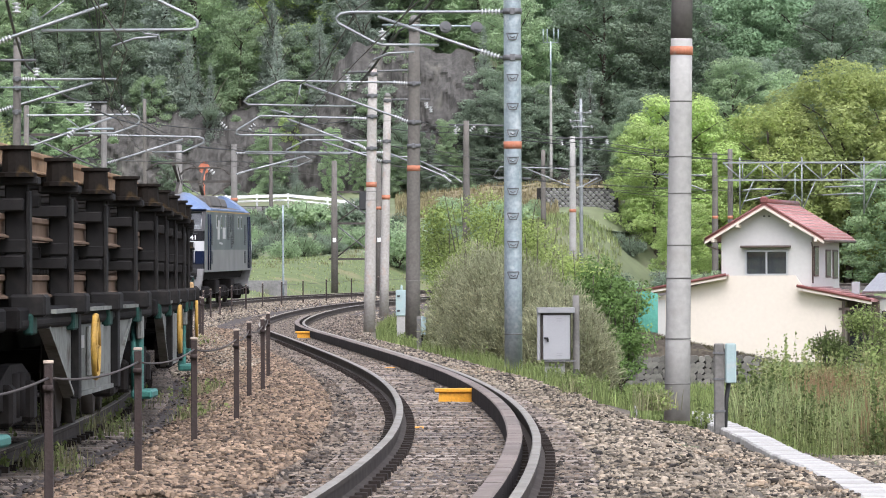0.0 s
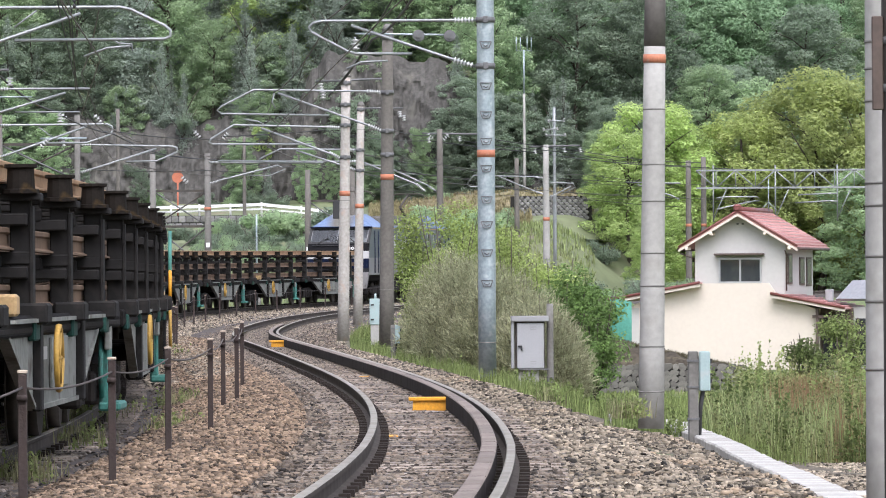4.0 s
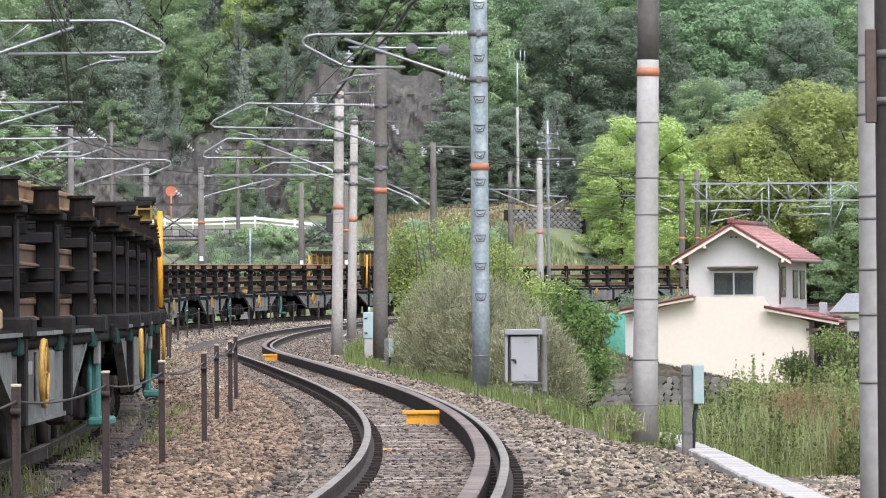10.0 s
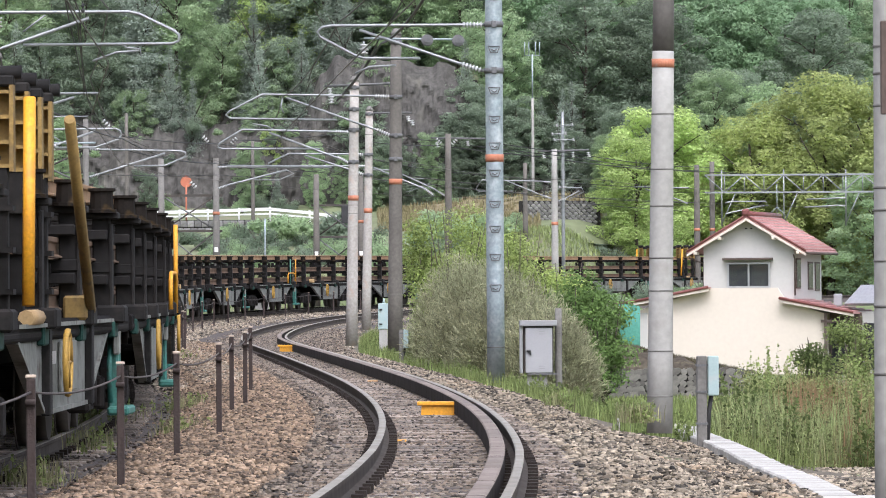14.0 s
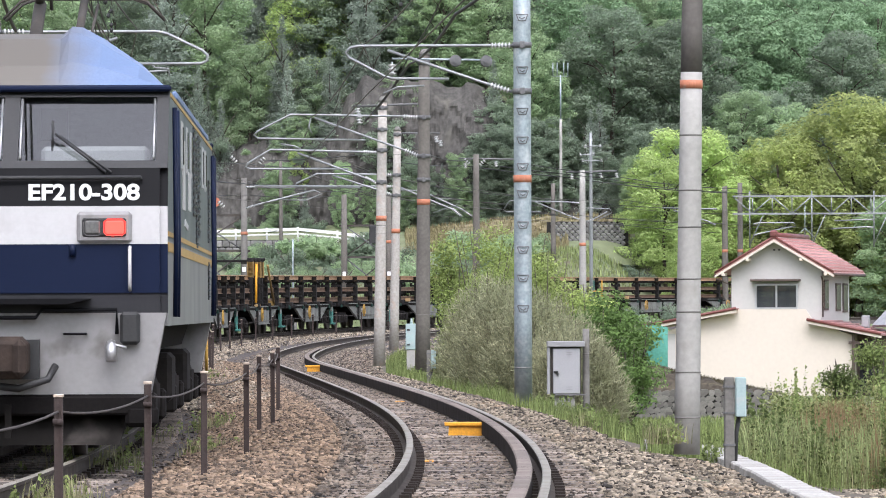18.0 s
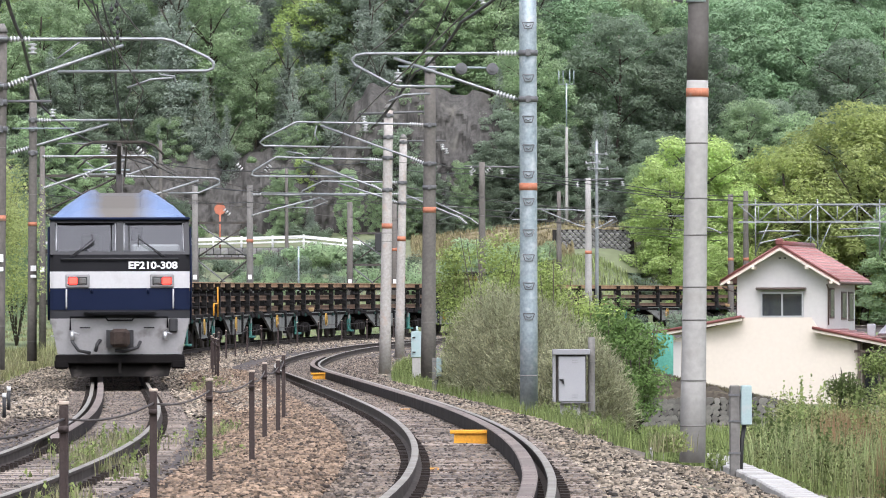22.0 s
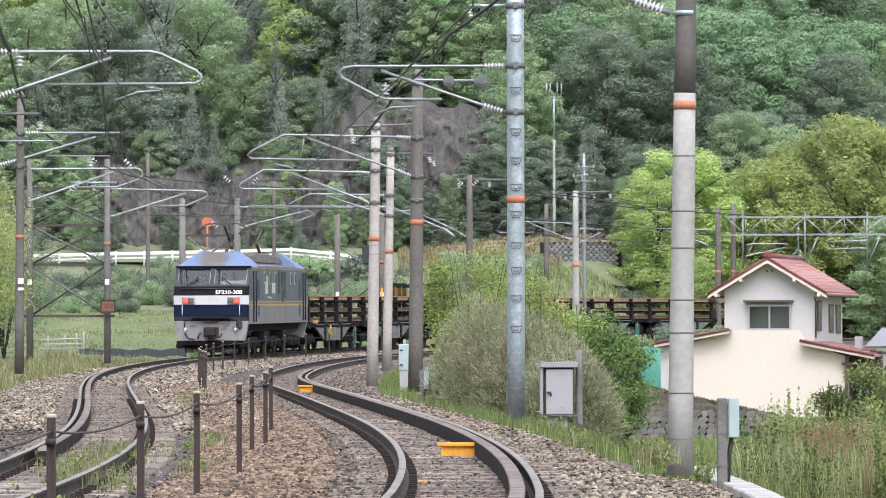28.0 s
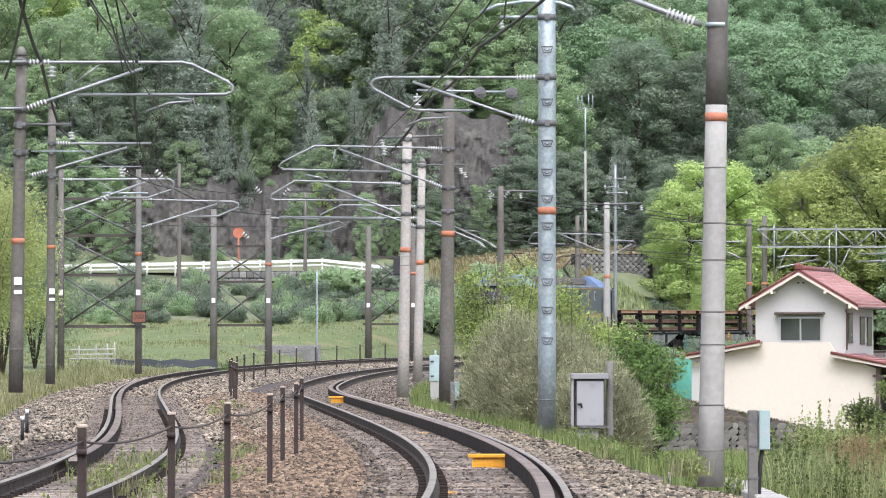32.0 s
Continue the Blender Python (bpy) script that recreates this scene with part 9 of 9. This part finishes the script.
    if gate in ("post", "two_posts"):
        bm = bmesh.new()
        yp = 12.6 if gate == "post" else 11.9
        tube(bm, [(1.36, yp, 1.1), (1.36, yp, 2.15)], 0.026, 8)
        part("yellow_post", bm, M["yellow"], w, "yellow marker post")
        bm = bmesh.new()
        tube(bm, [(1.36, yp + d, z) for d, z in ((-2.2, 1.15), (-2.2, 1.47), (-2.1, 1.54), (-1.9, 1.57), (-0.5, 1.57), (-0.25, 1.54), (-0.12, 1.47), (-0.1, 1.12))], 0.026, 8)
        part("looped_handrail", bm, M["yellow"], w, "looped yellow handrail")
    if gate == "two_posts":
        bm = bmesh.new()
        tube(bm, [(1.36, 10.4, 1.1), (1.36, 10.4, 2.15)], 0.026, 8)
        part("green_post", bm, M["gear_green"], w, "green upright at the wagon end")
    return w


body = (180.19 - tail_at(3.0)) - 17.6
count = int(round(body / 14.15))
first_pitch = 13.98
late_pitch = (body + 17.6 - 0.7 - 18.1 - 14 * first_pitch) / (count - 14)
SPECIAL = {2: ("gantry", 4.0), 9: ("gantry", 5.4), 20: ("gantry", 5.6), 3: ("post", 0), 14: ("two_posts", 0)}
kinds = {}
for i in range(count):
    k = SPECIAL.get(i, ("plain", 0) if i % 3 else ("bare", 0))
    if k not in kinds:
        lab = {"gantry": "flat wagon of long rails with a yellow gantry", "post": "flat wagon of long rails with a yellow end post", "two_posts": "flat wagon of long rails with green and yellow end posts"}.get(k[0], "dark flat wagon stacked with rusty long rails")
        ob = kinds[k] = wagon(lab, *k)
    else:
        ob = copy_thing(kinds[k], Matrix())
    CONSIST.append((ob, 18.1 + first_pitch * min(i, 14) + late_pitch * max(0, i - 14), WL_))
CONSIST.append((rear_engine, 0.0, 17.6))
CONSIST.append((lead_engine, body + 17.6, 17.6))



def motions():
    for ob, gap, length in CONSIST:
        rows = []
        for i in range(65):
            t = i * 0.5
            s = tail_at(t) + gap
            a, b = on_left(s), on_left(s + length)
            d = (b - a).normalized()
            side = d.cross(V((0, 0, 1))).normalized()
            up = side.cross(d)
            m = Matrix((side, d, up)).transposed().to_4x4()
            m.translation = a
            rows.append((t, m))
        walk(ob, rows)


motions()
